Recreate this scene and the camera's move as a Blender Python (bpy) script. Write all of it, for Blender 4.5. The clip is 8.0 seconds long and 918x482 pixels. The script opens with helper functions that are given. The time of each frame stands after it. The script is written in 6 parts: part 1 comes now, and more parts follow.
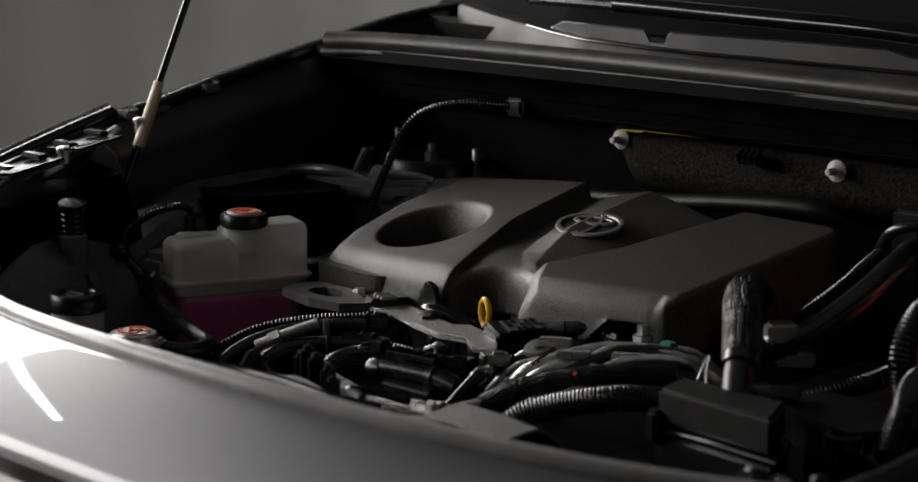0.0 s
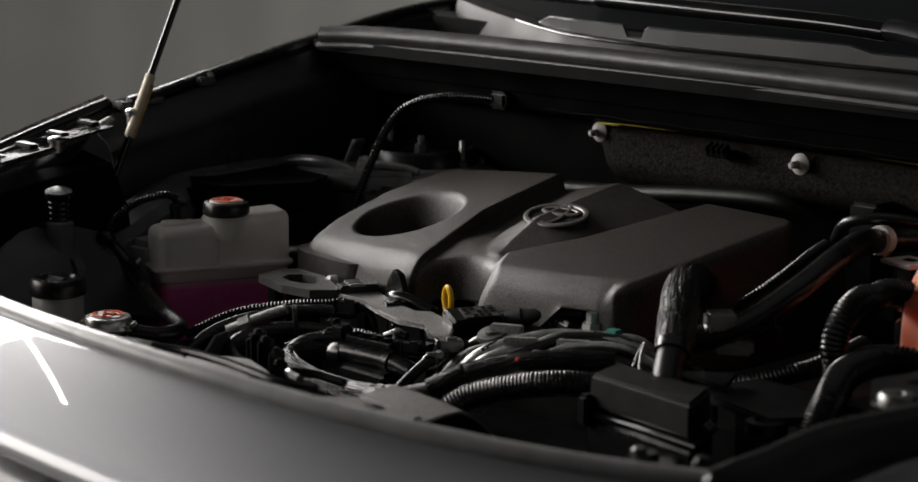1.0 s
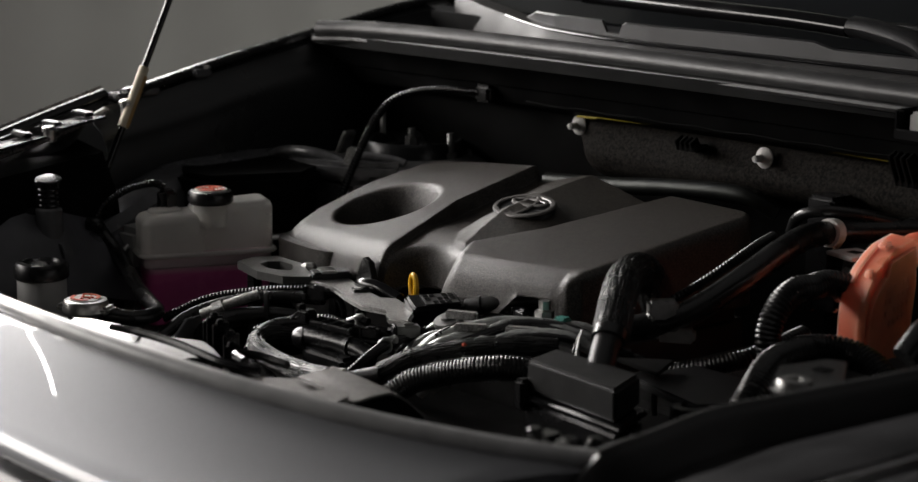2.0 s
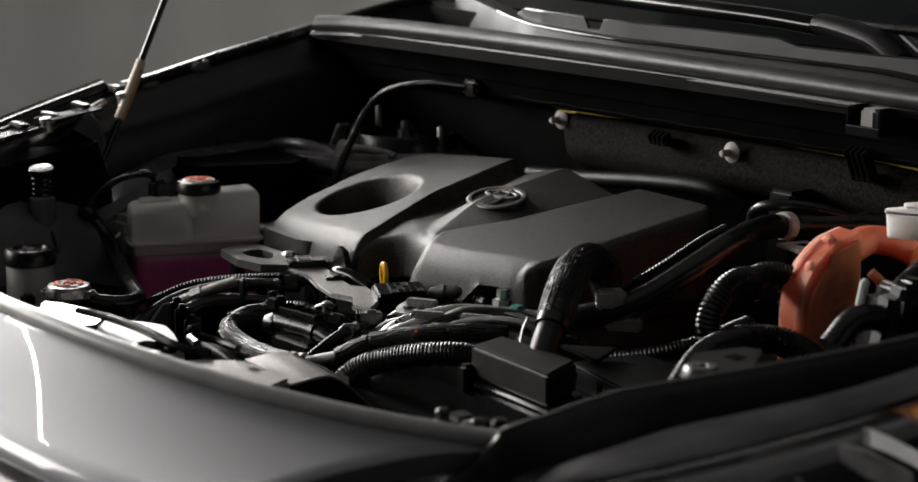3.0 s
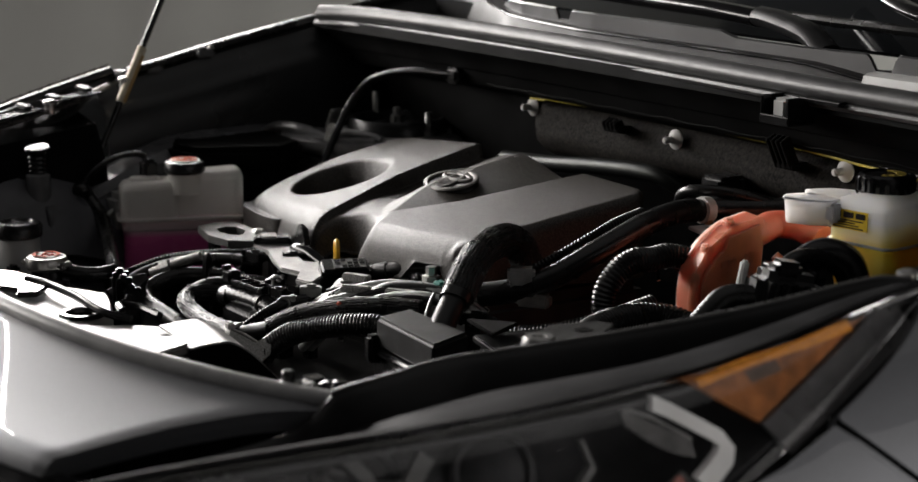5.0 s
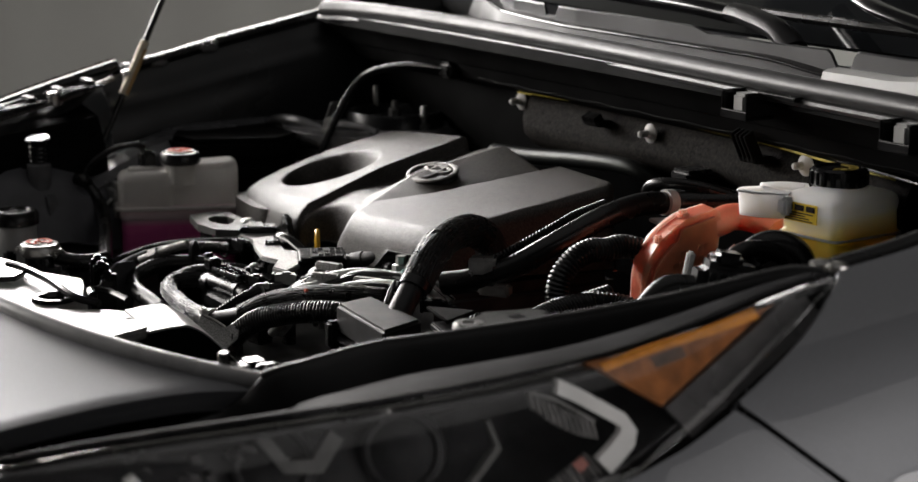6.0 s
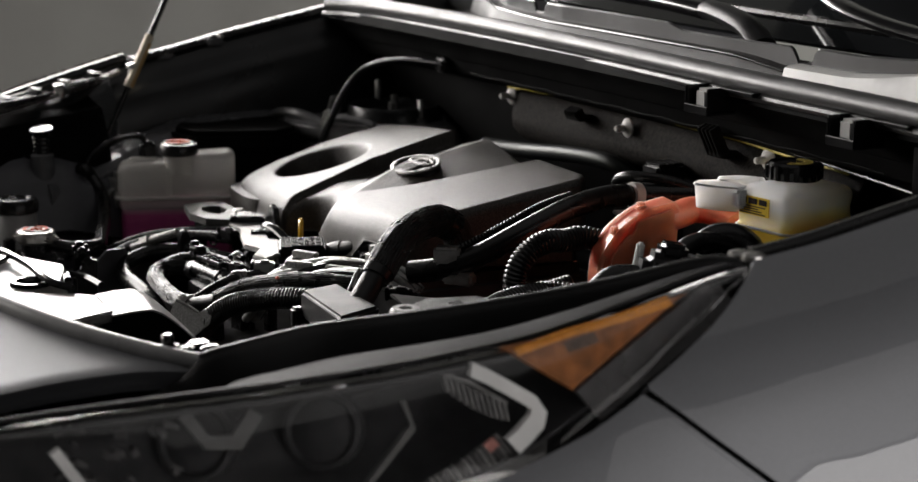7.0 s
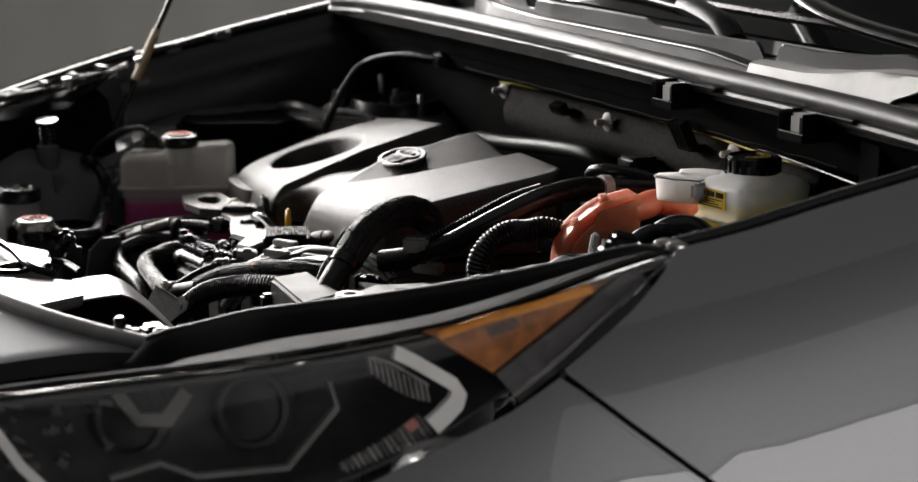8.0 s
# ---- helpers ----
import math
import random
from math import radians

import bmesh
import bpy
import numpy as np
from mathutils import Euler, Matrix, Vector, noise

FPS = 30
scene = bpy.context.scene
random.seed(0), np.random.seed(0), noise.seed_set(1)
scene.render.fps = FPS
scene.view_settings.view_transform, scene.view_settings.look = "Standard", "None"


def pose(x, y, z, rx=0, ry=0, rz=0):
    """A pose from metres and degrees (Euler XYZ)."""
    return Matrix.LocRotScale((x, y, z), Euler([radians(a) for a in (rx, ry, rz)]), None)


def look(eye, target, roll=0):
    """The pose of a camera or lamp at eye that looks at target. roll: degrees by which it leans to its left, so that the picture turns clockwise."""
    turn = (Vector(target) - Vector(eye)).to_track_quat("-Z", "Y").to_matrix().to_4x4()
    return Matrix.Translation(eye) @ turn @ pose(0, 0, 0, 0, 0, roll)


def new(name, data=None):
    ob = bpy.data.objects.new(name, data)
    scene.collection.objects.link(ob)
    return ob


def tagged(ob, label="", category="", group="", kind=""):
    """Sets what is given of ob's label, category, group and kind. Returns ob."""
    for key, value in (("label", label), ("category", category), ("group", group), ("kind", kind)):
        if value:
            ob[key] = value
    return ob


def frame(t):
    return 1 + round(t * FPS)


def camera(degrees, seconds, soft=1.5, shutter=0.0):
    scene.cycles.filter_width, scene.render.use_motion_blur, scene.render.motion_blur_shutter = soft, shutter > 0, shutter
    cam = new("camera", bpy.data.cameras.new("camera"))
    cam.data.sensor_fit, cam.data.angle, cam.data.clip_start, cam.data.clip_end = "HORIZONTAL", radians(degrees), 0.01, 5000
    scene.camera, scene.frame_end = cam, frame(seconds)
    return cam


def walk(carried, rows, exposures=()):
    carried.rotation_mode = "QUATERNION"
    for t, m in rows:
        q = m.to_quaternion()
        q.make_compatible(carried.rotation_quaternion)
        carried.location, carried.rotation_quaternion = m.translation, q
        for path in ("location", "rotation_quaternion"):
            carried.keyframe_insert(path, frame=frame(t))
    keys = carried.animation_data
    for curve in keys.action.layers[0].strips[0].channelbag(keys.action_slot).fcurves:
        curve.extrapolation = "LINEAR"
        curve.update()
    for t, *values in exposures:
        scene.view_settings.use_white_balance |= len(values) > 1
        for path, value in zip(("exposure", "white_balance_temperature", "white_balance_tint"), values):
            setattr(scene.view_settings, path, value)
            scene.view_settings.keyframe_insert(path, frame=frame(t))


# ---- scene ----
cam = camera(26.2, 8.0)
PATH = [
    (0, (1.17, -1.119, 1.322), (-0.19, 0.298, 0.946), 0.7),
    (0.5, (1.236, -1.093, 1.326), (-0.157, 0.291, 0.946), 0.6),
    (1, (1.3, -1.066, 1.33), (-0.124, 0.285, 0.946), 0.6),
    (1.5, (1.364, -1.038, 1.334), (-0.09, 0.28, 0.946), 0.6),
    (3, (1.551, -0.949, 1.345), (0.014, 0.268, 0.948), 0.6),
    (3.5, (1.612, -0.915, 1.349), (0.048, 0.266, 0.949), 0.5),
    (4, (1.671, -0.88, 1.352), (0.082, 0.265, 0.949), 0.5),
    (4.5, (1.729, -0.845, 1.355), (0.115, 0.265, 0.949), 0.5),
    (6, (1.896, -0.729, 1.364), (0.214, 0.271, 0.95), 0.4),
    (6.5, (1.95, -0.689, 1.366), (0.248, 0.274, 0.951), 0.4),
    (7, (2.004, -0.647, 1.369), (0.28, 0.279, 0.951), 0.4),
    (7.5, (2.055, -0.602, 1.371), (0.312, 0.284, 0.951), 0.3),
    (8, (2.107, -0.56, 1.373), (0.346, 0.289, 0.952), 0.3),
]
walk(cam, [(t, look(eye, target, roll)) for t, eye, target, roll in PATH],
     exposures=[(0, -0.42), (1.5, -0.24), (3.5, 0.06), (4.5, 0.17), (6.5, 0.25), (8, 0.24)])

# ---- light ----
cam.data.dof.use_dof = True
cam.data.dof.focus_distance = 2.08
cam.data.dof.aperture_fstop = 6.3

world = bpy.data.worlds.new("studio_dark")
scene.world = world
world.use_nodes = True
world.node_tree.nodes["Background"].inputs[0].default_value = (0.02, 0.02, 0.021, 1)
world.node_tree.nodes["Background"].inputs[1].default_value = 0.15


def softbox(name, eye, target, w, h, watts, colour=(1, 0.945, 0.90), roll=0):
    data = bpy.data.lights.new(name, "AREA")
    data.shape, data.size, data.size_y, data.energy, data.color = "RECTANGLE", w, h, watts, colour
    ob = new(name, data)
    ob.matrix_world = look(eye, target, roll)
    return ob


softbox("key_softbox", (-2.0, -1.55, 1.65), (0.1, 0.3, 0.92), 0.9, 0.9, 29)
softbox("left_softbox", (-2.35, 0.12, 1.70), (0.2, 0.1, 0.9), 2.3, 0.62, 116, (1.0, 0.957, 0.93))
softbox("edge_strip", (-2.38, 0.30, 2.30), (0.2, -0.2, 0.93), 0.85, 0.020, 2.2, roll=50)
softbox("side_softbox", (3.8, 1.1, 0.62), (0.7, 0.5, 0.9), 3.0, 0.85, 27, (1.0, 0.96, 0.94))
# unseen bounce panel at the right, added as a dim lamp for the wing
softbox("side_bounce_fill", (4.3, 1.1, 1.85), (0.7, 0.5, 0.9), 3.4, 1.5, 6.5, (1.0, 0.96, 0.94))
softbox("wall_softbox", (-0.9, 4.7, 2.4), (-3.2, 4.3, 1.0), 1.2, 1.0, 64, (1.0, 0.99, 0.94))
# unseen overhead panel, added as weak fill to lift the dark parts
softbox("overhead_fill", (0.9, 0.2, 3.45), (0.9, 0.21, 0.0), 3.2, 3.0, 4.5, (1.0, 0.97, 0.95))

# ---- materials ----


def mat(name, colour, rough=0.5, metal=0.0, vary=0.12, scale=30.0, bump=0.0, bscale=400.0, spec=0.5, coat=0.0,
        trans=0.0, ior=1.45, sss=0.0, rvary=0.12, colour2=None):
    m = bpy.data.materials.new(name)
    m.use_nodes = True
    nt = m.node_tree
    b = nt.nodes["Principled BSDF"]
    b.inputs["Metallic"].default_value = metal
    b.inputs["Specular IOR Level"].default_value = spec
    b.inputs["Coat Weight"].default_value = coat
    b.inputs["Coat Roughness"].default_value = 0.03
    b.inputs["Transmission Weight"].default_value = trans
    b.inputs["IOR"].default_value = ior
    if sss:
        b.inputs["Subsurface Weight"].default_value = sss
        b.inputs["Subsurface Radius"].default_value = (1, 1, 1)
        b.inputs["Subsurface Scale"].default_value = 0.03
    tc = nt.nodes.new("ShaderNodeTexCoord")
    n1 = nt.nodes.new("ShaderNodeTexNoise")
    n1.inputs["Scale"].default_value, n1.inputs["Detail"].default_value = scale, 6
    nt.links.new(tc.outputs["Object"], n1.inputs["Vector"])
    mix = nt.nodes.new("ShaderNodeMix")
    mix.data_type = "RGBA"
    c2 = colour2 or tuple(min(1, c * (1 + 2.2 * vary)) for c in colour)
    c1 = tuple(c * (1 - vary) for c in colour)
    mix.inputs[6].default_value, mix.inputs[7].default_value = (*c1, 1), (*c2, 1)
    ramp = nt.nodes.new("ShaderNodeValToRGB")
    ramp.color_ramp.elements[0].position, ramp.color_ramp.elements[1].position = 0.35, 0.72
    nt.links.new(n1.outputs["Fac"], ramp.inputs[0])
    nt.links.new(ramp.outputs[0], mix.inputs[0])
    nt.links.new(mix.outputs[2], b.inputs["Base Color"])
    n2 = nt.nodes.new("ShaderNodeTexNoise")
    n2.inputs["Scale"].default_value, n2.inputs["Detail"].default_value = scale * 0.37 + 3, 4
    nt.links.new(tc.outputs["Object"], n2.inputs["Vector"])
    mr = nt.nodes.new("ShaderNodeMapRange")
    mr.inputs[1].default_value, mr.inputs[2].default_value = 0.3, 0.7
    mr.inputs[3].default_value, mr.inputs[4].default_value = max(0.02, rough - rvary * 0.5), min(1, rough + rvary * 0.5)
    nt.links.new(n2.outputs["Fac"], mr.inputs[0])
    nt.links.new(mr.outputs[0], b.inputs["Roughness"])
    if bump:
        n3 = nt.nodes.new("ShaderNodeTexNoise")
        n3.inputs["Scale"].default_value, n3.inputs["Detail"].default_value = bscale, 3
        nt.links.new(tc.outputs["Object"], n3.inputs["Vector"])
        bp = nt.nodes.new("ShaderNodeBump")
        bp.inputs["Strength"].default_value, bp.inputs["Distance"].default_value = bump, 0.001
        nt.links.new(n3.outputs["Fac"], bp.inputs["Height"])
        nt.links.new(bp.outputs[0], b.inputs["Normal"])
    return m


M_PAINT = mat("grey_metallic_paint", (0.20, 0.205, 0.217), 0.52, 0.6, 0.10, 1400, 0, coat=1.0, rvary=0.03)
M_PAINT.node_tree.nodes["Principled BSDF"].inputs["Coat Roughness"].default_value = 0.025
M_COVER = mat("grained_cover_plastic", (0.0212, 0.0184, 0.0154), 0.40, 0.0, 1.0, 620, 0.7, 850, spec=0.6, rvary=0.08)
M_BLACK = mat("black_plastic", (0.008, 0.008, 0.0085), 0.26, 0, 0.2, 40, 0.15, 900)
M_SATIN = mat("satin_black_plastic", (0.010, 0.010, 0.0105), 0.36, 0, 0.2, 25, 0.3, 1100)
M_GLOSS = mat("gloss_black_plastic", (0.006, 0.006, 0.0065), 0.16, 0, 0.2, 30)
M_RUBBER = mat("black_rubber", (0.008, 0.008, 0.008), 0.27, 0, 0.25, 60, 0.2, 600)
M_SEAL = mat("weatherstrip_rubber", (0.02, 0.02, 0.02), 0.4, 0, 0.25, 50, 0.15, 500)
M_EPAINT = mat("dark_body_primer", (0.014, 0.0148, 0.0155), 0.3, 0.1, 0.15, 20)
M_STEEL = mat("zinc_steel", (0.55, 0.54, 0.52), 0.32, 1.0, 0.15, 80)
M_TANK = mat("milky_polyethylene", (0.92, 0.91, 0.885), 0.32, 0, 0.04, 12)
M_TANKB = mat("bright_polyethylene", (0.95, 0.945, 0.915), 0.35, 0, 0.03, 14)
M_COOL = mat("pink_coolant", (0.92, 0.16, 0.45), 0.3, 0, 0.1, 10)


def let_through(m, share):
    """Thin plastic walls: a share of the light goes through."""
    nt = m.node_tree
    b, out = nt.nodes["Principled BSDF"], nt.nodes["Material Output"]
    tr = nt.nodes.new("ShaderNodeBsdfTranslucent")
    go = nt.nodes.new("ShaderNodeBsdfRefraction")
    go.inputs["Roughness"].default_value, go.inputs["IOR"].default_value = 0.65, 1.03
    mix, both = nt.nodes.new("ShaderNodeMixShader"), nt.nodes.new("ShaderNodeMixShader")
    mix.inputs[0].default_value, both.inputs[0].default_value = share, 0.6
    colour = b.inputs["Base Color"].links[0].from_socket
    nt.links.new(colour, tr.inputs["Color"])
    nt.links.new(colour, go.inputs["Color"])
    nt.links.new(tr.outputs[0], both.inputs[1])
    nt.links.new(go.outputs[0], both.inputs[2])
    nt.links.new(b.outputs[0], mix.inputs[1])
    nt.links.new(both.outputs[0], mix.inputs[2])
    nt.links.new(mix.outputs[0], out.inputs["Surface"])


def fill_level(m, low, high, above):
    """Clear plastic over the liquid: the colour pales from the level low up to high."""
    nt = m.node_tree
    b = nt.nodes["Principled BSDF"]
    src = b.inputs["Base Color"].links[0].from_socket
    geo = nt.nodes.new("ShaderNodeNewGeometry")
    sep = nt.nodes.new("ShaderNodeSeparateXYZ")
    mr = nt.nodes.new("ShaderNodeMapRange")
    mr.inputs[1].default_value, mr.inputs[2].default_value = low, high
    mix = nt.nodes.new("ShaderNodeMix")
    mix.data_type = "RGBA"
    mix.inputs[7].default_value = (*above, 1)
    nt.links.new(geo.outputs["Position"], sep.inputs[0])
    nt.links.new(sep.outputs["Z"], mr.inputs[0])
    nt.links.new(mr.outputs[0], mix.inputs[0])
    nt.links.new(src, mix.inputs[6])
    nt.links.new(mix.outputs[2], b.inputs["Base Color"])


fill_level(M_COOL, 0.845, 0.857, (0.88, 0.72, 0.74))
M_ORANGE = mat("orange_connector_plastic", (0.78, 0.225, 0.135), 0.33, 0, 0.06, 40, 0.1, 700, sss=0.15)
M_ORANGE.node_tree.nodes["Principled BSDF"].inputs["Subsurface Weight"].default_value = 0.8
M_ORANGE.node_tree.nodes["Principled BSDF"].inputs["Subsurface Scale"].default_value = 0.03
M_YELLOW = mat("yellow_plastic", (0.75, 0.42, 0.02), 0.35, 0, 0.08, 60)
M_BRTANK = mat("fluid_filled_polyethylene", (0.78, 0.60, 0.10), 0.33, 0, 0.08, 20)
fill_level(M_BRTANK, 0.966, 0.990, (0.94, 0.93, 0.88))
let_through(M_TANK, 0.62)
let_through(M_COOL, 0.2)
for m in (M_TANKB, M_BRTANK):
    b = m.node_tree.nodes["Principled BSDF"]
    b.inputs["Subsurface Weight"].default_value = 1.0
    b.inputs["Subsurface Radius"].default_value = (1.0, 0.95, 0.85)
    b.inputs["Subsurface Scale"].default_value = 0.07
M_WHITE = mat("white_nylon", (0.54, 0.53, 0.51), 0.4, 0, 0.05, 60)
M_FELT = mat("woven_insulation", (0.0075, 0.0064, 0.0054), 0.7, 0, 1.0, 300, 1.0, 900, spec=0.06)
M_WALL = mat("grey_studio_wall", (0.30, 0.295, 0.28), 0.9, 0, 0.05, 2)
M_FLOOR = mat("grey_studio_floor", (0.25, 0.25, 0.245), 0.5, 0, 0.1, 3)
M_GLASS = mat("clear_lens", (1, 1, 1), 0.04, 0, 0, 5, trans=1.0, ior=1.45, rvary=0.0)
M_WIND = mat("dark_windscreen", (0.01, 0.011, 0.012), 0.06, 0, 0.1, 4, coat=0.3)
M_AMBER = mat("amber_reflector", (0.20, 0.072, 0.020), 0.4, 0, 0.3, 60, 0.15, 500, coat=0.3)
M_AMBERG = mat("dark_amber_window", (0.07, 0.04, 0.025), 0.35, 0, 0.3, 60, 0.2, 400, coat=0.4)
M_AMBERL = mat("bright_amber_edge", (0.55, 0.215, 0.028), 0.25, 0, 0.1, 90)
M_TRIMG = mat("satin_grey_lamp_trim", (0.10, 0.10, 0.098), 0.4, 0.1, 0.08, 60)
M_DARKW = mat("dark_studio_wall", (0.032, 0.032, 0.034), 0.9, 0, 0.05, 2)
M_SMOKE = mat("dull_lamp_plastic", (0.05, 0.048, 0.046), 0.5, 0, 0.2, 40, spec=0.25)
M_DRL = mat("daytime_light_guide", (0.58, 0.58, 0.57), 0.25, 0, 0.05, 40)
M_RED = mat("red_print", (0.6, 0.08, 0.03), 0.5, 0, 0.05, 60)

M_EPLATE = mat("grey_cowl_plastic", (0.37, 0.37, 0.36), 0.4, 0, 0.1, 20)
M_LAMPGREY = mat("smoked_lamp_plastic", (0.085, 0.083, 0.084), 0.3, 0.3, 0.1, 60)
M_RADC = mat("radiator_cover_plastic", (0.20, 0.194, 0.186), 0.36, 0, 0.15, 260, 0.25, 900, spec=1.0)
M_BADGE = mat("satin_badge", (0.12, 0.115, 0.11), 0.38, 0.3, 0.1, 200)
M_STICK = mat("white_sticker", (0.75, 0.74, 0.70), 0.45, 0, 0.04, 80)
M_TANKP = mat("pink_tinted_polyethylene", (0.70, 0.56, 0.58), 0.32, 0, 0.08, 12, sss=0.5)
M_TANKG = mat("aged_polyethylene", (0.36, 0.36, 0.35), 0.4, 0, 0.08, 20, sss=0.2)
M_EGREY = mat("grey_primer_plastic", (0.10, 0.101, 0.106), 0.24, 0, 0.15, 25)
M_STRUT = mat("grey_pressed_steel", (0.24, 0.24, 0.245), 0.34, 0.6, 0.3, 30, 0.2, 300)
M_DULL = mat("dull_steel", (0.22, 0.22, 0.215), 0.4, 0.9, 0.2, 80)
M_STEELD = mat("dark_steel", (0.3, 0.3, 0.29), 0.35, 1.0, 0.2, 80)
M_SLEEVE = mat("pale_foam_sleeve", (0.62, 0.56, 0.42), 0.5, 0, 0.1, 90)
M_TAN = mat("tan_foam", (0.42, 0.26, 0.10), 0.6, 0, 0.1, 90)
M_YEDGE = mat("yellow_edge_line", (0.45, 0.36, 0.05), 0.5, 0, 0.3, 60)
M_PIPE = mat("dull_pipe", (0.02, 0.0215, 0.02), 0.45, 0.9, 0.2, 30)
M_ENGINE = mat("dirty_engine_metal", (0.014, 0.014, 0.014), 0.7, 0.1, 0.5, 30, 0.5, 120)
M_CAST = mat("grey_casting", (0.085, 0.085, 0.083), 0.4, 0.3, 0.15, 60, 0.3, 900)
M_CASTL = mat("pale_casting", (0.24, 0.238, 0.23), 0.40, 0.5, 0.7, 1100, 0.6, 1200)
M_SILVERW = mat("silver_wire_wrap", (0.33, 0.34, 0.33), 0.34, 0.6, 0.25, 90, 0.3, 500)
M_TEAL = mat("teal_plastic", (0.02, 0.16, 0.13), 0.4, 0, 0.1, 60)
M_COPPER = mat("tinned_copper", (0.45, 0.28, 0.2), 0.35, 0.9, 0.2, 100)
M_LID = mat("fuse_lid_plastic", (0.011, 0.011, 0.011), 0.46, 0, 0.35, 45, 0.2, 700, spec=0.25)
M_YDULL = mat("dull_yellow_print", (0.4, 0.3, 0.05), 0.5, 0, 0.2, 80)
M_YELLOWL = mat("yellow_label", (0.8, 0.55, 0.02), 0.45, 0, 0.05, 80)


# bulkhead black; also the painted shade on the radiator cover's end faces
M_WALLB = mat("bulkhead_black_and_shade", (0.004, 0.004, 0.004), 0.6, 0, 0.3, 18, 0.2, 500, spec=0.03)
M_COWL = mat("cowl_plastic", (0.011, 0.0105, 0.010), 0.5, 0, 0.2, 14, 0.15, 1100, spec=0.12)
M_WELL = mat("dull_well_plastic", (0.005, 0.005, 0.005), 0.85, 0, 0.3, 20, 0.3, 600, spec=0.08)
M_STRIP = mat("cowl_strip_plastic", (0.012, 0.012, 0.013), 0.34, 0, 0.2, 20, 0.1, 900, spec=0.4)
M_TANKD = mat("dark_tank_plastic", (0.065, 0.065, 0.072), 0.3, 0, 0.2, 16, 0.1, 300)
M_FSEAL = mat("pale_edge_rubber", (0.38, 0.38, 0.38), 0.3, 0, 0.1, 40)
M_LHOUSE = mat("lamp_housing_black", (0.026, 0.026, 0.027), 0.55, 0, 0.2, 40, spec=0.12)
M_RIB = mat("frosted_lamp_rib", (0.17, 0.168, 0.165), 0.35, 0, 0.2, 80)
M_ROSE = mat("dull_rose_print", (0.30, 0.13, 0.11), 0.4, 0, 0.2, 80)
# silvery lens edge; also the coloured-in highlight on the wing's rubber strip
M_LEDGE = mat("silvery_edge_and_glint", (0.30, 0.28, 0.275), 0.3, 0.5, 0.5, 300, 0.5, 500)
M_LENSTOP = mat("smoked_lens_edge", (0.024, 0.024, 0.025), 0.55, 0, 0.35, 14, 0.1, 600, spec=0.011)
M_BRAIDS = mat("woven_black_strands", (0.011, 0.011, 0.011), 0.30, 0, 0.3, 200, 0.4, 2500)

# ---- mesh tools ----


def bm_new():
    return bmesh.new()


def finish(name, bm, material, base=(0, 0, 0), smooth=True):
    bmesh.ops.recalc_face_normals(bm, faces=bm.faces[:])
    me = bpy.data.meshes.new(name)
    bm.to_mesh(me)
    bm.free()
    me.transform(Matrix.Translation(-Vector(base)))
    for p in me.polygons:
        p.use_smooth = smooth
    if smooth:
        try:
            me.set_sharp_from_angle(angle=radians(38))
        except Exception:
            pass
    me.materials.append(material)
    return new(name, me)


def thing(name, base, label, category, group="", kind=""):
    ob = new(name)
    ob.empty_display_size = 0.02
    ob.location = base
    ob["base"] = tuple(base)
    return tagged(ob, label, category, group, kind)


def part(name, bm, material, parent, label="", smooth=True):
    base = tuple(parent["base"])
    ob = finish(name, bm, material, base, smooth)
    ob.parent = parent
    ob["base"] = base
    return tagged(ob, label)


def grid(bm, P, close_u=False, close_v=False):
    P = np.asarray(P, float)
    nu, nv = P.shape[:2]
    V = [[bm.verts.new(P[i, j]) for j in range(nv)] for i in range(nu)]
    for i in range(nu if close_u else nu - 1):
        for j in range(nv if close_v else nv - 1):
            a, b, c, d = V[i][j], V[(i + 1) % nu][j], V[(i + 1) % nu][(j + 1) % nv], V[i][(j + 1) % nv]
            try:
                bm.faces.new((a, b, c, d))
            except ValueError:
                pass
    return V


def sheet(P, th, out=None):
    """A sheet through the grid of points P, th thick, with its rim closed."""
    P = np.asarray(P, float)
    du, dv = np.gradient(P, axis=0), np.gradient(P, axis=1)
    n = np.cross(du, dv)
    n /= np.linalg.norm(n, axis=2, keepdims=True) + 1e-12
    Q = P - n * th
    bm = bm_new()
    A, B = grid(bm, P), grid(bm, Q)
    nu, nv = P.shape[:2]
    rim = [(i, 0) for i in range(nu)] + [(nu - 1, j) for j in range(1, nv)] + [(i, nv - 1) for i in range(nu - 2, -1, -1)] + [(0, j) for j in range(nv - 2, 0, -1)]
    for (i, j), (k, l) in zip(rim, rim[1:] + rim[:1]):
        bm.faces.new((A[i][j], A[k][l], B[k][l], B[i][j]))
    return bm


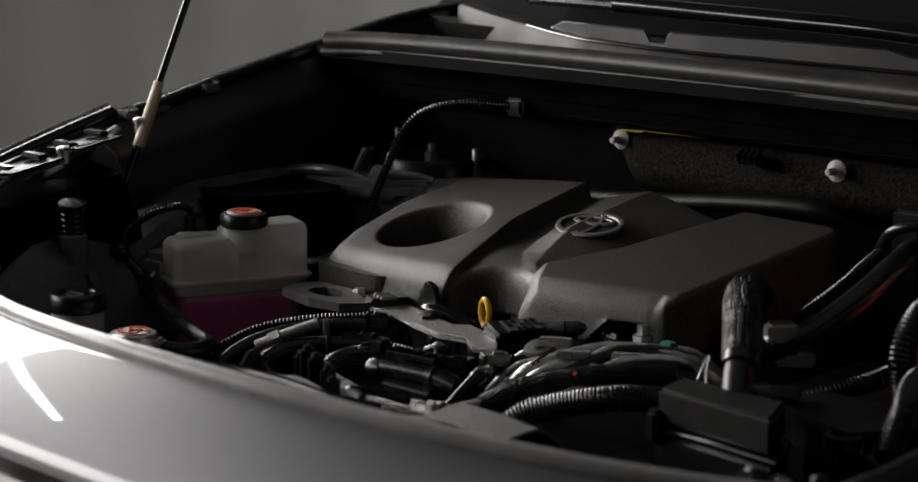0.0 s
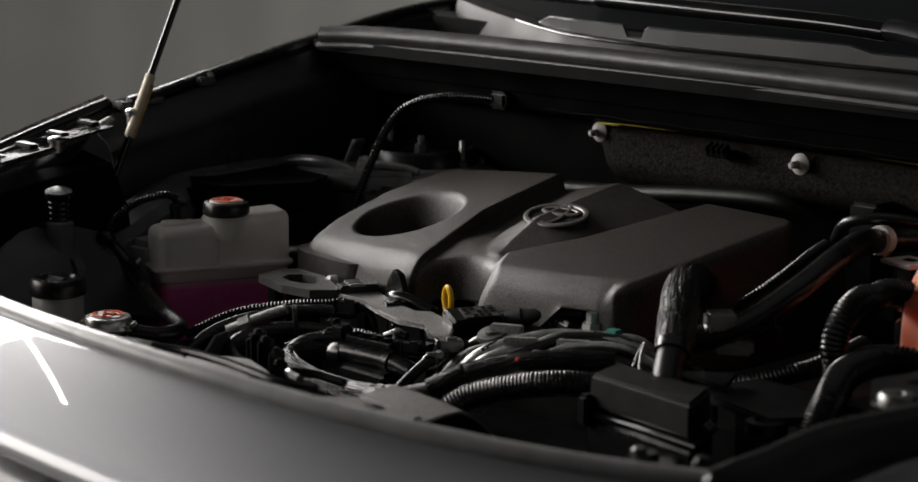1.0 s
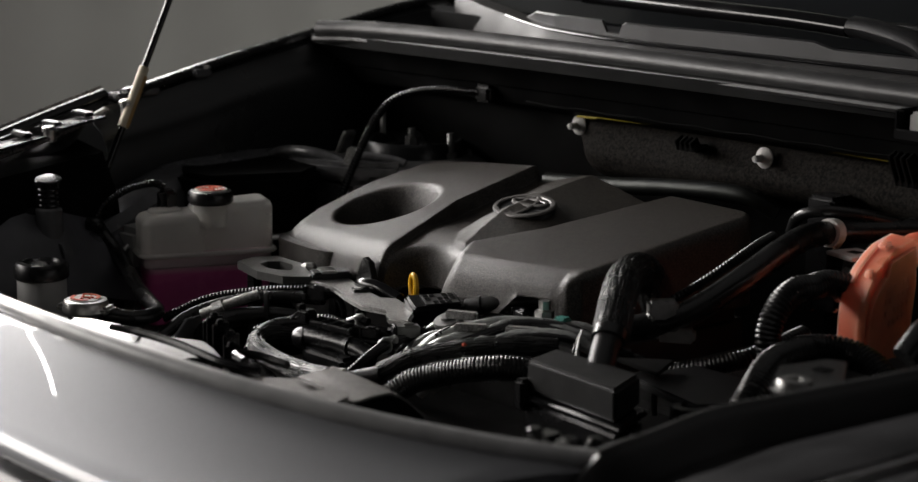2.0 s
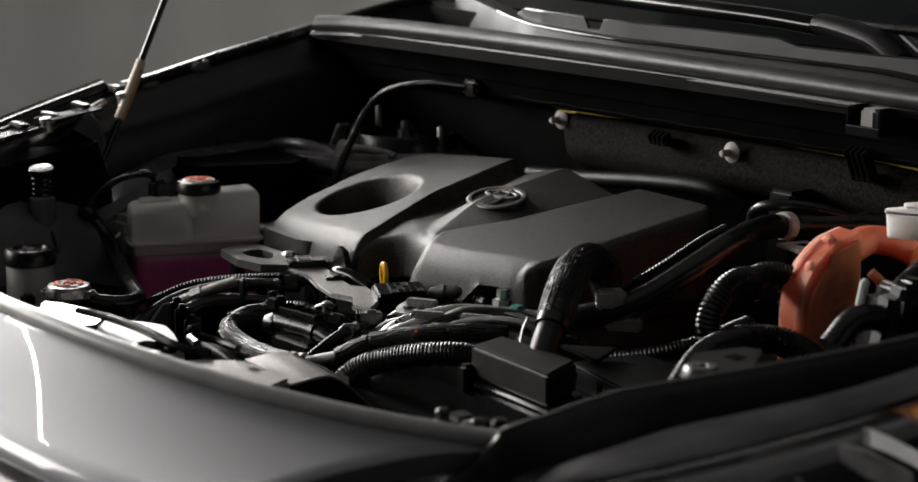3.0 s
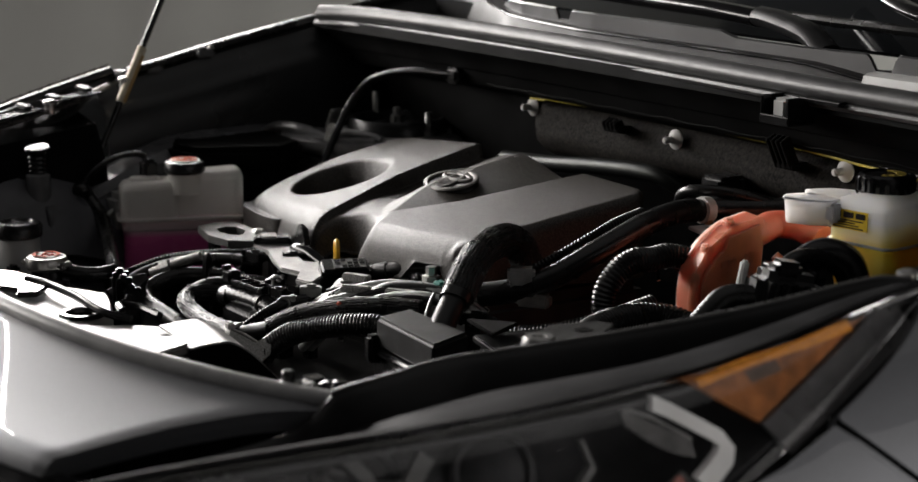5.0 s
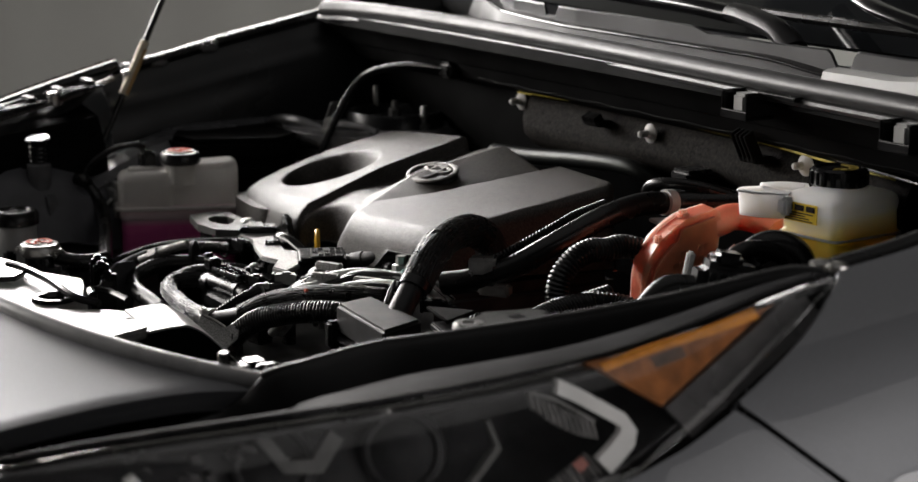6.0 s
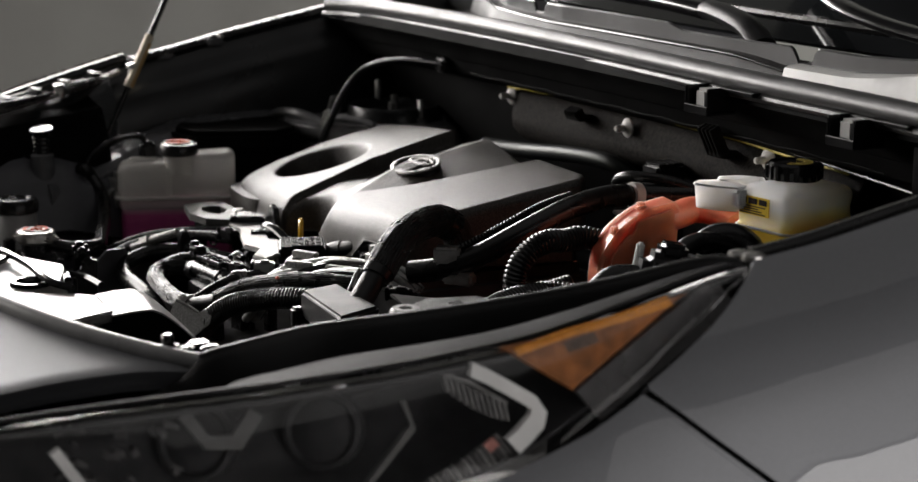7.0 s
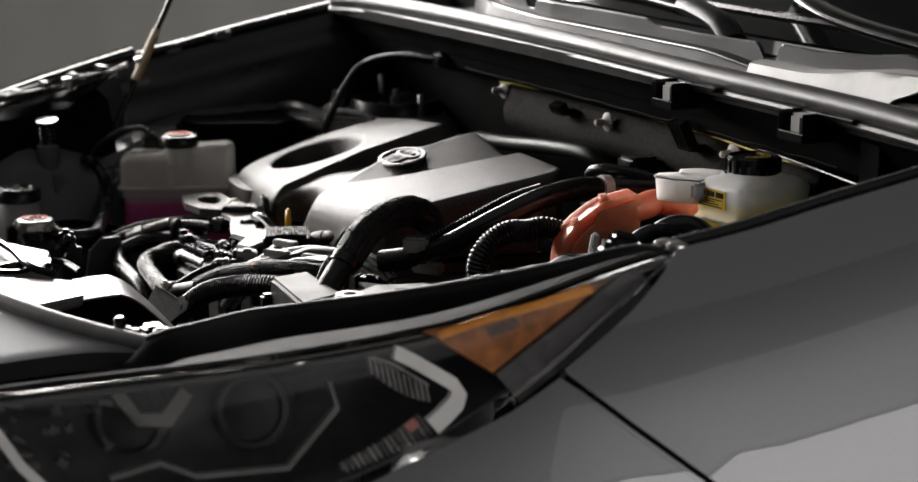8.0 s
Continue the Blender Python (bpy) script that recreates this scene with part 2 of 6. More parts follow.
def smooth_path(pts, n=8):
    pts = [Vector(p) for p in pts]
    if len(pts) < 3:
        return [pts[0].lerp(pts[1], k / n) for k in range(n + 1)]
    q = [pts[0] * 2 - pts[1]] + pts + [pts[-1] * 2 - pts[-2]]
    out = []
    for i in range(1, len(q) - 2):
        a, b, c, d = q[i - 1:i + 3]
        for k in range(n):
            t = k / n
            out.append(0.5 * (2 * b + (c - a) * t + (2 * a - 5 * b + 4 * c - d) * t * t + (3 * b - a - 3 * c + d) * t ** 3))
    out.append(pts[-1])
    return out


def tube(pts, r, segs=12, n=8, corr=0.0, pitch=0.006, bm=None, flat=1.0, raw=False):
    """A hose along the points. corr: how deep its rings are; flat squeezes its section."""
    bm = bm or bm_new()
    path = [Vector(p) for p in pts] if raw else smooth_path(pts, n)
    if corr:
        L = [0.0]
        for a, b in zip(path, path[1:]):
            L.append(L[-1] + (b - a).length)
        m = max(8, int(L[-1] / pitch * 4))
        xs = np.linspace(0, L[-1], m + 1)
        arr = np.array([list(p) for p in path])
        path = [Vector([np.interp(x, L, arr[:, k]) for k in range(3)]) for x in xs]
    t0 = (path[1] - path[0]).normalized()
    up = Vector((0, 0, 1)) if abs(t0.z) < 0.9 else Vector((1, 0, 0))
    u = t0.cross(up).normalized()
    P = []
    for i, p in enumerate(path):
        t = (path[min(i + 1, len(path) - 1)] - path[max(i - 1, 0)]).normalized()
        u = (u - t * u.dot(t)).normalized()
        w = t.cross(u)
        rr = r
        if corr:
            rr = r - corr * (1 if i % 4 in (0,) else 0 if i % 4 == 2 else 0.35)
        P.append([p + (u * math.cos(a) + w * (math.sin(a) * flat)) * rr for a in (2 * math.pi * k / segs for k in range(segs))])
    V = grid(bm, P, close_v=True)
    bm.faces.new(V[0])
    bm.faces.new(V[-1])
    return bm


def braid(pts, r, strands=16, width=0.0042, lead=1.0):
    """Two crossing families of flat strands wound round a hose, over and under each other."""
    path = smooth_path(pts, 14)
    L = np.concatenate([[0], np.cumsum([(b - a).length for a, b in zip(path, path[1:])])])
    n = max(24, int(L[-1] / 0.0022))
    arr = np.array([list(p) for p in path])
    xs = np.linspace(0, L[-1], n)
    C = np.stack([np.interp(xs, L, arr[:, k]) for k in range(3)], 1)
    T = np.gradient(C, axis=0)
    T /= np.linalg.norm(T, axis=1, keepdims=True)
    U = np.zeros_like(C)
    u = np.cross(T[0], [0, 0, 1.0]) if abs(T[0][2]) < 0.9 else np.cross(T[0], [1.0, 0, 0])
    for i in range(n):
        u = u - T[i] * u.dot(T[i])
        u /= np.linalg.norm(u)
        U[i] = u
    W = np.cross(T, U)
    bm = bm_new()
    for way in (1, -1):
        for k in range(strands):
            a = way * (xs / (r * lead)) + 2 * math.pi * k / strands
            rr = r + 0.00045 * way * np.sign(np.sin(a * strands / 2 + way * xs / r)) * np.abs(np.sin(a * strands / 2)) ** 0.5
            P = []
            for off, up in ((-0.5, 0), (-0.25, 0.0007), (0.25, 0.0007), (0.5, 0)):
                b = a + off * width / r
                P.append(C + (U * np.cos(b)[:, None] + W * np.sin(b)[:, None]) * (rr + up)[:, None])
            grid(bm, np.stack(P, 1))
    return bm


def lathe(prof, m=None, segs=32, bm=None):
    """Turns the profile (radius, height) round z, and places it by m."""
    bm = bm or bm_new()
    m = m or Matrix()
    P = [[m @ Vector((r * math.cos(a), r * math.sin(a), h)) for a in (2 * math.pi * k / segs for k in range(segs))] for r, h in prof]
    V = grid(bm, P, close_v=True)
    if prof[0][0] > 1e-6:
        bm.faces.new(V[0])
    if prof[-1][0] > 1e-6:
        bm.faces.new(V[-1])
    bmesh.ops.remove_doubles(bm, verts=[v for ring in V for v in ring], dist=1e-6)
    return bm


def prism(poly, z0, z1, m=None, bevel=0.0, bm=None, seg=2, top=1.0):
    """An extruded outline, its top scaled by top, with rounded edges."""
    own = bm_new()
    m = m or Matrix()
    c = Vector((sum(p[0] for p in poly) / len(poly), sum(p[1] for p in poly) / len(poly)))
    a = [own.verts.new((p[0], p[1], z0)) for p in poly]
    b = [own.verts.new((c.x + (p[0] - c.x) * top, c.y + (p[1] - c.y) * top, z1)) for p in poly]
    own.faces.new(a[::-1])
    own.faces.new(b)
    for i in range(len(poly)):
        j = (i + 1) % len(poly)
        own.faces.new((a[i], a[j], b[j], b[i]))
    if bevel:
        bmesh.ops.bevel(own, geom=own.edges[:], offset=bevel, segments=seg, affect="EDGES", clamp_overlap=True)
    own.transform(m)
    if bm is None:
        return own
    me = bpy.data.meshes.new("tmp")
    own.to_mesh(me)
    own.free()
    bm.from_mesh(me)
    bpy.data.meshes.remove(me)
    return bm


def rbox(x0, x1, y0, y1, z0, z1, bevel=0.004, m=None, bm=None, seg=2, top=1.0):
    return prism([(x0, y0), (x1, y0), (x1, y1), (x0, y1)], z0, z1, m, bevel, bm, seg, top)


def inside_distance(poly, X, Y):
    """How far each place lies inside the outline (negative outside)."""
    poly = np.asarray(poly, float)
    d, ins = np.full(X.shape, 1e9), np.zeros(X.shape, bool)
    for (ax, ay), (bx, by) in zip(poly, np.roll(poly, -1, axis=0)):
        ex, ey = bx - ax, by - ay
        t = np.clip(((X - ax) * ex + (Y - ay) * ey) / (ex * ex + ey * ey + 1e-15), 0, 1)
        d = np.minimum(d, np.hypot(X - ax - t * ex, Y - ay - t * ey))
        cond = ((ay > Y) != (by > Y)) & (X < (bx - ax) * (Y - ay) / (by - ay + 1e-15) + ax)
        ins ^= cond
    return np.where(ins, d, -d)


def sstep(a, b, x):
    t = np.clip((x - a) / (b - a), 0, 1)
    return t * t * (3 - 2 * t)


def round_poly(poly, r, n=5):
    out = []
    k = len(poly)
    for i in range(k):
        p, a, b = Vector(poly[i]), Vector(poly[i - 1]), Vector(poly[(i + 1) % k])
        u, v = (a - p), (b - p)
        q = min(r, u.length * 0.45, v.length * 0.45)
        s, e = p + u.normalized() * q, p + v.normalized() * q
        for j in range(n + 1):
            t = j / n
            out.append(tuple((1 - t) ** 2 * s + 2 * t * (1 - t) * p + t * t * e))
    return out


def rounded_box(L, W, z0, z1, c, r, m, top_l=None, n=6):
    """A moulded tank: a rounded rectangle in plan with rounded top and bottom edges; top_l lifts its far end."""
    bm = bm_new()
    levels = [(z0 + r - r * math.cos(a), r - r * math.sin(a)) for a in np.linspace(0, math.pi / 2, 5)]
    levels += [(z1 - r + r * math.sin(a), r - r * math.cos(a)) for a in np.linspace(0, math.pi / 2, 7)]
    P = []
    for z, i in levels:
        row = []
        l, w, k = L - i, W - i, max(c - i, 0.002)
        for qx, qy, a0 in ((1, -1, -90), (1, 1, 0), (-1, 1, 90), (-1, -1, 180)):
            for a in np.linspace(a0, a0 + 90, n):
                x, y = qx * (l - k) + k * math.cos(radians(a)), qy * (w - k) + k * math.sin(radians(a))
                lift = 0.0 if top_l is None else top_l * (x / L) * max(0, (z - z0) / (z1 - z0))
                row.append(m @ Vector((x, y, z + lift)))
        P.append(row)
    V = grid(bm, P, close_v=True)
    bm.faces.new(V[0])
    bm.faces.new(V[-1])
    return bm


# ---- studio ----
def slab(name, x0, x1, y0, y1, z0, z1, material, label, category):
    ob = finish(name, rbox(x0, x1, y0, y1, z0, z1, 0), material, smooth=False)
    return tagged(ob, label, category, kind="structure")


slab("floor", -4.2, 5.2, -5.2, 6.2, -0.1, 0.0, M_FLOOR, "smooth grey studio floor", "floor")
slab("ceiling", -4.2, 5.2, -5.2, 6.2, 3.6, 3.7, M_DARKW, "plain dark studio ceiling", "ceiling")
P = [[(-3.2 + 0.010 * math.sin(y * 9.0 + 0.8 * math.sin(y * 2.3)) + 0.006 * math.sin(y * 21.0 + 1.0), y, z) for z in (0.0, 1.2, 2.4, 3.6)] for y in np.linspace(-5.1, 6.1, 420)]
tagged(finish("wall_west", sheet(P, 0.06), M_WALL), "grey studio backdrop hanging in soft folds behind the car", "wall", kind="structure")
slab("wall_east", 5.1, 5.2, -5.2, 6.2, 0, 3.6, M_DARKW, "plain dark studio wall", "wall")
slab("wall_north", -4.1, 5.1, 6.1, 6.2, 0, 3.6, M_DARKW, "plain dark studio wall", "wall")
slab("wall_south", -4.1, 5.1, -5.2, -5.1, 0, 3.6, M_DARKW, "plain dark studio wall", "wall")

# ---- car body ----
CX = 0.018                                   # the car's middle


def curve(x, xs, ys):
    """A smooth line through the places (xs, ys)."""
    xs, ys = np.asarray(xs, float), np.asarray(ys, float)
    h, d = np.diff(xs), np.diff(ys) / np.diff(xs)
    sl = np.concatenate([[d[0]], np.where(d[1:] * d[:-1] > 0, 2 * d[1:] * d[:-1] / (d[1:] + d[:-1] + 1e-12), 0), [d[-1]]])
    x = np.clip(x, xs[0], xs[-1])
    i = np.clip(np.searchsorted(xs, x) - 1, 0, len(h) - 1)
    t = (x - xs[i]) / h[i]
    return (2 * t ** 3 - 3 * t ** 2 + 1) * ys[i] + (t ** 3 - 2 * t ** 2 + t) * h[i] * sl[i] + (3 * t ** 2 - 2 * t ** 3) * ys[i + 1] + (t ** 3 - t ** 2) * h[i] * sl[i + 1]


def mx(side, x):
    """x of a place given for the car's left side, on either side."""
    return x if side > 0 else 2 * CX - x


def half_width(y):
    return curve(y, [-0.35, -0.2, -0.05, 0.1, 0.166, 0.276, 0.44, 0.6, 1.0, 1.4], [0.60, 0.69, 0.765, 0.825, 0.843, 0.864, 0.877, 0.883, 0.889, 0.89])


def top_z(y):
    return curve(y, [-0.1, 0.1, 0.186, 0.26, 0.34, 0.42, 0.53, 0.61, 0.8, 1.4], [0.93, 0.985, 1.012, 1.027, 1.040, 1.057, 1.078, 1.093, 1.125, 1.16])


body = thing("car_body", (CX, 0.4, 0.0), "grey metallic car body with its bonnet open over the engine bay", "car")
DROP = ([0, 0.004, 0.012, 0.03, 0.06, 0.1, 0.2, 0.35, 0.6, 0.75], [0.11, 0.105, 0.092, 0.07, 0.05, 0.033, 0.012, 0, 0.01, 0.03])


def seam_z(y):
    """Height of the joint between wing and bumper."""
    return np.interp(y, [0.156, 0.2, 0.253, 0.32, 0.42, 0.6], [0.949, 0.911, 0.868, 0.815, 0.74, 0.55])


def wing_x(y, z):
    return half_width(y) - curve(top_z(y) - z, *DROP)


def front_wing(side):
    P = []
    for y in np.linspace(0.160, 1.5, 90):
        zt = top_z(y)
        hi = zt if y > 0.276 else np.interp(y, [0.156, 0.276], [0.949, 1.026])
        lo = max(0.3, seam_z(y) + 0.003) if y < 0.6 else 0.3
        if hi - lo < 0.002:
            hi = lo + 0.002
        zs = hi - (hi - lo) * np.array([0, 0.006, 0.015, 0.03, 0.05, 0.075, 0.10, 0.13, 0.16, 0.20, 0.24, 0.28, 0.33, 0.4, 0.48, 0.57, 0.68, 0.8, 1.0])
        row = [(wing_x(y, hi) - 0.012, hi - 0.012), (wing_x(y, hi) - 0.004, hi - 0.002)] + [(wing_x(y, z), z) for z in zs]
        P.append([(CX + side * x, y, z) for x, z in row])
    part("front_wing", sheet(P if side < 0 else [r[::-1] for r in P], 0.002), M_PAINT, body, "grey metallic front wing")
    # bumper corner under the joint
    P = []
    for y in np.linspace(-0.36, 0.6, 70):
        hi = seam_z(y) - 0.003 if y > 0.156 else np.interp(y, [-0.36, -0.3, -0.2, -0.1, 0.0, 0.06, 0.115, 0.156], [0.80, 0.80, 0.815, 0.835, 0.865, 0.895, 0.921, 0.946])
        zs = hi - (hi - 0.28) * np.array([0, 0.01, 0.03, 0.07, 0.15, 0.3, 0.5, 0.75, 1.0])
        k = half_width(y) if y > -0.2 else curve(y, [-0.36, -0.3, -0.2], [0.50, 0.615, 0.69])
        row = [(k - curve(top_z(max(y, 0.0)) - zs[0], *DROP) - 0.012, hi - 0.01)] + [(k - curve(top_z(max(y, 0.0)) - z, *DROP), z) for z in zs]
        P.append([(CX + side * x, y, z) for x, z in row])
    part("bumper_corner", sheet(P if side < 0 else [r[::-1] for r in P], 0.003), M_PAINT, body)
    # black edge seal along the wing top
    pts = [(mx(side, CX + wing_x(y, top_z(y)) - 0.018), y, top_z(y) - 0.004) for y in np.linspace(0.29, 0.9, 14)]
    part("wing_edge_seal", tube(pts, 0.011, 10, 4, flat=0.7), M_RUBBER, body, "black rubber edge along the wing")
    # inner wing
    P = []
    for y in np.linspace(0.24, 0.8, 40):
        zt = top_z(y) - 0.010
        P.append([(CX + side * a, y, z) for a, z in ((0.752, zt), (0.737, zt - 0.004), (0.728, zt - 0.02), (0.71, zt - 0.028), (0.70, zt - 0.045), (0.695, zt - 0.10), (0.69, 0.56))])
    part("inner_wing", sheet(P, 0.003), M_EPAINT, body, "black painted inner wing")


front_wing(1)
front_wing(-1)


def lip_y(x):
    u = (x - CX) / 0.5
    return -0.2333 + 0.0992 * u ** 2 + 0.0574 * u ** 4


def lip_z(x):
    u = (x - CX) / 0.5
    return 0.9461 - 0.0323 * u ** 2 + 0.0066 * u ** 4


def nose_y(x):
    return -0.328 + 0.06 * ((x - CX) / 0.5) ** 4


def panel_end(y):
    """How far the strip over the grille reaches to the side."""
    return np.interp(y, [-0.33, -0.30, -0.26, -0.20, -0.14, -0.10, -0.075, -0.05], [0.452, 0.455, 0.459, 0.466, 0.479, 0.495, 0.517, 0.530])


# painted strip over the grille
def panel_place(u, k):
    """A place on the strip: u from side to side (-1 to 1), k from the lip to the nose."""
    h = 0.48
    for _ in range(8):
        x = CX + u * h
        y = lip_y(x) + (nose_y(x) - lip_y(x)) * k
        h += 0.7 * (panel_end(y) - CX - h)
    z = lip_z(x) - 0.004
    return x, y, z + (0.900 - z) * max(k, 0) ** 1.2


P = []
for u in np.linspace(-1, 1, 120):
    x, y, z = panel_place(u, 0.0)
    row = [(x, y + 0.010, z - 0.012), (x, y + 0.004, z - 0.002), (x, y - 0.002, z)]
    row += [panel_place(u, k) for k in np.linspace(0.08, 1, 14)]
    x, y, z = row[-1]
    row += [(x, y - 0.004, z - 0.004), (x, y - 0.006, z - 0.012), (x, y + 0.004, z - 0.03)]
    P.append(row)
P = [[(x - 0.003 * e, y, z - 0.016) for x, y, z in P[a]] if e else P[a] for a, e in [(0, -1)] + [(a, 0) for a in range(120)] + [(119, 1)]]
part("grille_top_panel", sheet(P, 0.003), M_PAINT, body, "grey metallic strip above the grille")
# grille surround and grille face below
P = []
for x in np.linspace(-0.50, 0.53, 50):
    yf = nose_y(x)
    P.append([(x, yf + 0.004, 0.885), (x, yf - 0.012, 0.880), (x, yf - 0.022, 0.868), (x, yf - 0.025, 0.80), (x, yf - 0.03, 0.6), (x, yf + 0.02, 0.3)])
part("grille_surround", sheet(P, 0.004), M_GLOSS, body, "gloss black grille surround")
part("bay_floor", rbox(CX - 0.8, CX + 0.8, -0.25, 0.75, 0.0, 0.60, 0.01), M_EPAINT, body, "dark underside of the engine bay")

# bulkhead, cowl and windscreen
P = []
for x in np.linspace(CX - 0.74, CX + 0.74, 40):
    bow = 0.018 * ((x - CX) / 0.72) ** 2
    P.append([(x, y - bow, z) for y, z in ((0.606, 1.090), (0.604, 1.078), (0.612, 1.074), (0.622, 1.062), (0.627, 1.052), (0.632, 1.050), (0.64, 1.030), (0.652, 1.024), (0.668, 1.02), (0.672, 0.98), (0.69, 0.85), (0.69, 0.58))])
part("bulkhead", sheet(P, 0.003), M_WALLB, body, "black plastic cowl front and bulkhead")
P = []
for x in np.linspace(CX - 0.74, CX + 0.74, 30):
    bow = 0.018 * ((x - CX) / 0.72) ** 2
    P.append([(x, y - bow, z) for y, z in ((0.606, 1.088), (0.618, 1.080), (0.630, 1.060), (0.66, 1.050), (0.72, 1.055), (0.80, 1.065), (0.83, 1.05))])
part("cowl_gutter", sheet(P, 0.003), M_BLACK, body, "black gutter behind the seal")
P = []
for x in np.linspace(-0.70, CX + 0.74, 90):
    bow = 0.018 * ((x - CX) / 0.72) ** 2
    k = np.interp(x, [-0.70, -0.60, -0.49, -0.42, -0.36, -0.30, -0.25, -0.177], [0.185, 0.132, 0.080, 0.048, 0.025, 0.014, 0.007, 0])
    dip = 0.010 * sstep(0.20, 0.36, x)
    row = [(0.645, 1.072, 0), (0.650, 1.088, 0.5), (0.656, 1.112, 1), (0.659, 1.1155, 1), (0.664, 1.1165, 1), (0.684, 1.118, 1), (0.686, 1.112, 1)]
    P.append([(x, y - bow + k * (1 if z > 1.08 else 0.6), z - l * dip + 0.10 * k * (z > 1.10)) for y, z, l in row])
part("cowl_panel", sheet(P, 0.003), M_COWL, body, "black plastic wiper cowl with a raised front lip")
# gloss bead added so that a highlight line runs along the lip
part("cowl_lip_bead", tube([(x, 0.658 - 0.018 * ((x - CX) / 0.72) ** 2 + np.interp(x, [-0.49, -0.42, -0.36, -0.30, -0.25, -0.177], [0.080, 0.048, 0.025, 0.014, 0.007, 0]), 1.1155 - 0.010 * sstep(0.20, 0.36, x) + 0.10 * np.interp(x, [-0.49, -0.42, -0.36, -0.30, -0.25, -0.177], [0.080, 0.048, 0.025, 0.014, 0.007, 0])) for x in np.linspace(-0.49, 0.318, 40)], 0.0017, 8, 2), M_GLOSS, body, "thin glossy bead added along the cowl lip for a highlight")
# sunken well behind the lip, where the wipers turn
P = []
for x in np.linspace(-0.70, CX + 0.74, 60):
    k = np.interp(x, [-0.70, -0.60, -0.49, -0.42, -0.36, -0.30, -0.25, -0.177], [0.10, 0.09, 0.070, 0.048, 0.025, 0.014, 0.007, 0])
    P.append([(x, 0.680 + k, 1.114), (x, 0.684 + k, 1.090), (x, 0.70 + k, 1.068), (x, 0.79, 1.071), (x, 0.83, 1.09)])
part("cowl_well", sheet(P, 0.003), M_WELL, body, "dull black well under the wipers")
# upright strip behind the lip, with two notches
P = []
for x in np.linspace(-0.47, CX + 0.72, 260):
    k = np.interp(x, [-0.49, -0.42, -0.36, -0.30, -0.25, -0.177], [0.080, 0.048, 0.025, 0.014, 0.007, 0])
    top = np.interp(x, [-0.47, -0.42, -0.35, -0.264, -0.256, -0.232, -0.226, -0.06, 0.066, 0.095, 0.20, 0.302, 0.314, 0.338, 0.343, 0.42, 0.50, 0.56, 0.62, 0.7], [1.118, 1.134, 1.1355, 1.136, 1.123, 1.123, 1.136, 1.1375, 1.1375, 1.131, 1.131, 1.133, 1.117, 1.118, 1.135, 1.135, 1.140, 1.147, 1.143, 1.13])
    y = 0.675 + 0.9 * k
    P.append([(x, y - 0.003, 1.106), (x, y - 0.002, top - 0.002), (x, y, top), (x, y + 0.002, top - 0.001), (x, y + 0.010, 1.100)])
part("cowl_strip", sheet(P, 0.0015), M_STRIP, body, "upright black strip with notches")
P = []
for x in np.linspace(CX - 0.8, CX + 0.8, 24):
    c = 0.06 * ((x - CX) / 0.8) ** 2
    P.append([(x, 0.79 + c + k, 1.118 + 0.60 * k) for k in np.linspace(0, 0.9, 10)])
part("windscreen", sheet(P, 0.005), M_WIND, body, "dark glass windscreen")
# lighter cowl end plate with two screws
P = []
for x in np.linspace(0.318, 0.638, 40):
    bow = 0.018 * ((x - CX) / 0.72) ** 2
    zt = np.interp(x, [0.318, 0.42, 0.483, 0.55, 0.605, 0.638], [1.1125, 1.1135, 1.1195, 1.128, 1.131, 1.1285])
    zb = np.interp(x, [0.318, 0.56, 0.575, 0.638], [1.076, 1.082, 1.104, 1.1265])
    P.append([(x, 0.643 + (z - 1.076) * 0.33 - bow, z) for z in np.linspace(zb, zt, 6)] + [(x, 0.660 - bow, zt + 0.002), (x, 0.69 - bow, zt + 0.004)])
cp = part("cowl_end_plate", sheet(P, 0.003), M_EPLATE, body, "grey plastic cowl end plate")
for x in (0.425, 0.50):
    part("screw", lathe([(0.0, 0.004), (0.003, 0.003), (0.004, 0.0)], Matrix.Translation((x, 0.640, 1.098)) @ Matrix.Rotation(radians(70), 4, "X"), 10), M_BLACK, cp)


# ---- headlights ----
LAMP_FIT = np.polyfit([-0.40, -0.3, -0.2, -0.1, 0, 0.056, 0.09, 0.166, 0.276, 0.4], [0.50, 0.595, 0.65, 0.70, 0.738, 0.757, 0.767, 0.80, 0.838, 0.86], 4)


def lamp_x0(y):
    return np.polyval(LAMP_FIT, y)


def lamp_x(y, z):
    d = z - 0.95
    return lamp_x0(y) - (0.8 * d if d > -0.05 else -0.04 + (d + 0.05) * 0.35)


LAMP_Y = [-0.33, -0.29, -0.241, -0.181, -0.096, -0.005, 0.073, 0.153, 0.214, 0.272]
LAMP_T = [0.920, 0.936, 0.946, 0.952, 0.961, 0.972, 0.983, 1.0, 1.011, 1.026]
LAMP_B = [0.86, 0.81, 0.81, 0.822, 0.843, 0.872, 0.905, 0.947, 0.985, 1.020]
TOP_FIT = np.polyfit(LAMP_Y[1:], LAMP_T[1:], 4)


def lamp_top(y):
    return np.polyval(TOP_FIT, max(y, -0.33))


def on_lamp(side, y, z, off):
    return (mx(side, lamp_x(y, z) - off), y, z)


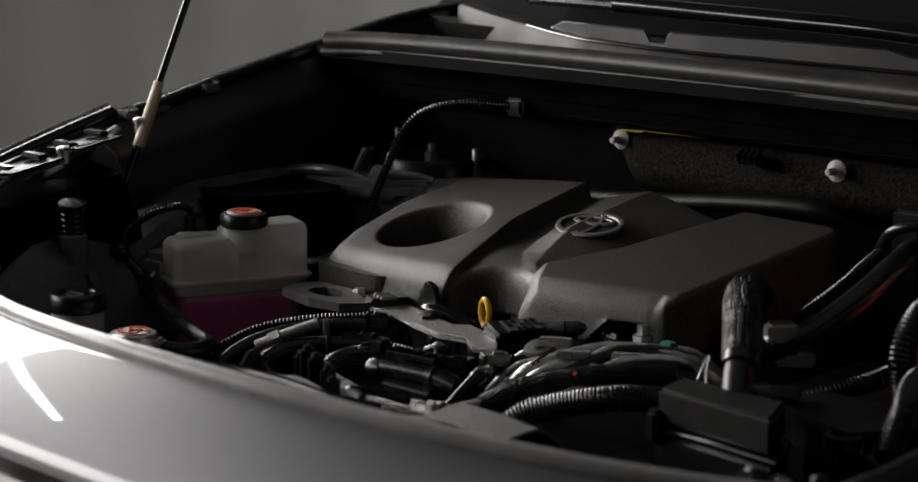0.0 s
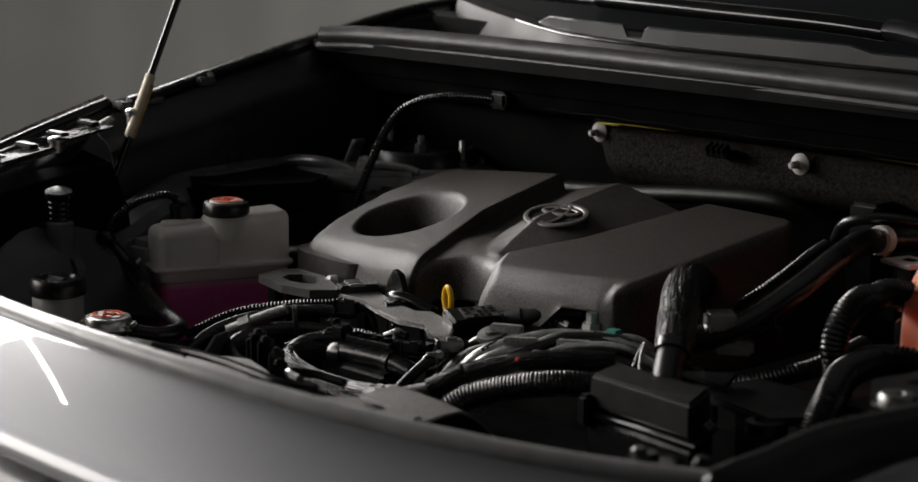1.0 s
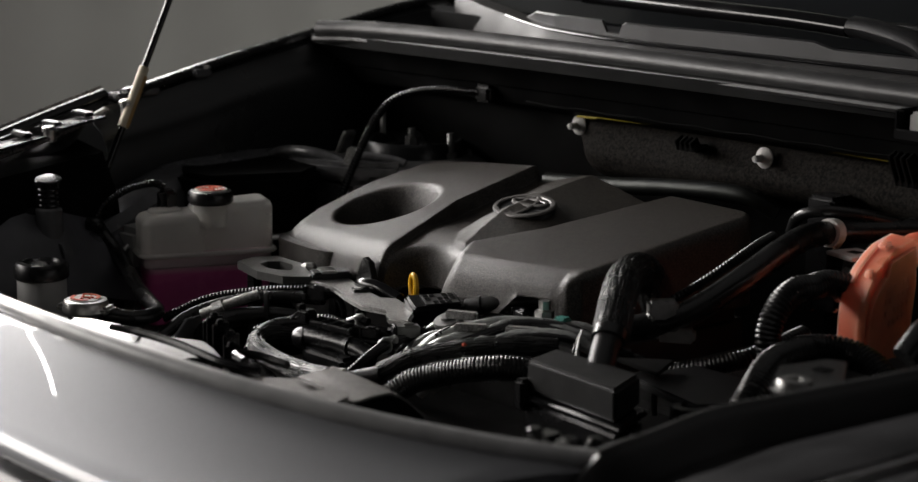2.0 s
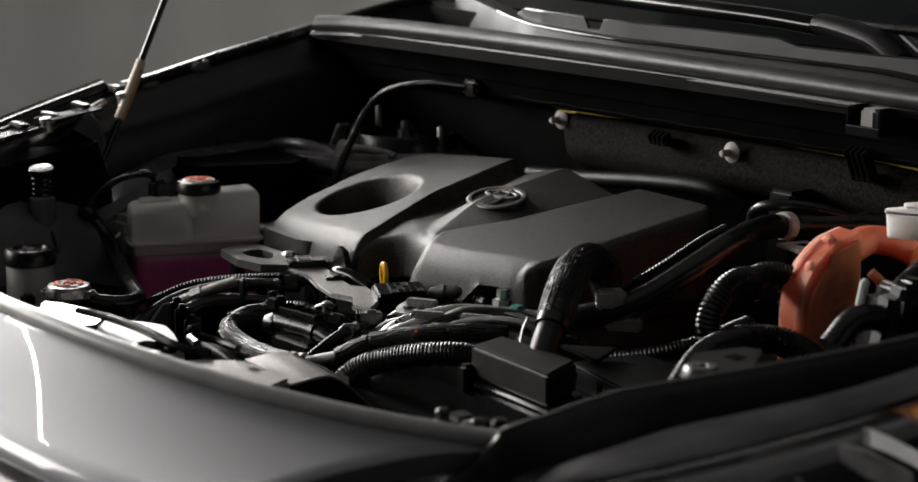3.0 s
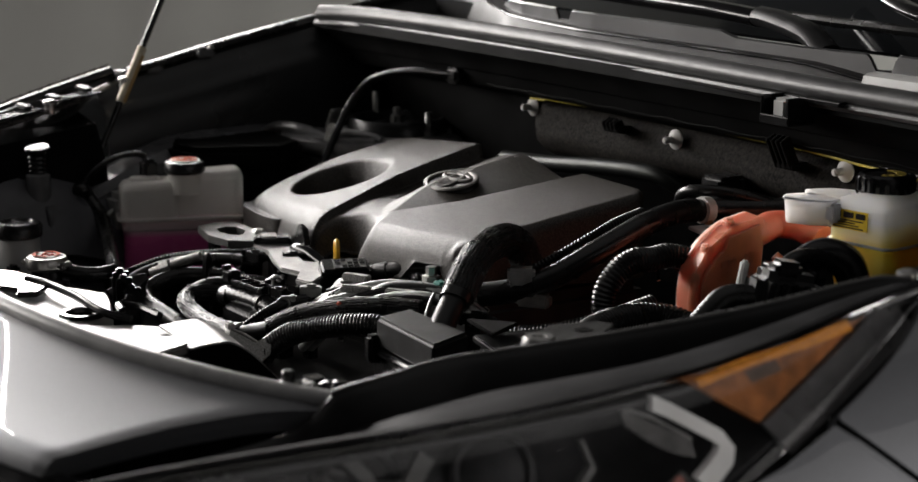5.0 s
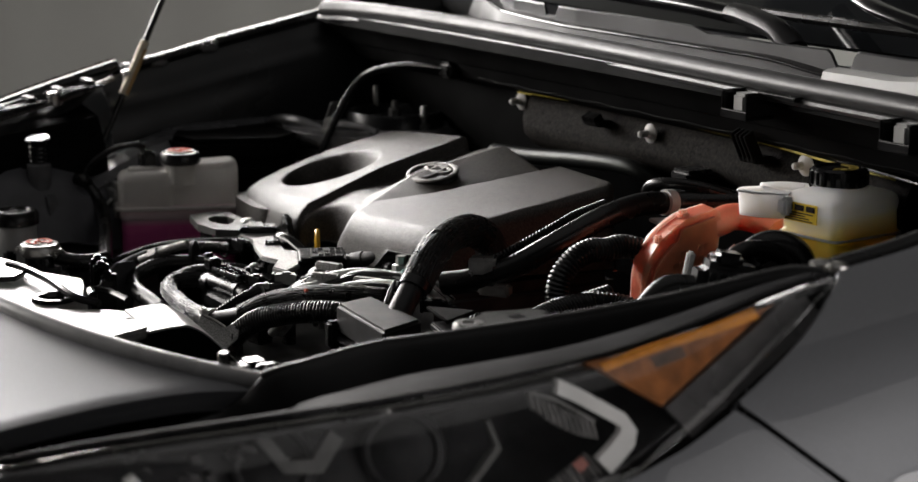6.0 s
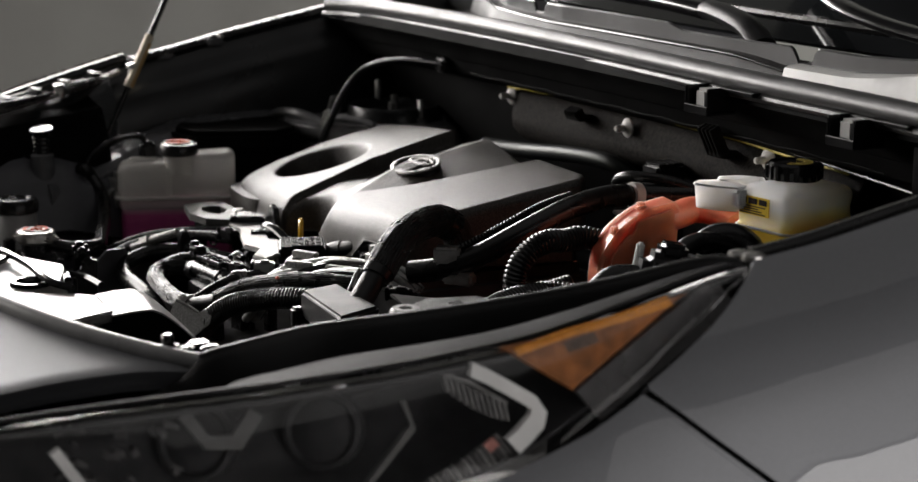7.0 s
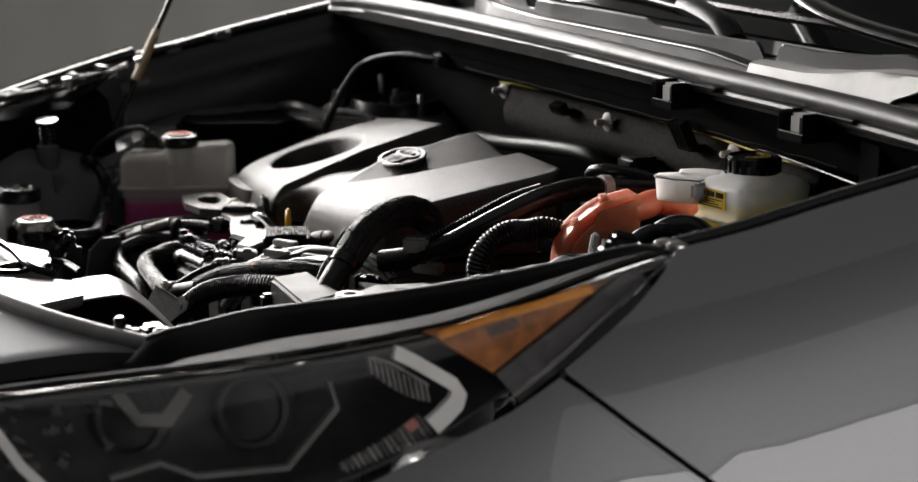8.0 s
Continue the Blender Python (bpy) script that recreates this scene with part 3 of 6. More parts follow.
def strip_on_lamp(side, pts, w, off, th=0.006):
    """A bar that follows the lamp's face through the places (y, z)."""
    bm = bm_new()
    P = []
    for i, (y, z) in enumerate(pts):
        a, b = Vector(pts[max(i - 1, 0)]), Vector(pts[min(i + 1, len(pts) - 1)])
        d = (b - a).normalized()
        n = Vector((-d.y, d.x)) * w / 2
        c = Vector((y, z))
        lo, hi = c - n, c + n
        P.append([on_lamp(side, lo.x, lo.y, off), on_lamp(side, hi.x, hi.y, off), on_lamp(side, hi.x, hi.y, off + th), on_lamp(side, lo.x, lo.y, off + th)])
    V = grid(bm, P, close_v=True)
    bm.faces.new(V[0])
    bm.faces.new(V[-1])
    return bm


def far_tabs(t):
    for y0, y1, z0 in ((0.06, 0.14, 0.985), (0.15, 0.22, 1.004), (-0.02, 0.05, 0.966)):
        part("mounting_tab", sheet([[(mx(-1, xx), y, z0 + (y - y0) * 0.12 - (xx - 0.70) * 0.1) for xx in (0.665 + 0.02 * abs(y - y0) / 0.08, 0.69, 0.735)] for y in np.linspace(y0, y1, 6)], 0.003), M_GLOSS, t, "black plastic mounting tab")
        part("lens_edge", tube([(mx(-1, a), y, z) for a, y, z in ((0.66, 0.0, 0.962), (0.69, 0.06, 0.972), (0.70, 0.13, 0.986), (0.715, 0.19, 0.998), (0.735, 0.25, 1.014))], 0.0062, 10, 6, flat=0.6), M_LEDGE, t, "silvery edge of the lens")
    for i in range(5):
        y = 0.04 + 0.042 * i
        part("edge_clip", rbox(mx(-1, 0.735), mx(-1, 0.70), y - 0.006, y + 0.006, 0.966 + 0.22 * y, 0.972 + 0.22 * y, 0.0015), M_GLOSS, t)
    for y, z in ((0.262, 1.022), (0.155, 0.998)):
        part("screw", lathe([(0.007, -0.012), (0.007, 0), (0.009, 0.0), (0.009, 0.005), (0.005, 0.007), (0, 0.007)], Matrix.Translation((mx(-1, 0.705), y, z)), 12), M_STEEL, t)
    part("back_shell", sheet([[(mx(-1, a), y, z) for a, z in ((0.735, 0.955 + 0.14 * y), (0.66, 0.945 + 0.14 * y), (0.63, 0.90 + 0.14 * y), (0.60, 0.78))] for y in np.linspace(-0.08, 0.20, 12)], 0.003), M_WALLB, t, "black back of the lamp housing")


def headlight(side):
    t = thing("headlight", (mx(side, 0.70), -0.03, 0.80), "clear headlight with a dark housing, white light bar and amber reflector", "headlight", "headlights")
    ys = np.linspace(-0.33, 0.272, 48)
    flip = (lambda P: P) if side > 0 else (lambda P: [r[::-1] for r in P])
    P = []
    for y in ys:
        a, b = lamp_top(y), curve(y, LAMP_Y, LAMP_B)
        k1 = sstep(0.26, 0.08, y) if side > 0 else 0.0
        r, a = 0.002 + 0.028 * k1, a - 0.010 * k1
        zc = a - r * (1 - math.cos(0.9))
        x1 = lamp_x(y, zc) + 0.006 * k1
        row = [(mx(side, lamp_x(y, b + (zc - b) * k) - 0.004 * (1 - k) ** 4 + 0.006 * k1 * k), y, b + (zc - b) * k) for k in np.linspace(0, 1, 10)]
        x0 = x1 - r * math.sin(0.9)
        row += [(mx(side, x0 + r * math.sin(q)), y, a - r * (1 - math.cos(q))) for q in (0.75, 0.6, 0.45, 0.3, 0.15, 0.0, -0.15)]
        row.append((mx(side, x0 - 0.3 * r - 0.004), y, a - 0.1 * r))
        P.append(row)
    lens = part("lens", sheet(flip(P), 0.003), M_GLASS if side > 0 else M_SMOKE, t, "clear plastic lens")
    lens.visible_shadow = False
    P = []
    for y in ys:
        a, b = lamp_top(y) - 0.004 - 0.016 * sstep(0.26, 0.08, y), curve(y, LAMP_Y, LAMP_B) + 0.004
        P.append([on_lamp(side, y, b + (a - b) * k, 0.015 + 0.066 * (1 - (2 * k - 1) ** 4) * sstep(0.27, 0.16, y)) for k in np.linspace(0, 1, 14)])
    part("housing", sheet(flip(P), 0.003), M_LHOUSE, t, "dark inner housing")
    if side < 0:
        far_tabs(t)
        return t
    # black top trim between the lens and the bay
    P, T, bead = [], [], []
    for y in np.linspace(-0.325, 0.275, 44):
        zt = lamp_top(y)
        xt = lamp_x(y, zt)
        xi = curve(y, [-0.325, -0.26, -0.2, -0.14, -0.10, -0.06, 0.0, 0.029, 0.113, 0.19, 0.259, 0.275], [0.462, 0.466, 0.473, 0.486, 0.502, 0.524, 0.538, 0.556, 0.614, 0.682, 0.737, 0.755])
        zi = curve(y, [-0.325, -0.26, -0.2, -0.14, -0.108, -0.085, -0.05, 0.029, 0.113, 0.19, 0.259], [0.868, 0.876, 0.884, 0.894, 0.906, 0.932, 0.942, 0.957, 0.975, 1.0, 1.025])
        lo = min(zi, zt)
        k1 = sstep(0.26, 0.08, y)
        xm = xi + 0.014 + 0.22 * (xt - xi - 0.014)
        zm = min(lo - 0.014 * k1, zi + 0.25 * (zt - zi) - 0.012 * k1)
        P.append([(mx(side, a), y, z) for a, z in ((xi - 0.004, zi - 0.03), (xi, zi - 0.002), (xi + 0.006, zi), (xi + 0.012, zi - 0.004), (xi + 0.013 + 0.05 * (xt - xi), lo - 0.026), (xm - 0.002, min(lo - 0.025, zm - 0.006)))])
        q = xt - 0.010 - xm
        T.append([(mx(side, xm + q * k), y, zm - 0.006 + (zt - 0.012 * k1 + 0.002 - zm) * math.sin(k * 1.35) / math.sin(1.35) + 0.006 * min(1, k * 6)) for k in (0, 0.06, 0.16, 0.3, 0.45, 0.6, 0.75, 0.9, 1.0)])
        bead.append((mx(side, xi + 0.003), y, zi + 0.0005))
    part("top_trim", sheet(flip(P), 0.003), M_SATIN, t, "black plastic trim channel over the lamp")
    if side > 0:
        part("lens_top", sheet(flip(T), 0.003), M_LENSTOP, t, "smoked glossy upper edge of the lens")
        part("trim_edge", tube([b for b in bead if b[1] > -0.088], 0.0045, 10, 2), M_SEAL, t, "rolled edge of the trim")
    if side > 0:
        part("light_bar", strip_on_lamp(side, [(0.046, 0.960), (0.056, 0.955), (0.070, 0.946), (0.082, 0.938), (0.0845, 0.932), (0.080, 0.925), (0.069, 0.917), (0.058, 0.910)], 0.0105, 0.010), M_DRL, t, "white daytime light bar")
        A, B, C = (0.071, 0.973), (0.224, 1.008), (0.113, 0.944)
        P = []
        for u in np.linspace(0, 1, 10):
            a = (A[0] + (B[0] - A[0]) * u, A[1] + (B[1] - A[1]) * u - 0.004 * math.sin(u * 3.14))
            b = (C[0] + (B[0] - C[0]) * u, C[1] + (B[1] - C[1]) * u)
            P.append([on_lamp(side, a[0] + (b[0] - a[0]) * v, a[1] + (b[1] - a[1]) * v, 0.012) for v in (0, 0.34, 0.67, 1)])
        am = part("amber_reflector", sheet(P, 0.004), M_AMBER, t, "amber side reflector")
        part("reflector_edge", strip_on_lamp(side, [(0.080, 0.9715), (0.12, 0.9825), (0.165, 0.9925), (0.205, 1.0025)], 0.0060, 0.0055, 0.0015), M_AMBERL, am)
        part("reflector_window", strip_on_lamp(side, [(0.117, 0.9735), (0.129, 0.9765), (0.142, 0.980)], 0.0065, 0.0060, 0.0012), M_AMBERG, am, "dark window in the reflector")
        part("side_panel", strip_on_lamp(side, [(0.12, 0.935), (0.155, 0.955), (0.20, 0.98), (0.25, 1.008)], 0.022, 0.008), M_LAMPGREY, t, "smoked grey panel behind the lens")
        part("chrome_bracket", strip_on_lamp(side, [(-0.157, 0.932), (-0.146, 0.913), (-0.126, 0.913), (-0.107, 0.932)], 0.0095, 0.03), M_TRIMG, t, "satin grey bracket")
        part("chrome_frame", strip_on_lamp(side, [(-0.172, 0.872), (-0.136, 0.883), (-0.111, 0.873), (-0.045, 0.878), (-0.001, 0.919), (-0.002, 0.936)], 0.0036, 0.03), M_TRIMG, t, "satin grey lower frame")
        part("inner_bar", strip_on_lamp(side, [(-0.252, 0.912), (-0.236, 0.885), (-0.222, 0.87)], 0.008, 0.012), M_DRL, t)
        for y, z in ((-0.14, 0.925), (-0.05, 0.93)):
            m = Matrix.Translation(on_lamp(side, y, z - 0.02, 0.072)) @ Vector((0, 0, 1)).rotation_difference(Vector((0.75, -0.6, 0.25)).normalized()).to_matrix().to_4x4()
            part("projector", lathe([(0.030, -0.01), (0.031, 0.012), (0.027, 0.014), (0.024, 0.010), (0.0, 0.02)], m, 28), M_LHOUSE, t, "dark round projector lens")
        part("comb_rail", strip_on_lamp(side, [(0.026, 0.957), (0.045, 0.950), (0.066, 0.936)], 0.0022, 0.016, 0.004), M_RIB, t)
        for i in range(11):
            k = i / 10
            y, z = 0.028 + 0.036 * k, 0.955 - 0.019 * k
            part("comb_tooth", strip_on_lamp(side, [(y, z), (y - 0.001, z - 0.011 - 0.004 * math.sin(k * 3.1))], 0.0014, 0.017, 0.005), M_RIB, t)
        # slanting band of fine flutes under the bar
        part("flute_band", strip_on_lamp(side, [(0.058, 0.910), (0.040, 0.900), (0.018, 0.889), (-0.008, 0.876)], 0.012, 0.024, 0.003), M_LAMPGREY, t, "smoked band of fine flutes")
        for i in range(16):
            y, z = 0.056 - i * 0.0041, 0.909 - i * 0.0021
            part("flute", strip_on_lamp(side, [(y - 0.003, z + 0.006), (y + 0.003, z - 0.006)], 0.0012 + 0.0004 * (i % 3), 0.020, 0.004), (M_RIB, M_LAMPGREY)[i % 3 == 2], t)
        part("red_mark", strip_on_lamp(side, [(0.050, 0.912), (0.042, 0.907)], 0.006, 0.018, 0.002), M_ROSE, t, "dull rose mark on the flutes")
        rf = random.Random(11)
        for i in range(26):
            y, z = rf.uniform(-0.25, -0.17), rf.uniform(0.875, 0.925)
            part("reflector_facet", strip_on_lamp(side, [(y, z), (y + rf.uniform(0.003, 0.010), z - rf.uniform(-0.003, 0.005))], rf.uniform(0.002, 0.006), rf.uniform(0.03, 0.05)), M_LAMPGREY, t)
    return t


headlight(1)
headlight(-1)
t = thing("front_weatherstrip", (CX, -0.2, 0.93), "rubber seal along the front edge of the engine bay", "rubber seal")
part("strip", tube([(x, lip_y(x) + 0.010, lip_z(x) + 0.001) for x in np.linspace(-0.5, 0.518, 28)], 0.008, 12, 3), M_FSEAL, t)
part("strip_lip", tube([(x, lip_y(x) + 0.019, lip_z(x) - 0.005) for x in np.linspace(-0.48, 0.49, 24)], 0.0035, 10, 3), M_SEAL, t, "thin black lip of the seal")

# ---- radiator cover ----
def radiator_cover():
    t = thing("radiator_cover", (0.0, -0.08, 0.60), "satin black plastic cover over the radiator", "radiator cover")
    P = []
    for x in np.linspace(-0.33, 0.165, 66):
        y0 = lip_y(x) + 0.016
        y1 = max(y0 + 0.012, np.interp(x, [-0.33, -0.226, -0.187, -0.106, -0.061, -0.03, 0.02, 0.05, 0.06, 0.078, 0.099, 0.121, 0.165], [-0.165, -0.111, -0.091, -0.054, -0.031, -0.04, -0.060, -0.098, -0.095, -0.059, -0.04, -0.022, -0.022]))
        row = [(x, y0, 0.915 - 0.03 * abs(x)), (x, y0 + 0.006, 0.905)]
        for k in np.linspace(0.12, 1, 10):
            row.append((x, y0 + (y1 - y0) * k, 0.889 + 0.010 * (1 - k) ** 2))
        row += [(x, y1 + 0.003, 0.882), (x, y1 + 0.004, 0.86), (x, y1 + 0.004, 0.80)]
        P.append(row)
    part("plate", sheet(P, 0.004), M_RADC, t)
    part("plate_end", prism([(0.160, -0.150), (0.222, -0.145), (0.215, -0.108), (0.198, -0.057), (0.160, -0.048)], 0.886, 0.8975, None, 0.003), M_RADC, t)
    # hump at the end: level, then bending down; its unlit upright face is coloured black
    hy, hz = [-0.062, -0.052, -0.040, -0.025, -0.014, -0.003, 0.008, 0.020, 0.034, 0.048], [0.8950, 0.8955, 0.8965, 0.8965, 0.8925, 0.885, 0.875, 0.863, 0.848, 0.832]
    ys = np.linspace(-0.062, 0.048, 30)
    P = []
    for x in np.linspace(0.112, 0.2035, 10):
        back = (0.2035 - x) / 0.09
        P.append([(x, y + 0.012 * back, curve(y, hy, hz) + 0.0015 * math.sin(back * 3.1)) for y in ys])
    part("duct", sheet(P, 0.003), M_RADC, t, "rounded black end of the cover")
    part("duct_face", sheet([[(0.2025, y, z) for z in np.linspace(curve(y, hy, hz) - 0.002, 0.72, 6)] for y in ys], 0.003), M_WALLB, t, "upright end face of the cover, its shade put into black colour")
    # same cover again, but coloured black where it turns from the light
    line = [(0.226, -0.17), (0.216, -0.109), (0.209, -0.085), (0.2025, -0.060)]
    part("end_wall", sheet([[(x, y, z) for z in (0.886, 0.87, 0.84, 0.80, 0.72)] for x, y in line], 0.003), M_WALLB, t, "wall under the cover's end, coloured black for shade")
    part("grommet", lathe([(0.013, 0.889), (0.016, 0.893), (0.021, 0.893), (0.023, 0.889)], Matrix.Translation((0.020, -0.090, 0.001)), 28), M_GLOSS, t, "black ring round a fixing hole")
    return t


radiator_cover()
t = thing("bonnet_latch_bar", (-0.02, -0.06, 0.89), "thin black bonnet latch bar lying on the cover", "latch bar")
part("bar", tube([(-0.12, -0.092, 0.899), (-0.086, -0.083, 0.9), (-0.026, -0.079, 0.9), (0.042, -0.078, 0.897), (0.07, -0.06, 0.893)], 0.0042, 8), M_GLOSS, t)
part("arm", tube([(0.045, -0.058, 0.896), (0.02, -0.05, 0.896), (0.035, -0.036, 0.895), (0.07, -0.03, 0.893)], 0.004, 8), M_GLOSS, t)
part("cover_flap", prism([(-0.178, -0.100), (-0.160, -0.088), (-0.105, -0.074), (-0.075, -0.088), (-0.058, -0.104), (-0.066, -0.125), (-0.085, -0.112), (-0.103, -0.128), (-0.15, -0.118)], 0.894, 0.900, None, 0.002), M_GLOSS, t)
t = thing("latch_fins", (-0.067, -0.004, 0.84), "black upright plastic fins beside the bonnet latch", "plastic fins")
for i, (x, y, h) in enumerate(((-0.092, 0.0, 0.902), (-0.080, -0.004, 0.909), (-0.067, -0.006, 0.905), (-0.056, -0.002, 0.896), (-0.040, -0.012, 0.890))):
    part("fin", rbox(x - 0.0016, x + 0.0016, y - 0.010, y + 0.008, 0.83, h - 0.004, 0.001), M_GLOSS, t)
    part("fin_tip", rbox(x - 0.0026, x + 0.0026, y - 0.006, y + 0.002, h - 0.008, h, 0.0012), M_GLOSS, t)

# ---- engine cover ----
def along(pts, n):
    """n places at even steps along an open line."""
    pts = np.asarray(pts, float)
    L = np.concatenate([[0], np.cumsum(np.hypot(*np.diff(pts, axis=0).T))])
    q = np.linspace(0, L[-1], n)
    return np.stack([np.interp(q, L, pts[:, k]) for k in (0, 1)], 1)


def roll_off(d, r):
    """How far a rounded edge of radius r has dropped at the distance d from the rim."""
    e = np.clip(d / r, 0, 1)
    return r * (1 - np.sqrt(np.clip(1 - (1 - e) ** 2, 0, 1)))


def cover_height(X, Y):
    """Height of the cover's top before its rim is rounded."""
    left_z = 0.9520 + 0.270 * (Y - 0.45) - 0.06 * np.maximum(-0.22 - X, 0)
    right_z = 0.9505 + 0.205 * (Y - 0.45)
    left = np.interp(Y, [0.30, 0.34, 0.43, 0.48, 0.54, 0.57], [-0.204, -0.213, -0.236, -0.233, -0.226, -0.222])
    right = np.interp(Y, [0.345, 0.36, 0.382, 0.427, 0.48, 0.514, 0.57], [-0.140, -0.160, -0.178, -0.199, -0.206, -0.208, -0.210])
    edge = np.interp(Y, [0.30, 0.335, 0.345, 0.365, 0.408, 0.47, 0.52, 0.57], [-0.092, -0.113, -0.117, -0.100, -0.070, -0.046, -0.026, -0.006])
    # sunken channel that the middle ridge and both blocks stand out of
    floor = left_z - 0.007 - 0.011 * sstep(0.36, 0.44, Y)
    dl, dr = X - right, edge - X
    wide = np.maximum(dl + dr, 0.004)
    fr = np.clip(dl / wide, 0, 1)
    crest = 0.9540 + 0.215 * (Y - 0.44) - 0.014 * sstep(0.43, 0.355, Y)
    ridge = np.where(fr < 0.36, floor + (crest - floor) * np.clip(fr / 0.36, 0, 1) ** 0.85, crest - 0.24 * wide * (fr - 0.36))
    on_ridge = sstep(-0.001, 0.002, dl) * sstep(0.348, 0.356, Y) * (X < edge)
    Z = floor * (1 - on_ridge) + ridge * on_ridge
    k = sstep(0.003, -0.003, X - left)
    Z = Z * (1 - k) + left_z * k
    soft = 0.0015 + 0.012 * sstep(0.37, 0.335, Y)
    k = sstep(-soft, soft * 0.6, X - edge)
    Z = Z * (1 - k) + right_z * k
    # round recess
    rr = np.hypot(X + 0.329, Y - 0.402)
    Z = Z - roll_off(rr - 0.0575, 0.009) * (rr > 0.0575) - np.where(rr <= 0.0575, 0.009 + 0.046 * sstep(0.0578, 0.047, rr), 0)
    # arch over the dipstick
    q = np.hypot((X + 0.152) / 0.046, np.maximum(Y - 0.288, 0) / 0.052)
    d = (q - 1) * 0.044
    return np.where(d > 0, Z - roll_off(d, 0.011), np.minimum(Z - 0.011, np.maximum(0.872, Z - 0.011 + d * 9)))


def engine_cover():
    t = thing("engine_cover", (-0.14, 0.43, 0.80), "grey grained plastic engine cover with a round recess and oval badge", "engine cover")
    front = [(-0.420, 0.332), (-0.408, 0.314), (-0.385, 0.306), (-0.31, 0.297), (-0.20, 0.291), (-0.10, 0.294), (-0.02, 0.303), (0.040, 0.313), (0.058, 0.318), (0.069, 0.328)]
    right = [(0.069, 0.328), (0.076, 0.345), (0.092, 0.43), (0.108, 0.515), (0.108, 0.530), (0.102, 0.540)]
    back = [(-0.405, 0.522), (-0.385, 0.533), (-0.30, 0.542), (-0.20, 0.547), (-0.10, 0.551), (0.0, 0.549), (0.09, 0.545), (0.102, 0.540)]
    leftl = [(-0.420, 0.332), (-0.434, 0.37), (-0.440, 0.45), (-0.428, 0.50), (-0.405, 0.522)]
    nu, nv = 300, 150
    F, B, L, R = along(front, nu), along(back, nu), along(leftl, nv), along(right, nv)
    u, v = np.linspace(0, 1, nu)[:, None, None], np.linspace(0, 1, nv)[None, :, None]
    C = (1 - v) * F[:, None] + v * B[:, None] + (1 - u) * L[None] + u * R[None]
    C = C - ((1 - u) * (1 - v) * F[0] + u * (1 - v) * F[-1] + (1 - u) * v * B[0] + u * v * B[-1])
    X, Y = C[..., 0], C[..., 1]
    d = inside_distance(front + right[1:] + back[::-1][1:] + leftl[::-1][1:-1], X, Y)
    d[0], d[-1], d[:, 0], d[:, -1] = 0, 0, 0, 0
    d = np.maximum(d, 0)
    crisp = sstep(0.030, 0.012, 0.055 + 0.19 * (Y - 0.32) - X + 0.02) * (X > -0.05)
    back_edge = sstep(0.49, 0.53, Y)
    rad = 0.024 - 0.017 * np.maximum(crisp * 0.75, back_edge)
    Z = cover_height(X, Y) - roll_off(d, rad)
    rim = [(i, 0) for i in range(nu)] + [(nu - 1, j) for j in range(1, nv)] + [(i, nv - 1) for i in range(nu - 2, -1, -1)] + [(0, j) for j in range(nv - 2, 0, -1)]
    bx, by, bz = (np.array([A[i, j] for i, j in rim]) for A in (X, Y, Z))
    low = np.full(len(rim), 0.872)
    low = np.where((bx > -0.025) & (bx < 0.048) & (by < 0.33), 0.899, low)
    low = np.where((np.abs(bx + 0.0115) < 0.0135) & (by < 0.33), np.interp(bx, [-0.025, 0.002], [0.872, 0.899]), low)
    low = np.where((np.abs(bx - 0.043) < 0.006) & (by < 0.33), np.interp(bx, [0.037, 0.049], [0.899, 0.872]), low)
    low = np.minimum(low, bz - 0.001)
    nx, ny = bx + 0.16, by - 0.43
    nl = np.hypot(nx, ny)
    nx, ny = nx / nl, ny / nl
    bm = bm_new()
    V = grid(bm, np.stack([X, Y, Z], 2))
    gone = [f for f in bm.faces if all(np.hypot((v.co.x + 0.152) / 0.046, max(v.co.y - 0.288, 0) / 0.052) < 0.80 for v in f.verts)]
    bmesh.ops.delete(bm, geom=gone, context="FACES_ONLY")
    prev = [V[i][j] for i, j in rim]
    for k, o in ((0.3, 0.0008), (0.97, 0.003), (1.0, 0.002), (1.0, -0.002)):
        ring = [bm.verts.new((bx[i] + o * nx[i], by[i] + o * ny[i], bz[i] + (low[i] - bz[i]) * k)) for i in range(len(rim))]
        for i in range(len(rim)):
            j = (i + 1) % len(rim)
            bm.faces.new((prev[i], prev[j], ring[j], ring[i]))
        prev = ring
    part("shell", bm, M_COVER, t)
    step = [(-0.425, 0.332), (-0.412, 0.305), (-0.385, 0.296), (-0.330, 0.289), (-0.305, 0.291), (-0.292, 0.300), (-0.30, 0.33), (-0.41, 0.42), (-0.445, 0.40)]
    part("flange", prism(round_poly(step, 0.008, 3), 0.862, 0.893, None, 0.005, seg=3), M_COVER, t)
    c = (-0.139, 0.443)
    m = Matrix.Translation((*c, float(cover_height(np.array([c[0]]), np.array([c[1]]))[0]) - 0.0012))
    m = m @ Vector((0, 0, 1)).rotation_difference(Vector((0.02, -0.29, 1)).normalized()).to_matrix().to_4x4() @ Matrix.Rotation(radians(6), 4, "Z")

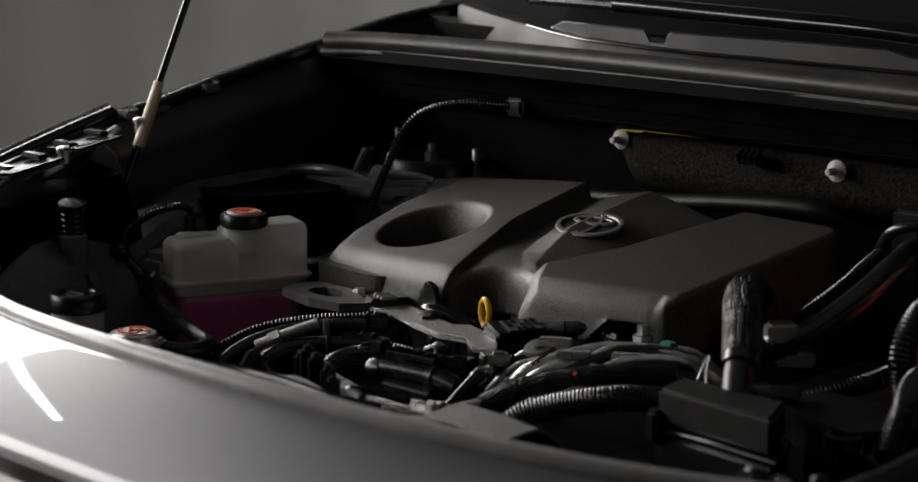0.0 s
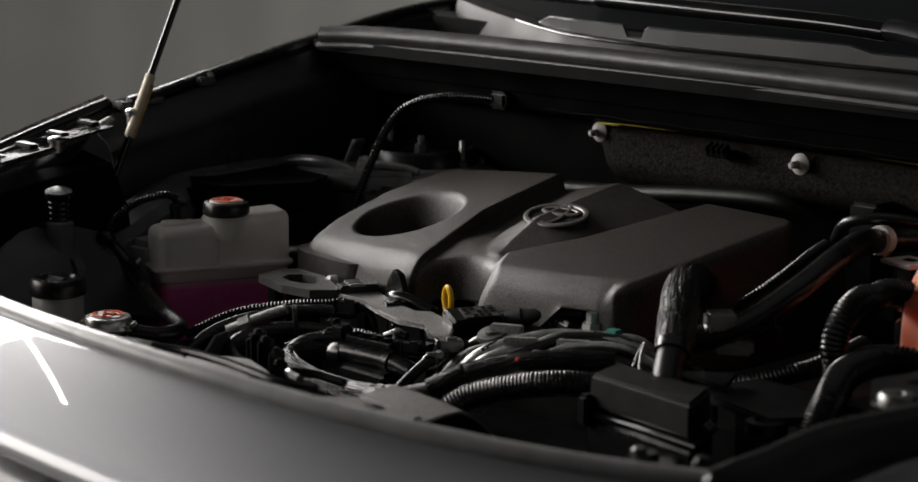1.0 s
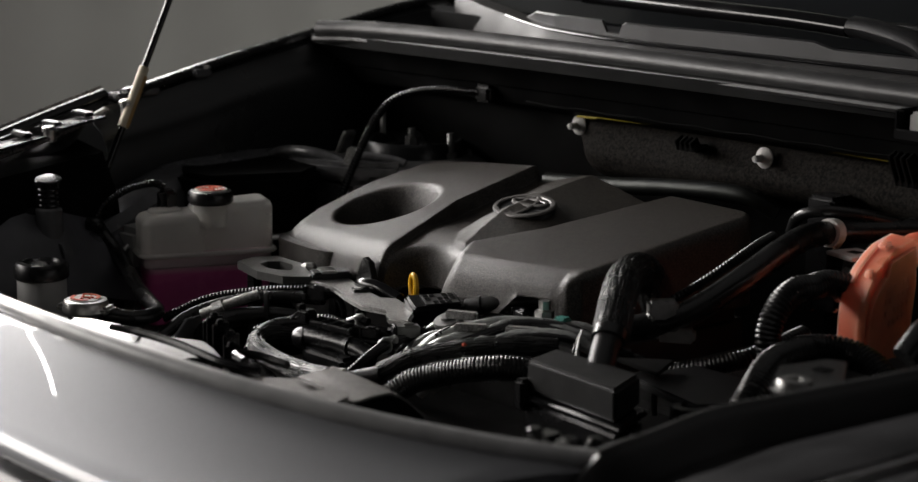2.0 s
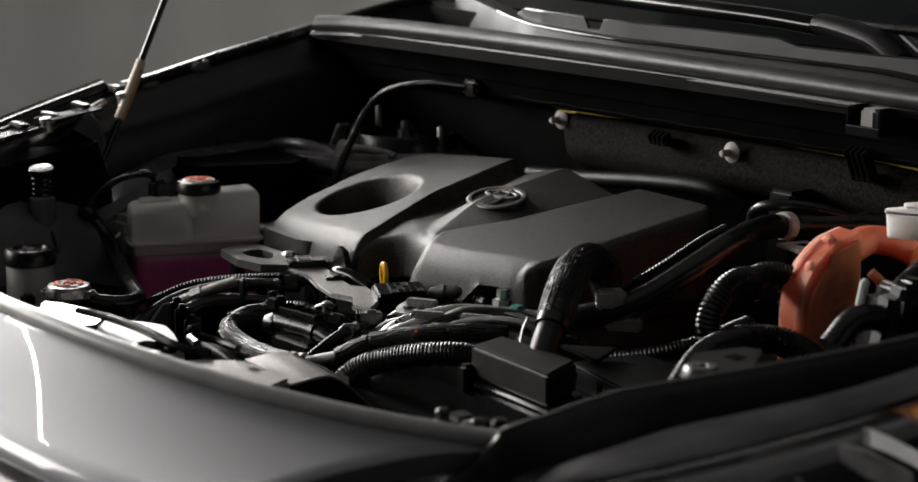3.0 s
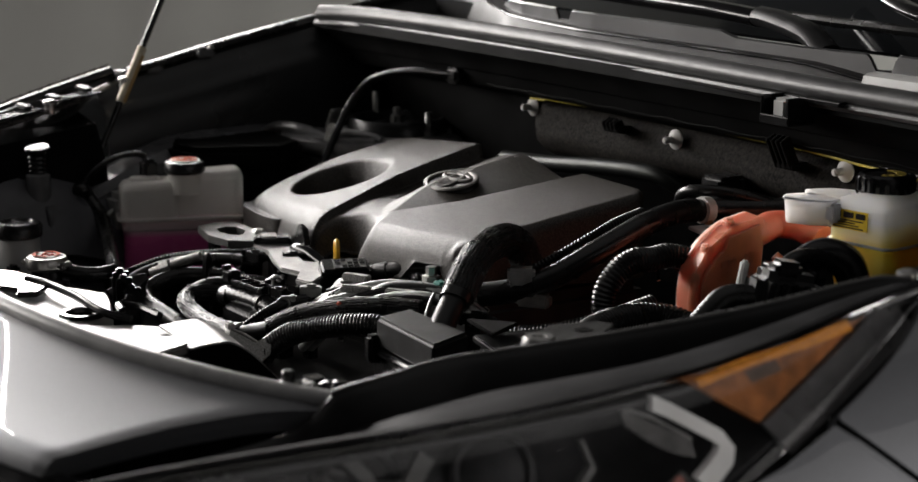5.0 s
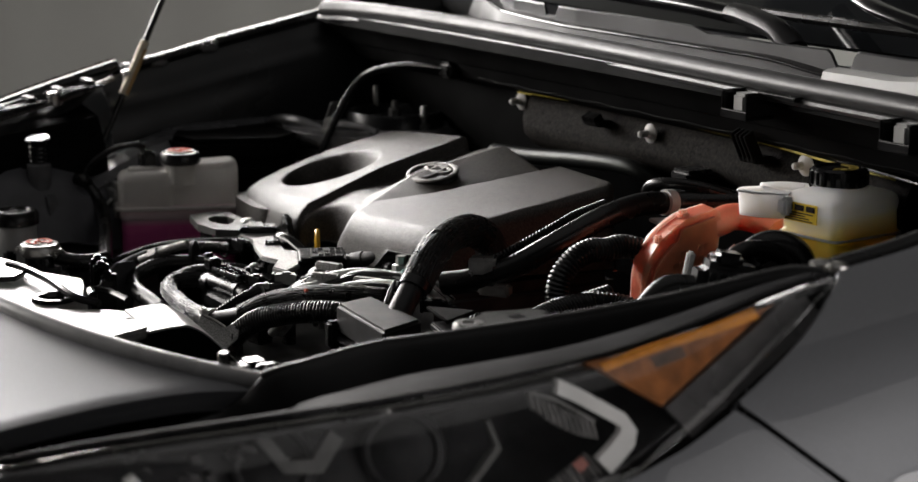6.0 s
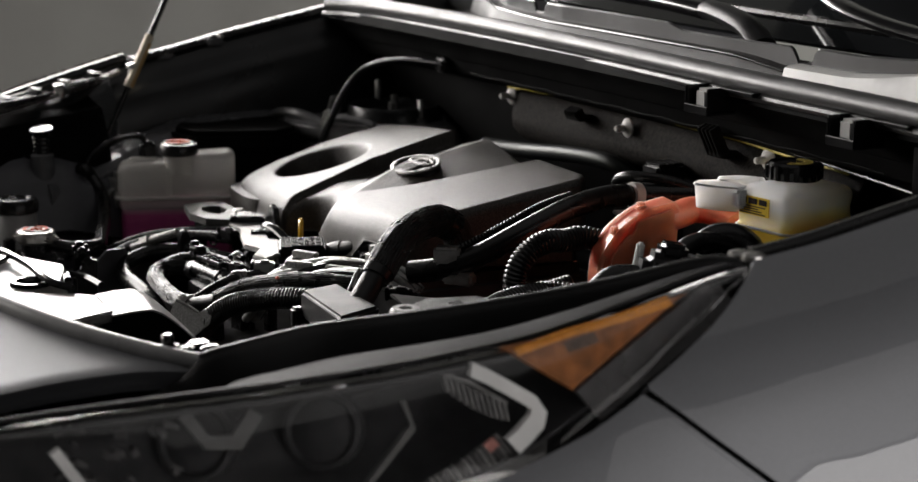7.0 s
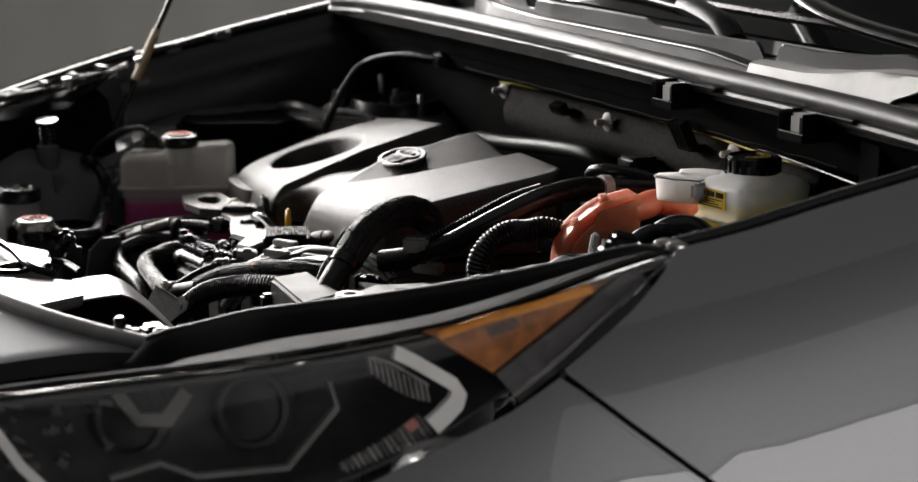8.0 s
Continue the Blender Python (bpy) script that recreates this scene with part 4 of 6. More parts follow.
    def oval(rx, ry, w, cy=0.0, z=0.0, flat=0.6):
        return tube([m @ Vector((rx * math.cos(a), cy + ry * math.sin(a), z)) for a in np.linspace(0, 2 * math.pi, 49)], w, 8, raw=True, flat=flat)
    part("badge_base", lathe([(0.0, 0.0002), (0.034, 0.0002), (0.0375, -0.006)], m @ Matrix.Diagonal((1.0, 0.70, 1, 1)), 40), M_SATIN, t, "dark sunken ground of the badge")
    e = part("badge", oval(0.0365, 0.0255, 0.0034, 0, 0.0012), M_BADGE, t, "satin grey oval badge")
    part("badge_inner", oval(0.0235, 0.0075, 0.0026, 0.0095, 0.0014), M_BADGE, e)
    part("badge_inner", oval(0.0095, 0.0235, 0.0026, 0.0, 0.0014), M_BADGE, e)
    return t


engine_cover()

# ---- coolant reservoir ----
def warning_cap(parent, c, r, z, material, ribs=False):
    cap = part("cap", lathe([(r * 0.9, z - 0.016), (r, z - 0.013), (r, z - 0.004), (r * 0.93, z - 0.001), (r * 0.75, z), (0, z)], c, 40), material, parent)
    part("sticker", lathe([(0.0, z + 0.0008), (r * 0.72, z + 0.0008), (r * 0.73, z)], c, 32), M_STICK, cap, "round white warning sticker")
    for k in (0, 1):
        s = []
        for a in np.linspace(0.35 + k * math.pi, 2.8 + k * math.pi, 12):
            s.append([c @ Vector((q * r * math.cos(a), q * r * math.sin(a), z + 0.0014)) for q in (0.50, 0.66)])
        part("red_print", sheet(s, 0.0006), M_RED, cap, "red printed warning")
    for a, b in (((-0.35, 0.1), (0.1, -0.25)), ((0.0, 0.3), (0.35, 0.0)), ((-0.1, -0.1), (0.3, 0.25))):
        part("red_print", tube([c @ Vector((a[0] * r, a[1] * r, z + 0.001)), c @ Vector((b[0] * r, b[1] * r, z + 0.001))], 0.0016, 6, 2), M_RED, cap)
    return cap


def coolant_reservoir():
    t = thing("coolant_reservoir", (-0.51, 0.265, 0.60), "milky plastic coolant tank half full of pink coolant", "coolant tank")
    ang = math.atan2(0.141, 0.055)
    m = Matrix.Translation((-0.5015, 0.2625, 0)) @ Matrix.Rotation(ang, 4, "Z")
    L, W = 0.077, 0.030
    part("lower_tank", rounded_box(L - 0.003, W, 0.785, 0.858, 0.012, 0.003, m), M_COOL, t, "lower tank with pink coolant showing through")
    part("tank_band", rounded_box(L - 0.001, W + 0.0015, 0.853, 0.872, 0.012, 0.002, m), M_TANKP, t)
    part("tank_top", rounded_box(0.0385, W + 0.001, 0.860, 0.915, 0.014, 0.010, m @ Matrix.Translation((-L + 0.0375, -0.002, 0)), 0.002), M_TANK, t, "milky plastic upper tank")
    part("tank_top", rounded_box(0.048, W - 0.001, 0.860, 0.926, 0.014, 0.011, m @ Matrix.Translation((L - 0.046, 0, 0)), 0.003), M_TANK, t)
    part("flange", rounded_box(L + 0.006, W + 0.0055, 0.8655, 0.8712, 0.016, 0.003, m), M_TANK, t)
    part("filler_rib", rounded_box(0.020, 0.013, 0.90, 0.918, 0.008, 0.004, m @ Matrix.Translation((-0.045, 0.006, 0))), M_TANK, t)
    c = m @ Matrix.Translation((0.004, -0.021, 0))
    part("neck", lathe([(0.0195, 0.90), (0.020, 0.932)], c), M_TANK, t)
    warning_cap(t, c, 0.0265, 0.9425, M_BLACK)
    part("overflow_spout", tube([m @ Vector((L - 0.01, 0.01, 0.872)), m @ Vector((L + 0.03, 0.02, 0.870)), m @ Vector((L + 0.06, 0.05, 0.868))], 0.008, 10), M_STEEL, t)
    return t


coolant_reservoir()


def radiator_filler():
    t = thing("radiator_filler_cap", (-0.378, 0.03, 0.60), "silver pressure cap with a warning sticker on a black filler neck", "radiator cap")
    c = Matrix.Translation((-0.378, 0.030, 0))
    part("neck", lathe([(0.018, 0.76), (0.018, 0.85), (0.022, 0.852)], c, 24), M_BLACK, t)
    warning_cap(t, c, 0.0245, 0.863, M_STEEL)
    part("ear", rbox(0.018, 0.031, -0.011, 0.011, 0.849, 0.857, 0.003, c @ Matrix.Rotation(radians(35), 4, "Z")), M_STEEL, t)
    part("ear", rbox(-0.031, -0.018, -0.011, 0.011, 0.849, 0.857, 0.003, c @ Matrix.Rotation(radians(35), 4, "Z")), M_STEEL, t)
    part("neck_base", rbox(-0.03, 0.03, -0.03, 0.03, 0.60, 0.835, 0.01, c), M_BLACK, t)


radiator_filler()
t = thing("overflow_hose", (-0.45, 0.12, 0.80), "black rubber overflow hose beside the radiator cap", "hose")
part("hose", tube([(-0.365, 0.045, 0.846), (-0.345, 0.07, 0.842), (-0.352, 0.102, 0.842), (-0.40, 0.122, 0.843), (-0.478, 0.152, 0.846), (-0.545, 0.172, 0.866), (-0.572, 0.165, 0.889), (-0.566, 0.156, 0.900), (-0.575, 0.15, 0.90)], 0.0085, 12), M_RUBBER, t)


def small_tank():
    t = thing("inverter_coolant_tank", (-0.475, 0.032, 0.60), "small milky tank with a wide black screw cap", "coolant tank")
    c = Matrix.Translation((-0.475, 0.032, 0))
    part("tank", lathe([(0.026, 0.76), (0.027, 0.80), (0.027, 0.868), (0.024, 0.872)], c, 36), M_TANKG, t)
    cap = part("cap", lathe([(0.0275, 0.868), (0.030, 0.870), (0.030, 0.882), (0.0265, 0.8865), (0.020, 0.887), (0.018, 0.8845), (0, 0.8845)], c, 40), M_BLACK, t, "black plastic screw cap")
    part("grip", rbox(-0.016, 0.016, -0.0035, 0.0035, 0.884, 0.8885, 0.0015, c), M_BLACK, cap)
    for x, y in ((0.024, -0.016), (-0.02, -0.022)):
        part("tank_lug", rbox(x - 0.01, x + 0.01, y - 0.006, y + 0.006, 0.60, 0.84, 0.003, c), M_BLACK, t)


small_tank()


def filler_tank():
    t = thing("washer_filler", (-0.60, 0.09, 0.60), "dark plastic washer tank neck with a tall black cap", "washer tank")
    P = []
    for x in np.linspace(-0.69, -0.52, 14):
        k = (x + 0.69) / 0.17
        P.append([(x, y, 0.938 - 0.11 * k ** 3 - 0.12 * max(0, (0.10 - y) / 0.16) ** 2.5 - 0.02 * max(0, (y - 0.12) / 0.08)) for y in np.linspace(-0.06, 0.20, 14)])
    part("tank", sheet(P, 0.004), M_TANKD, t, "dark grey plastic tank top")
    part("tank_foot", rbox(-0.685, -0.53, -0.02, 0.18, 0.60, 0.78, 0.01), M_TANKD, t)
    c = Matrix.Translation((-0.577, 0.100, 0))
    prof = [(0.016, 0.86), (0.016, 0.923), (0.0125, 0.926)]
    part("neck", lathe(prof, c, 20), M_EGREY, t)
    prof = [(0.0125, 0.922)]
    for i in range(4):
        z = 0.926 + i * 0.006
        prof += [(0.0135, z), (0.0135, z + 0.003), (0.0128, z + 0.004)]
    prof += [(0.0142, 0.951), (0.0142, 0.9545), (0.0, 0.955)]
    part("cap", lathe(prof, c, 24), M_GLOSS, t, "tall black cap with a flat shiny top")
    tilt = Matrix.Translation((-0.577, 0.100, 0.957)) @ Matrix.Rotation(radians(6), 4, "X") @ Matrix.Rotation(radians(9), 4, "Y")
    part("cap_top", lathe([(0.0142, -0.006), (0.0158, -0.004), (0.0158, 0.001), (0.0148, 0.0022), (0.0, 0.0026)], tilt, 28), M_GLOSS, t, "shiny tilted cap top")
    part("clamp", tube([(-0.64, 0.03, 0.905), (-0.605, 0.075, 0.915), (-0.59, 0.10, 0.917)], 0.006, 8), M_GLOSS, t)


filler_tank()

# inner rail, air box and small loom on that side
t = thing("inner_rail", (-0.62, 0.25, 0.60), "black painted curved rail above the wheel arch", "body rail")
P = []
for k in np.linspace(0, 1, 24):
    y = 0.10 + 0.42 * k
    x = -0.555 - 0.10 * k ** 0.7
    z = 0.885 + 0.06 * sstep(0, 0.6, k)
    P.append([(x + 0.02, y, z - 0.10), (x + 0.016, y, z - 0.012), (x + 0.006, y, z), (x - 0.03, y, z + 0.004), (x - 0.06, y, z - 0.002), (x - 0.075, y, z - 0.02), (x - 0.08, y, z - 0.2)])
part("rail", sheet(P, 0.003), M_EGREY, t)
part("rail_foot", rbox(-0.69, -0.57, 0.12, 0.5, 0.60, 0.80, 0.01), M_EPAINT, t)
t = thing("air_box", (-0.58, 0.4, 0.60), "black plastic box beside the strut tower", "air box")
part("lid", prism([(-0.60, 0.29), (-0.545, 0.30), (-0.50, 0.41), (-0.53, 0.46), (-0.66, 0.47), (-0.67, 0.33)], 0.915, 0.945, None, 0.008), M_WALLB, t)
part("box", prism([(-0.60, 0.295), (-0.55, 0.305), (-0.505, 0.41), (-0.535, 0.455), (-0.655, 0.465), (-0.665, 0.335)], 0.60, 0.913, None, 0.006), M_WALLB, t)
t = thing("sensor_lead", (-0.55, 0.2, 0.88), "thin corrugated black cable with a plug", "cable")
part("lead", tube([(-0.566, 0.152, 0.898), (-0.572, 0.17, 0.920), (-0.562, 0.196, 0.938), (-0.546, 0.220, 0.945), (-0.537, 0.232, 0.940)], 0.005, 10, corr=0.0012, pitch=0.004), M_GLOSS, t)
part("plug", rbox(-0.546, -0.526, 0.224, 0.244, 0.895, 0.938, 0.004), M_BLACK, t)
t = thing("sensor_block", (-0.545, 0.23, 0.60), "pale plastic bracket behind the coolant tank", "bracket")
part("block", rbox(-0.605, -0.535, 0.190, 0.25, 0.60, 0.893, 0.008), M_TANKG, t)
t = thing("steel_pipe", (-0.555, 0.15, 0.80), "bent bare steel pipes beside the coolant tank", "pipe")
part("pipe", tube([(-0.555, 0.222, 0.873), (-0.555, 0.206, 0.874), (-0.555, 0.193, 0.872), (-0.555, 0.183, 0.864), (-0.555, 0.179, 0.855)], 0.0045, 10, 5), M_STEELD, t)
part("pipe", tube([(-0.555, 0.224, 0.846), (-0.555, 0.203, 0.844), (-0.555, 0.181, 0.838), (-0.555, 0.163, 0.827), (-0.555, 0.155, 0.816)], 0.006, 10, 5), M_STEELD, t)

# ---- strut tower ----
def strut_tower():
    t = thing("strut_tower", (-0.56, 0.61, 0.60), "black painted strut tower with a rimmed cup and steel studs", "strut tower")
    c = Matrix.Translation((-0.540, 0.612, 0))
    part("tower", lathe([(0.125, 0.60), (0.118, 0.90), (0.112, 0.930), (0.098, 0.943), (0.076, 0.947), (0.070, 0.945), (0, 0.945)], c, 48), M_STRUT, t)
    part("mount", lathe([(0.070, 0.944), (0.068, 0.962), (0.0655, 0.966), (0.0625, 0.966), (0.060, 0.962), (0.057, 0.951), (0.045, 0.950), (0.041, 0.955), (0.024, 0.957), (0.02, 0.953), (0, 0.953)], c, 48), M_EPAINT, t, "round black cup with a rolled rim")
    part("nut", lathe([(0.009, 0.952), (0.009, 0.968), (0.005, 0.970), (0.005, 0.979), (0, 0.979)], c, 6), M_DULL, t)
    for x, y, h in ((-0.473, 0.621, 0.979), (-0.488, 0.669, 0.972), (-0.605, 0.617, 0.993)):
        m = Matrix.Translation((x, y, 0))
        part("stud", lathe([(0.0085, 0.935), (0.0085, 0.953), (0.0048, 0.954), (0.0048, h - 0.001), (0.004, h), (0, h)], m, 12), M_DULL, t, "dull steel stud")
    part("brace", prism([(-0.64, 0.47), (-0.585, 0.455), (-0.52, 0.475), (-0.465, 0.535), (-0.49, 0.57), (-0.60, 0.555)], 0.925, 0.948, None, 0.006), M_STRUT, t, "pressed steel brace")
    part("brace_bead", tube([(-0.535, 0.500, 0.948), (-0.525, 0.512, 0.953), (-0.509, 0.523, 0.953), (-0.485, 0.539, 0.950), (-0.473, 0.546, 0.946)], 0.0055, 12), M_STRUT, t)
    part("brace_tab", rbox(-0.009, 0.009, -0.007, 0.007, -0.016, 0.010, 0.003, Matrix.Translation((-0.515, 0.496, 0.956)) @ Matrix.Rotation(radians(35), 4, "Z") @ Matrix.Rotation(radians(18), 4, "Y")), M_CASTL, t, "bright folded tab")
    part("brace_tab", rbox(-0.004, 0.004, -0.010, 0.010, -0.025, 0.018, 0.002, Matrix.Translation((-0.582, 0.536, 0.962)) @ Matrix.Rotation(radians(30), 4, "Y")), M_DULL, t)
    part("brace_tab", rbox(-0.010, 0.010, -0.005, 0.005, -0.010, 0.006, 0.002, Matrix.Translation((-0.553, 0.560, 0.955)) @ Matrix.Rotation(radians(-20), 4, "Z")), M_DULL, t)
    part("brace_ridge", tube([(-0.66, 0.46, 0.935), (-0.63, 0.468, 0.950), (-0.585, 0.475, 0.955), (-0.555, 0.49, 0.950), (-0.54, 0.50, 0.942)], 0.007, 12), M_STRUT, t)
    part("brace_hole", lathe([(0.008, 0.9485), (0.008, 0.9495), (0.0, 0.9495)], Matrix.Translation((-0.500, 0.545, 0)), 16), M_BLACK, t)
    part("brace_foot", rbox(-0.63, -0.50, 0.475, 0.53, 0.60, 0.93, 0.01), M_STRUT, t)
    return t


strut_tower()
t = thing("brake_line_hose", (-0.5, 0.5, 0.93), "thin corrugated black hose rising to the bulkhead", "hose")
part("hose", tube([(-0.515, 0.475, 0.90), (-0.510, 0.482, 0.925), (-0.505, 0.50, 0.965), (-0.500, 0.522, 1.005), (-0.487, 0.545, 1.029), (-0.455, 0.58, 1.040), (-0.41, 0.618, 1.038)], 0.0058, 10, corr=0.0012, pitch=0.004), M_GLOSS, t)
part("end_boot", rbox(-0.42, -0.392, 0.612, 0.634, 1.026, 1.048, 0.004), M_RUBBER, t)

# ---- prop rod ----
def prop_rod():
    t = thing("bonnet_prop_rod", (-0.672, 0.215, 0.90), "black steel bonnet prop rod with a pale grip sleeve", "prop rod")
    p, d = Vector((-0.663, 0.253, 0.998)), Vector((-0.06, 0.455, 0.888)).normalized()
    at = lambda s: p + d * s
    part("rod", tube([at(-0.115), at(1.0)], 0.0042, 10, 2), M_GLOSS, t)
    part("sleeve", tube([at(-0.002), at(0.078)], 0.0062, 12, 2), M_SLEEVE, t, "pale foam grip sleeve")
    part("sleeve_stripe", tube([at(0.0) + Vector((0.0040, 0.002, -0.002)), at(0.068) + Vector((0.0040, 0.002, -0.002))], 0.0034, 8, 2), M_TAN, t)
    part("pivot", lathe([(0.011, -0.006), (0.011, 0.006)], Matrix.Translation(at(-0.11)) @ Matrix.Rotation(radians(90), 4, "Y"), 16), M_BLACK, t)


prop_rod()
t = thing("bonnet_side_rubber", (-0.72, 0.15, 0.96), "thick black rubber strip along the front of the wing", "rubber strip")
part("strip", tube([(-0.690, -0.02, 0.950), (-0.707, 0.03, 0.966), (-0.722, 0.104, 0.986), (-0.732, 0.19, 1.008), (-0.739, 0.272, 1.028)], 0.0115, 12, 8, flat=0.6), M_GLOSS, t)
# pale metallic line stands for the highlight on the rubber's top edge
part("strip_highlight", tube([(-0.698, -0.02, 0.957), (-0.715, 0.03, 0.973), (-0.730, 0.104, 0.993), (-0.740, 0.19, 1.015), (-0.747, 0.272, 1.035)], 0.0028, 8, 8), M_LEDGE, t, "pale line along the strip, a highlight put into colour")
t = thing("wing_hinge_tabs", (-0.725, 0.41, 1.03), "pressed steel tabs along the wing edge", "bracket")
for y, l in ((0.285, 0.02), (0.325, 0.03), (0.405, 0.028)):
    part("tab", rbox(-0.742, -0.712, y - l / 2, y + l / 2, top_z(y) - 0.012, top_z(y) - 0.001, 0.003), M_EGREY, t)
    part("tab_bolt", lathe([(0.006, 0), (0.006, 0.004), (0.003, 0.006), (0, 0.006)], Matrix.Translation((-0.722, y + 0.01, top_z(y) - 0.003)), 8), M_STEEL, t)

# ---- bulkhead things ----
t = thing("cowl_weatherstrip", (CX, 0.60, 1.09), "black rubber bonnet seal along the cowl", "rubber seal")
SEAL = [(-0.70, 0.583, 1.097), (-0.63, 0.600, 1.1), (-0.50, 0.614, 1.101), (-0.30, 0.622, 1.101), (0.0, 0.617, 1.101), (0.3, 0.606, 1.1), (0.55, 0.600, 1.1), (0.73, 0.59, 1.098)]
part("strip", tube(SEAL, 0.0125, 14), M_SEAL, t)
part("strip_lip", tube([(x, y - 0.010, z - 0.013) for x, y, z in SEAL], 0.0045, 8), M_SEAL, t)

t = thing("bulkhead_insulation", (0.1, 0.65, 0.95), "dark woven insulation roll on the bulkhead with a yellow edge", "insulation")
P = []
for x in np.linspace(-0.287, 0.46, 70):
    k = sstep(-0.287, -0.235, x)
    sag = 0.010 * math.sin(x * 14) * 0.3
    P.append([(x, 0.668 - b * k, 1.021 - 0.004 + 0.006 * (x + 0.28) / 0.3 * (x < 0.02) + (0.006 if x >= 0.02 else 0) - dz * (0.35 + 0.65 * k) + sag * dz / 0.05) for b, dz in ((0, 0), (0.008, 0.002), (0.014, 0.010), (0.022, 0.024), (0.028, 0.036), (0.026, 0.048), (0.016, 0.058), (0.004, 0.064), (-0.004, 0.065))])
part("roll", sheet(P, 0.003), M_FELT, t)
EDGE = [(-0.265, 0.655, 1.0205), (-0.235, 0.654, 1.0215), (-0.23, 0.654, 1.0235), (-0.09, 0.653, 1.0255), (0.09, 0.652, 1.0275), (0.10, 0.652, 1.0255), (0.24, 0.652, 1.0250), (0.33, 0.652, 1.021), (0.45, 0.652, 1.018)]
EDGE = [(x, y - 0.008 - 0.018 * ((x - CX) / 0.72) ** 2, z + 0.001) for x, y, z in EDGE]
part("yellow_edge", tube(EDGE, 0.0014, 6, raw=True), M_YEDGE, t, "thin yellow edge line")
part("loop_wire", tube([(x, 0.633 - 0.018 * ((x - CX) / 0.72) ** 2, 1.032 + 0.0007 * math.sin(x * 70)) for x in np.linspace(-0.34, 0.52, 120)], 0.0009, 6, raw=True), M_WALLB, t, "black wire laced along the edge")


def push_clip(x, y, z):
    t = thing("push_clip", (x, y, z), "white nylon push clip on the insulation", "clip", "push clips")
    m = Matrix.Translation((x, y, z)) @ Matrix.Rotation(radians(90), 4, "X")
    part("disc", lathe([(0.0118, 0.0), (0.0118, 0.002), (0.0085, 0.0045), (0.0045, 0.007), (0.004, 0.012), (0, 0.012)], m, 28), M_WHITE, t)
    part("stud", rbox(-0.0035, 0.0035, -0.0035, 0.0035, 0.010, 0.019, 0.0015, m @ Matrix.Rotation(radians(25), 4, "Z")), M_WHITE, t)
    part("stud_barb", rbox(-0.006, 0.006, -0.0018, 0.0018, 0.012, 0.015, 0.001, m), M_WHITE, t)


for x, z in ((-0.272, 1.009), (0.031, 1.008), (0.309, 1.012)):
    push_clip(x, 0.643 if x > -0.2 else 0.655, z)


def cowl_hook(x, y):
    t = thing("cowl_hook", (x, y, 1.06), "black U-shaped bracket under the seal with a pale insert", "bracket", "cowl brackets")
    bm = rbox(x - 0.022, x - 0.018, y - 0.008, y + 0.03, 1.066, 1.092, 0.0012)
    rbox(x + 0.018, x + 0.022, y - 0.008, y + 0.03, 1.066, 1.092, 0.0012, None, bm)
    rbox(x - 0.022, x + 0.022, y - 0.008, y + 0.03, 1.063, 1.067, 0.0012, None, bm)
    rbox(x - 0.022, x + 0.022, y - 0.009, y - 0.005, 1.063, 1.073, 0.0012, None, bm)
    part("channel", bm, M_GLOSS, t)
    part("arm", rbox(x + 0.016, x + 0.075, y + 0.01, y + 0.03, 1.088, 1.093, 0.001), M_GLOSS, t)
    part("insert", rbox(x - 0.009, x + 0.011, y - 0.003, y + 0.018, 1.068, 1.090, 0.003), M_EPLATE, t, "pale nylon insert")


cowl_hook(0.280, 0.573)
cowl_hook(0.525, 0.570)


def comb_clip(x, h):
    t = thing("comb_clip", (x, 0.64, 1.01), "black rubber comb clip on the bulkhead edge", "clip", "comb clips")
    part("block", rbox(x - 0.014, x + 0.016, 0.626, 0.650, 1.004, 1.012, 0.002), M_WELL, t)
    mp = Matrix.Translation((0, 0.636, 1.008)) @ Matrix.Rotation(radians(27), 4, "X")
    for i in range(4):
        part("tooth", rbox(x - 0.014 + i * 0.0075, x - 0.0105 + i * 0.0075, -0.010, 0.004, 0.0, h, 0.0008, mp), M_WELL, t)


comb_clip(-0.072, 0.013)
comb_clip(0.231, 0.036)
t = thing("bulkhead_bracket", (0.33, 0.63, 0.99), "black plastic post under the cowl", "bracket")
part("post", rbox(0.585, 0.62, 0.60, 0.63, 0.98, 1.085, 0.003), M_GLOSS, t)
part("ledge", tube([(0.30, 0.645, 1.026), (0.42, 0.64, 1.022), (0.55, 0.63, 1.018), (0.66, 0.62, 1.014)], 0.0018, 8), M_RUBBER, t)

t = thing("exhaust_heat_shield", (-0.06, 0.62, 0.90), "dull silver tube behind the engine cover", "pipe")
part("pipe", tube([(-0.30, 0.63, 0.940), (-0.19, 0.62, 0.950), (-0.07, 0.618, 0.963), (0.02, 0.622, 0.967), (0.055, 0.640, 0.950)], 0.0100, 16), M_PIPE, t)
part("end_plate", rbox(0.125, 0.16, 0.60, 0.64, 0.60, 0.985, 0.004), M_BLACK, t)

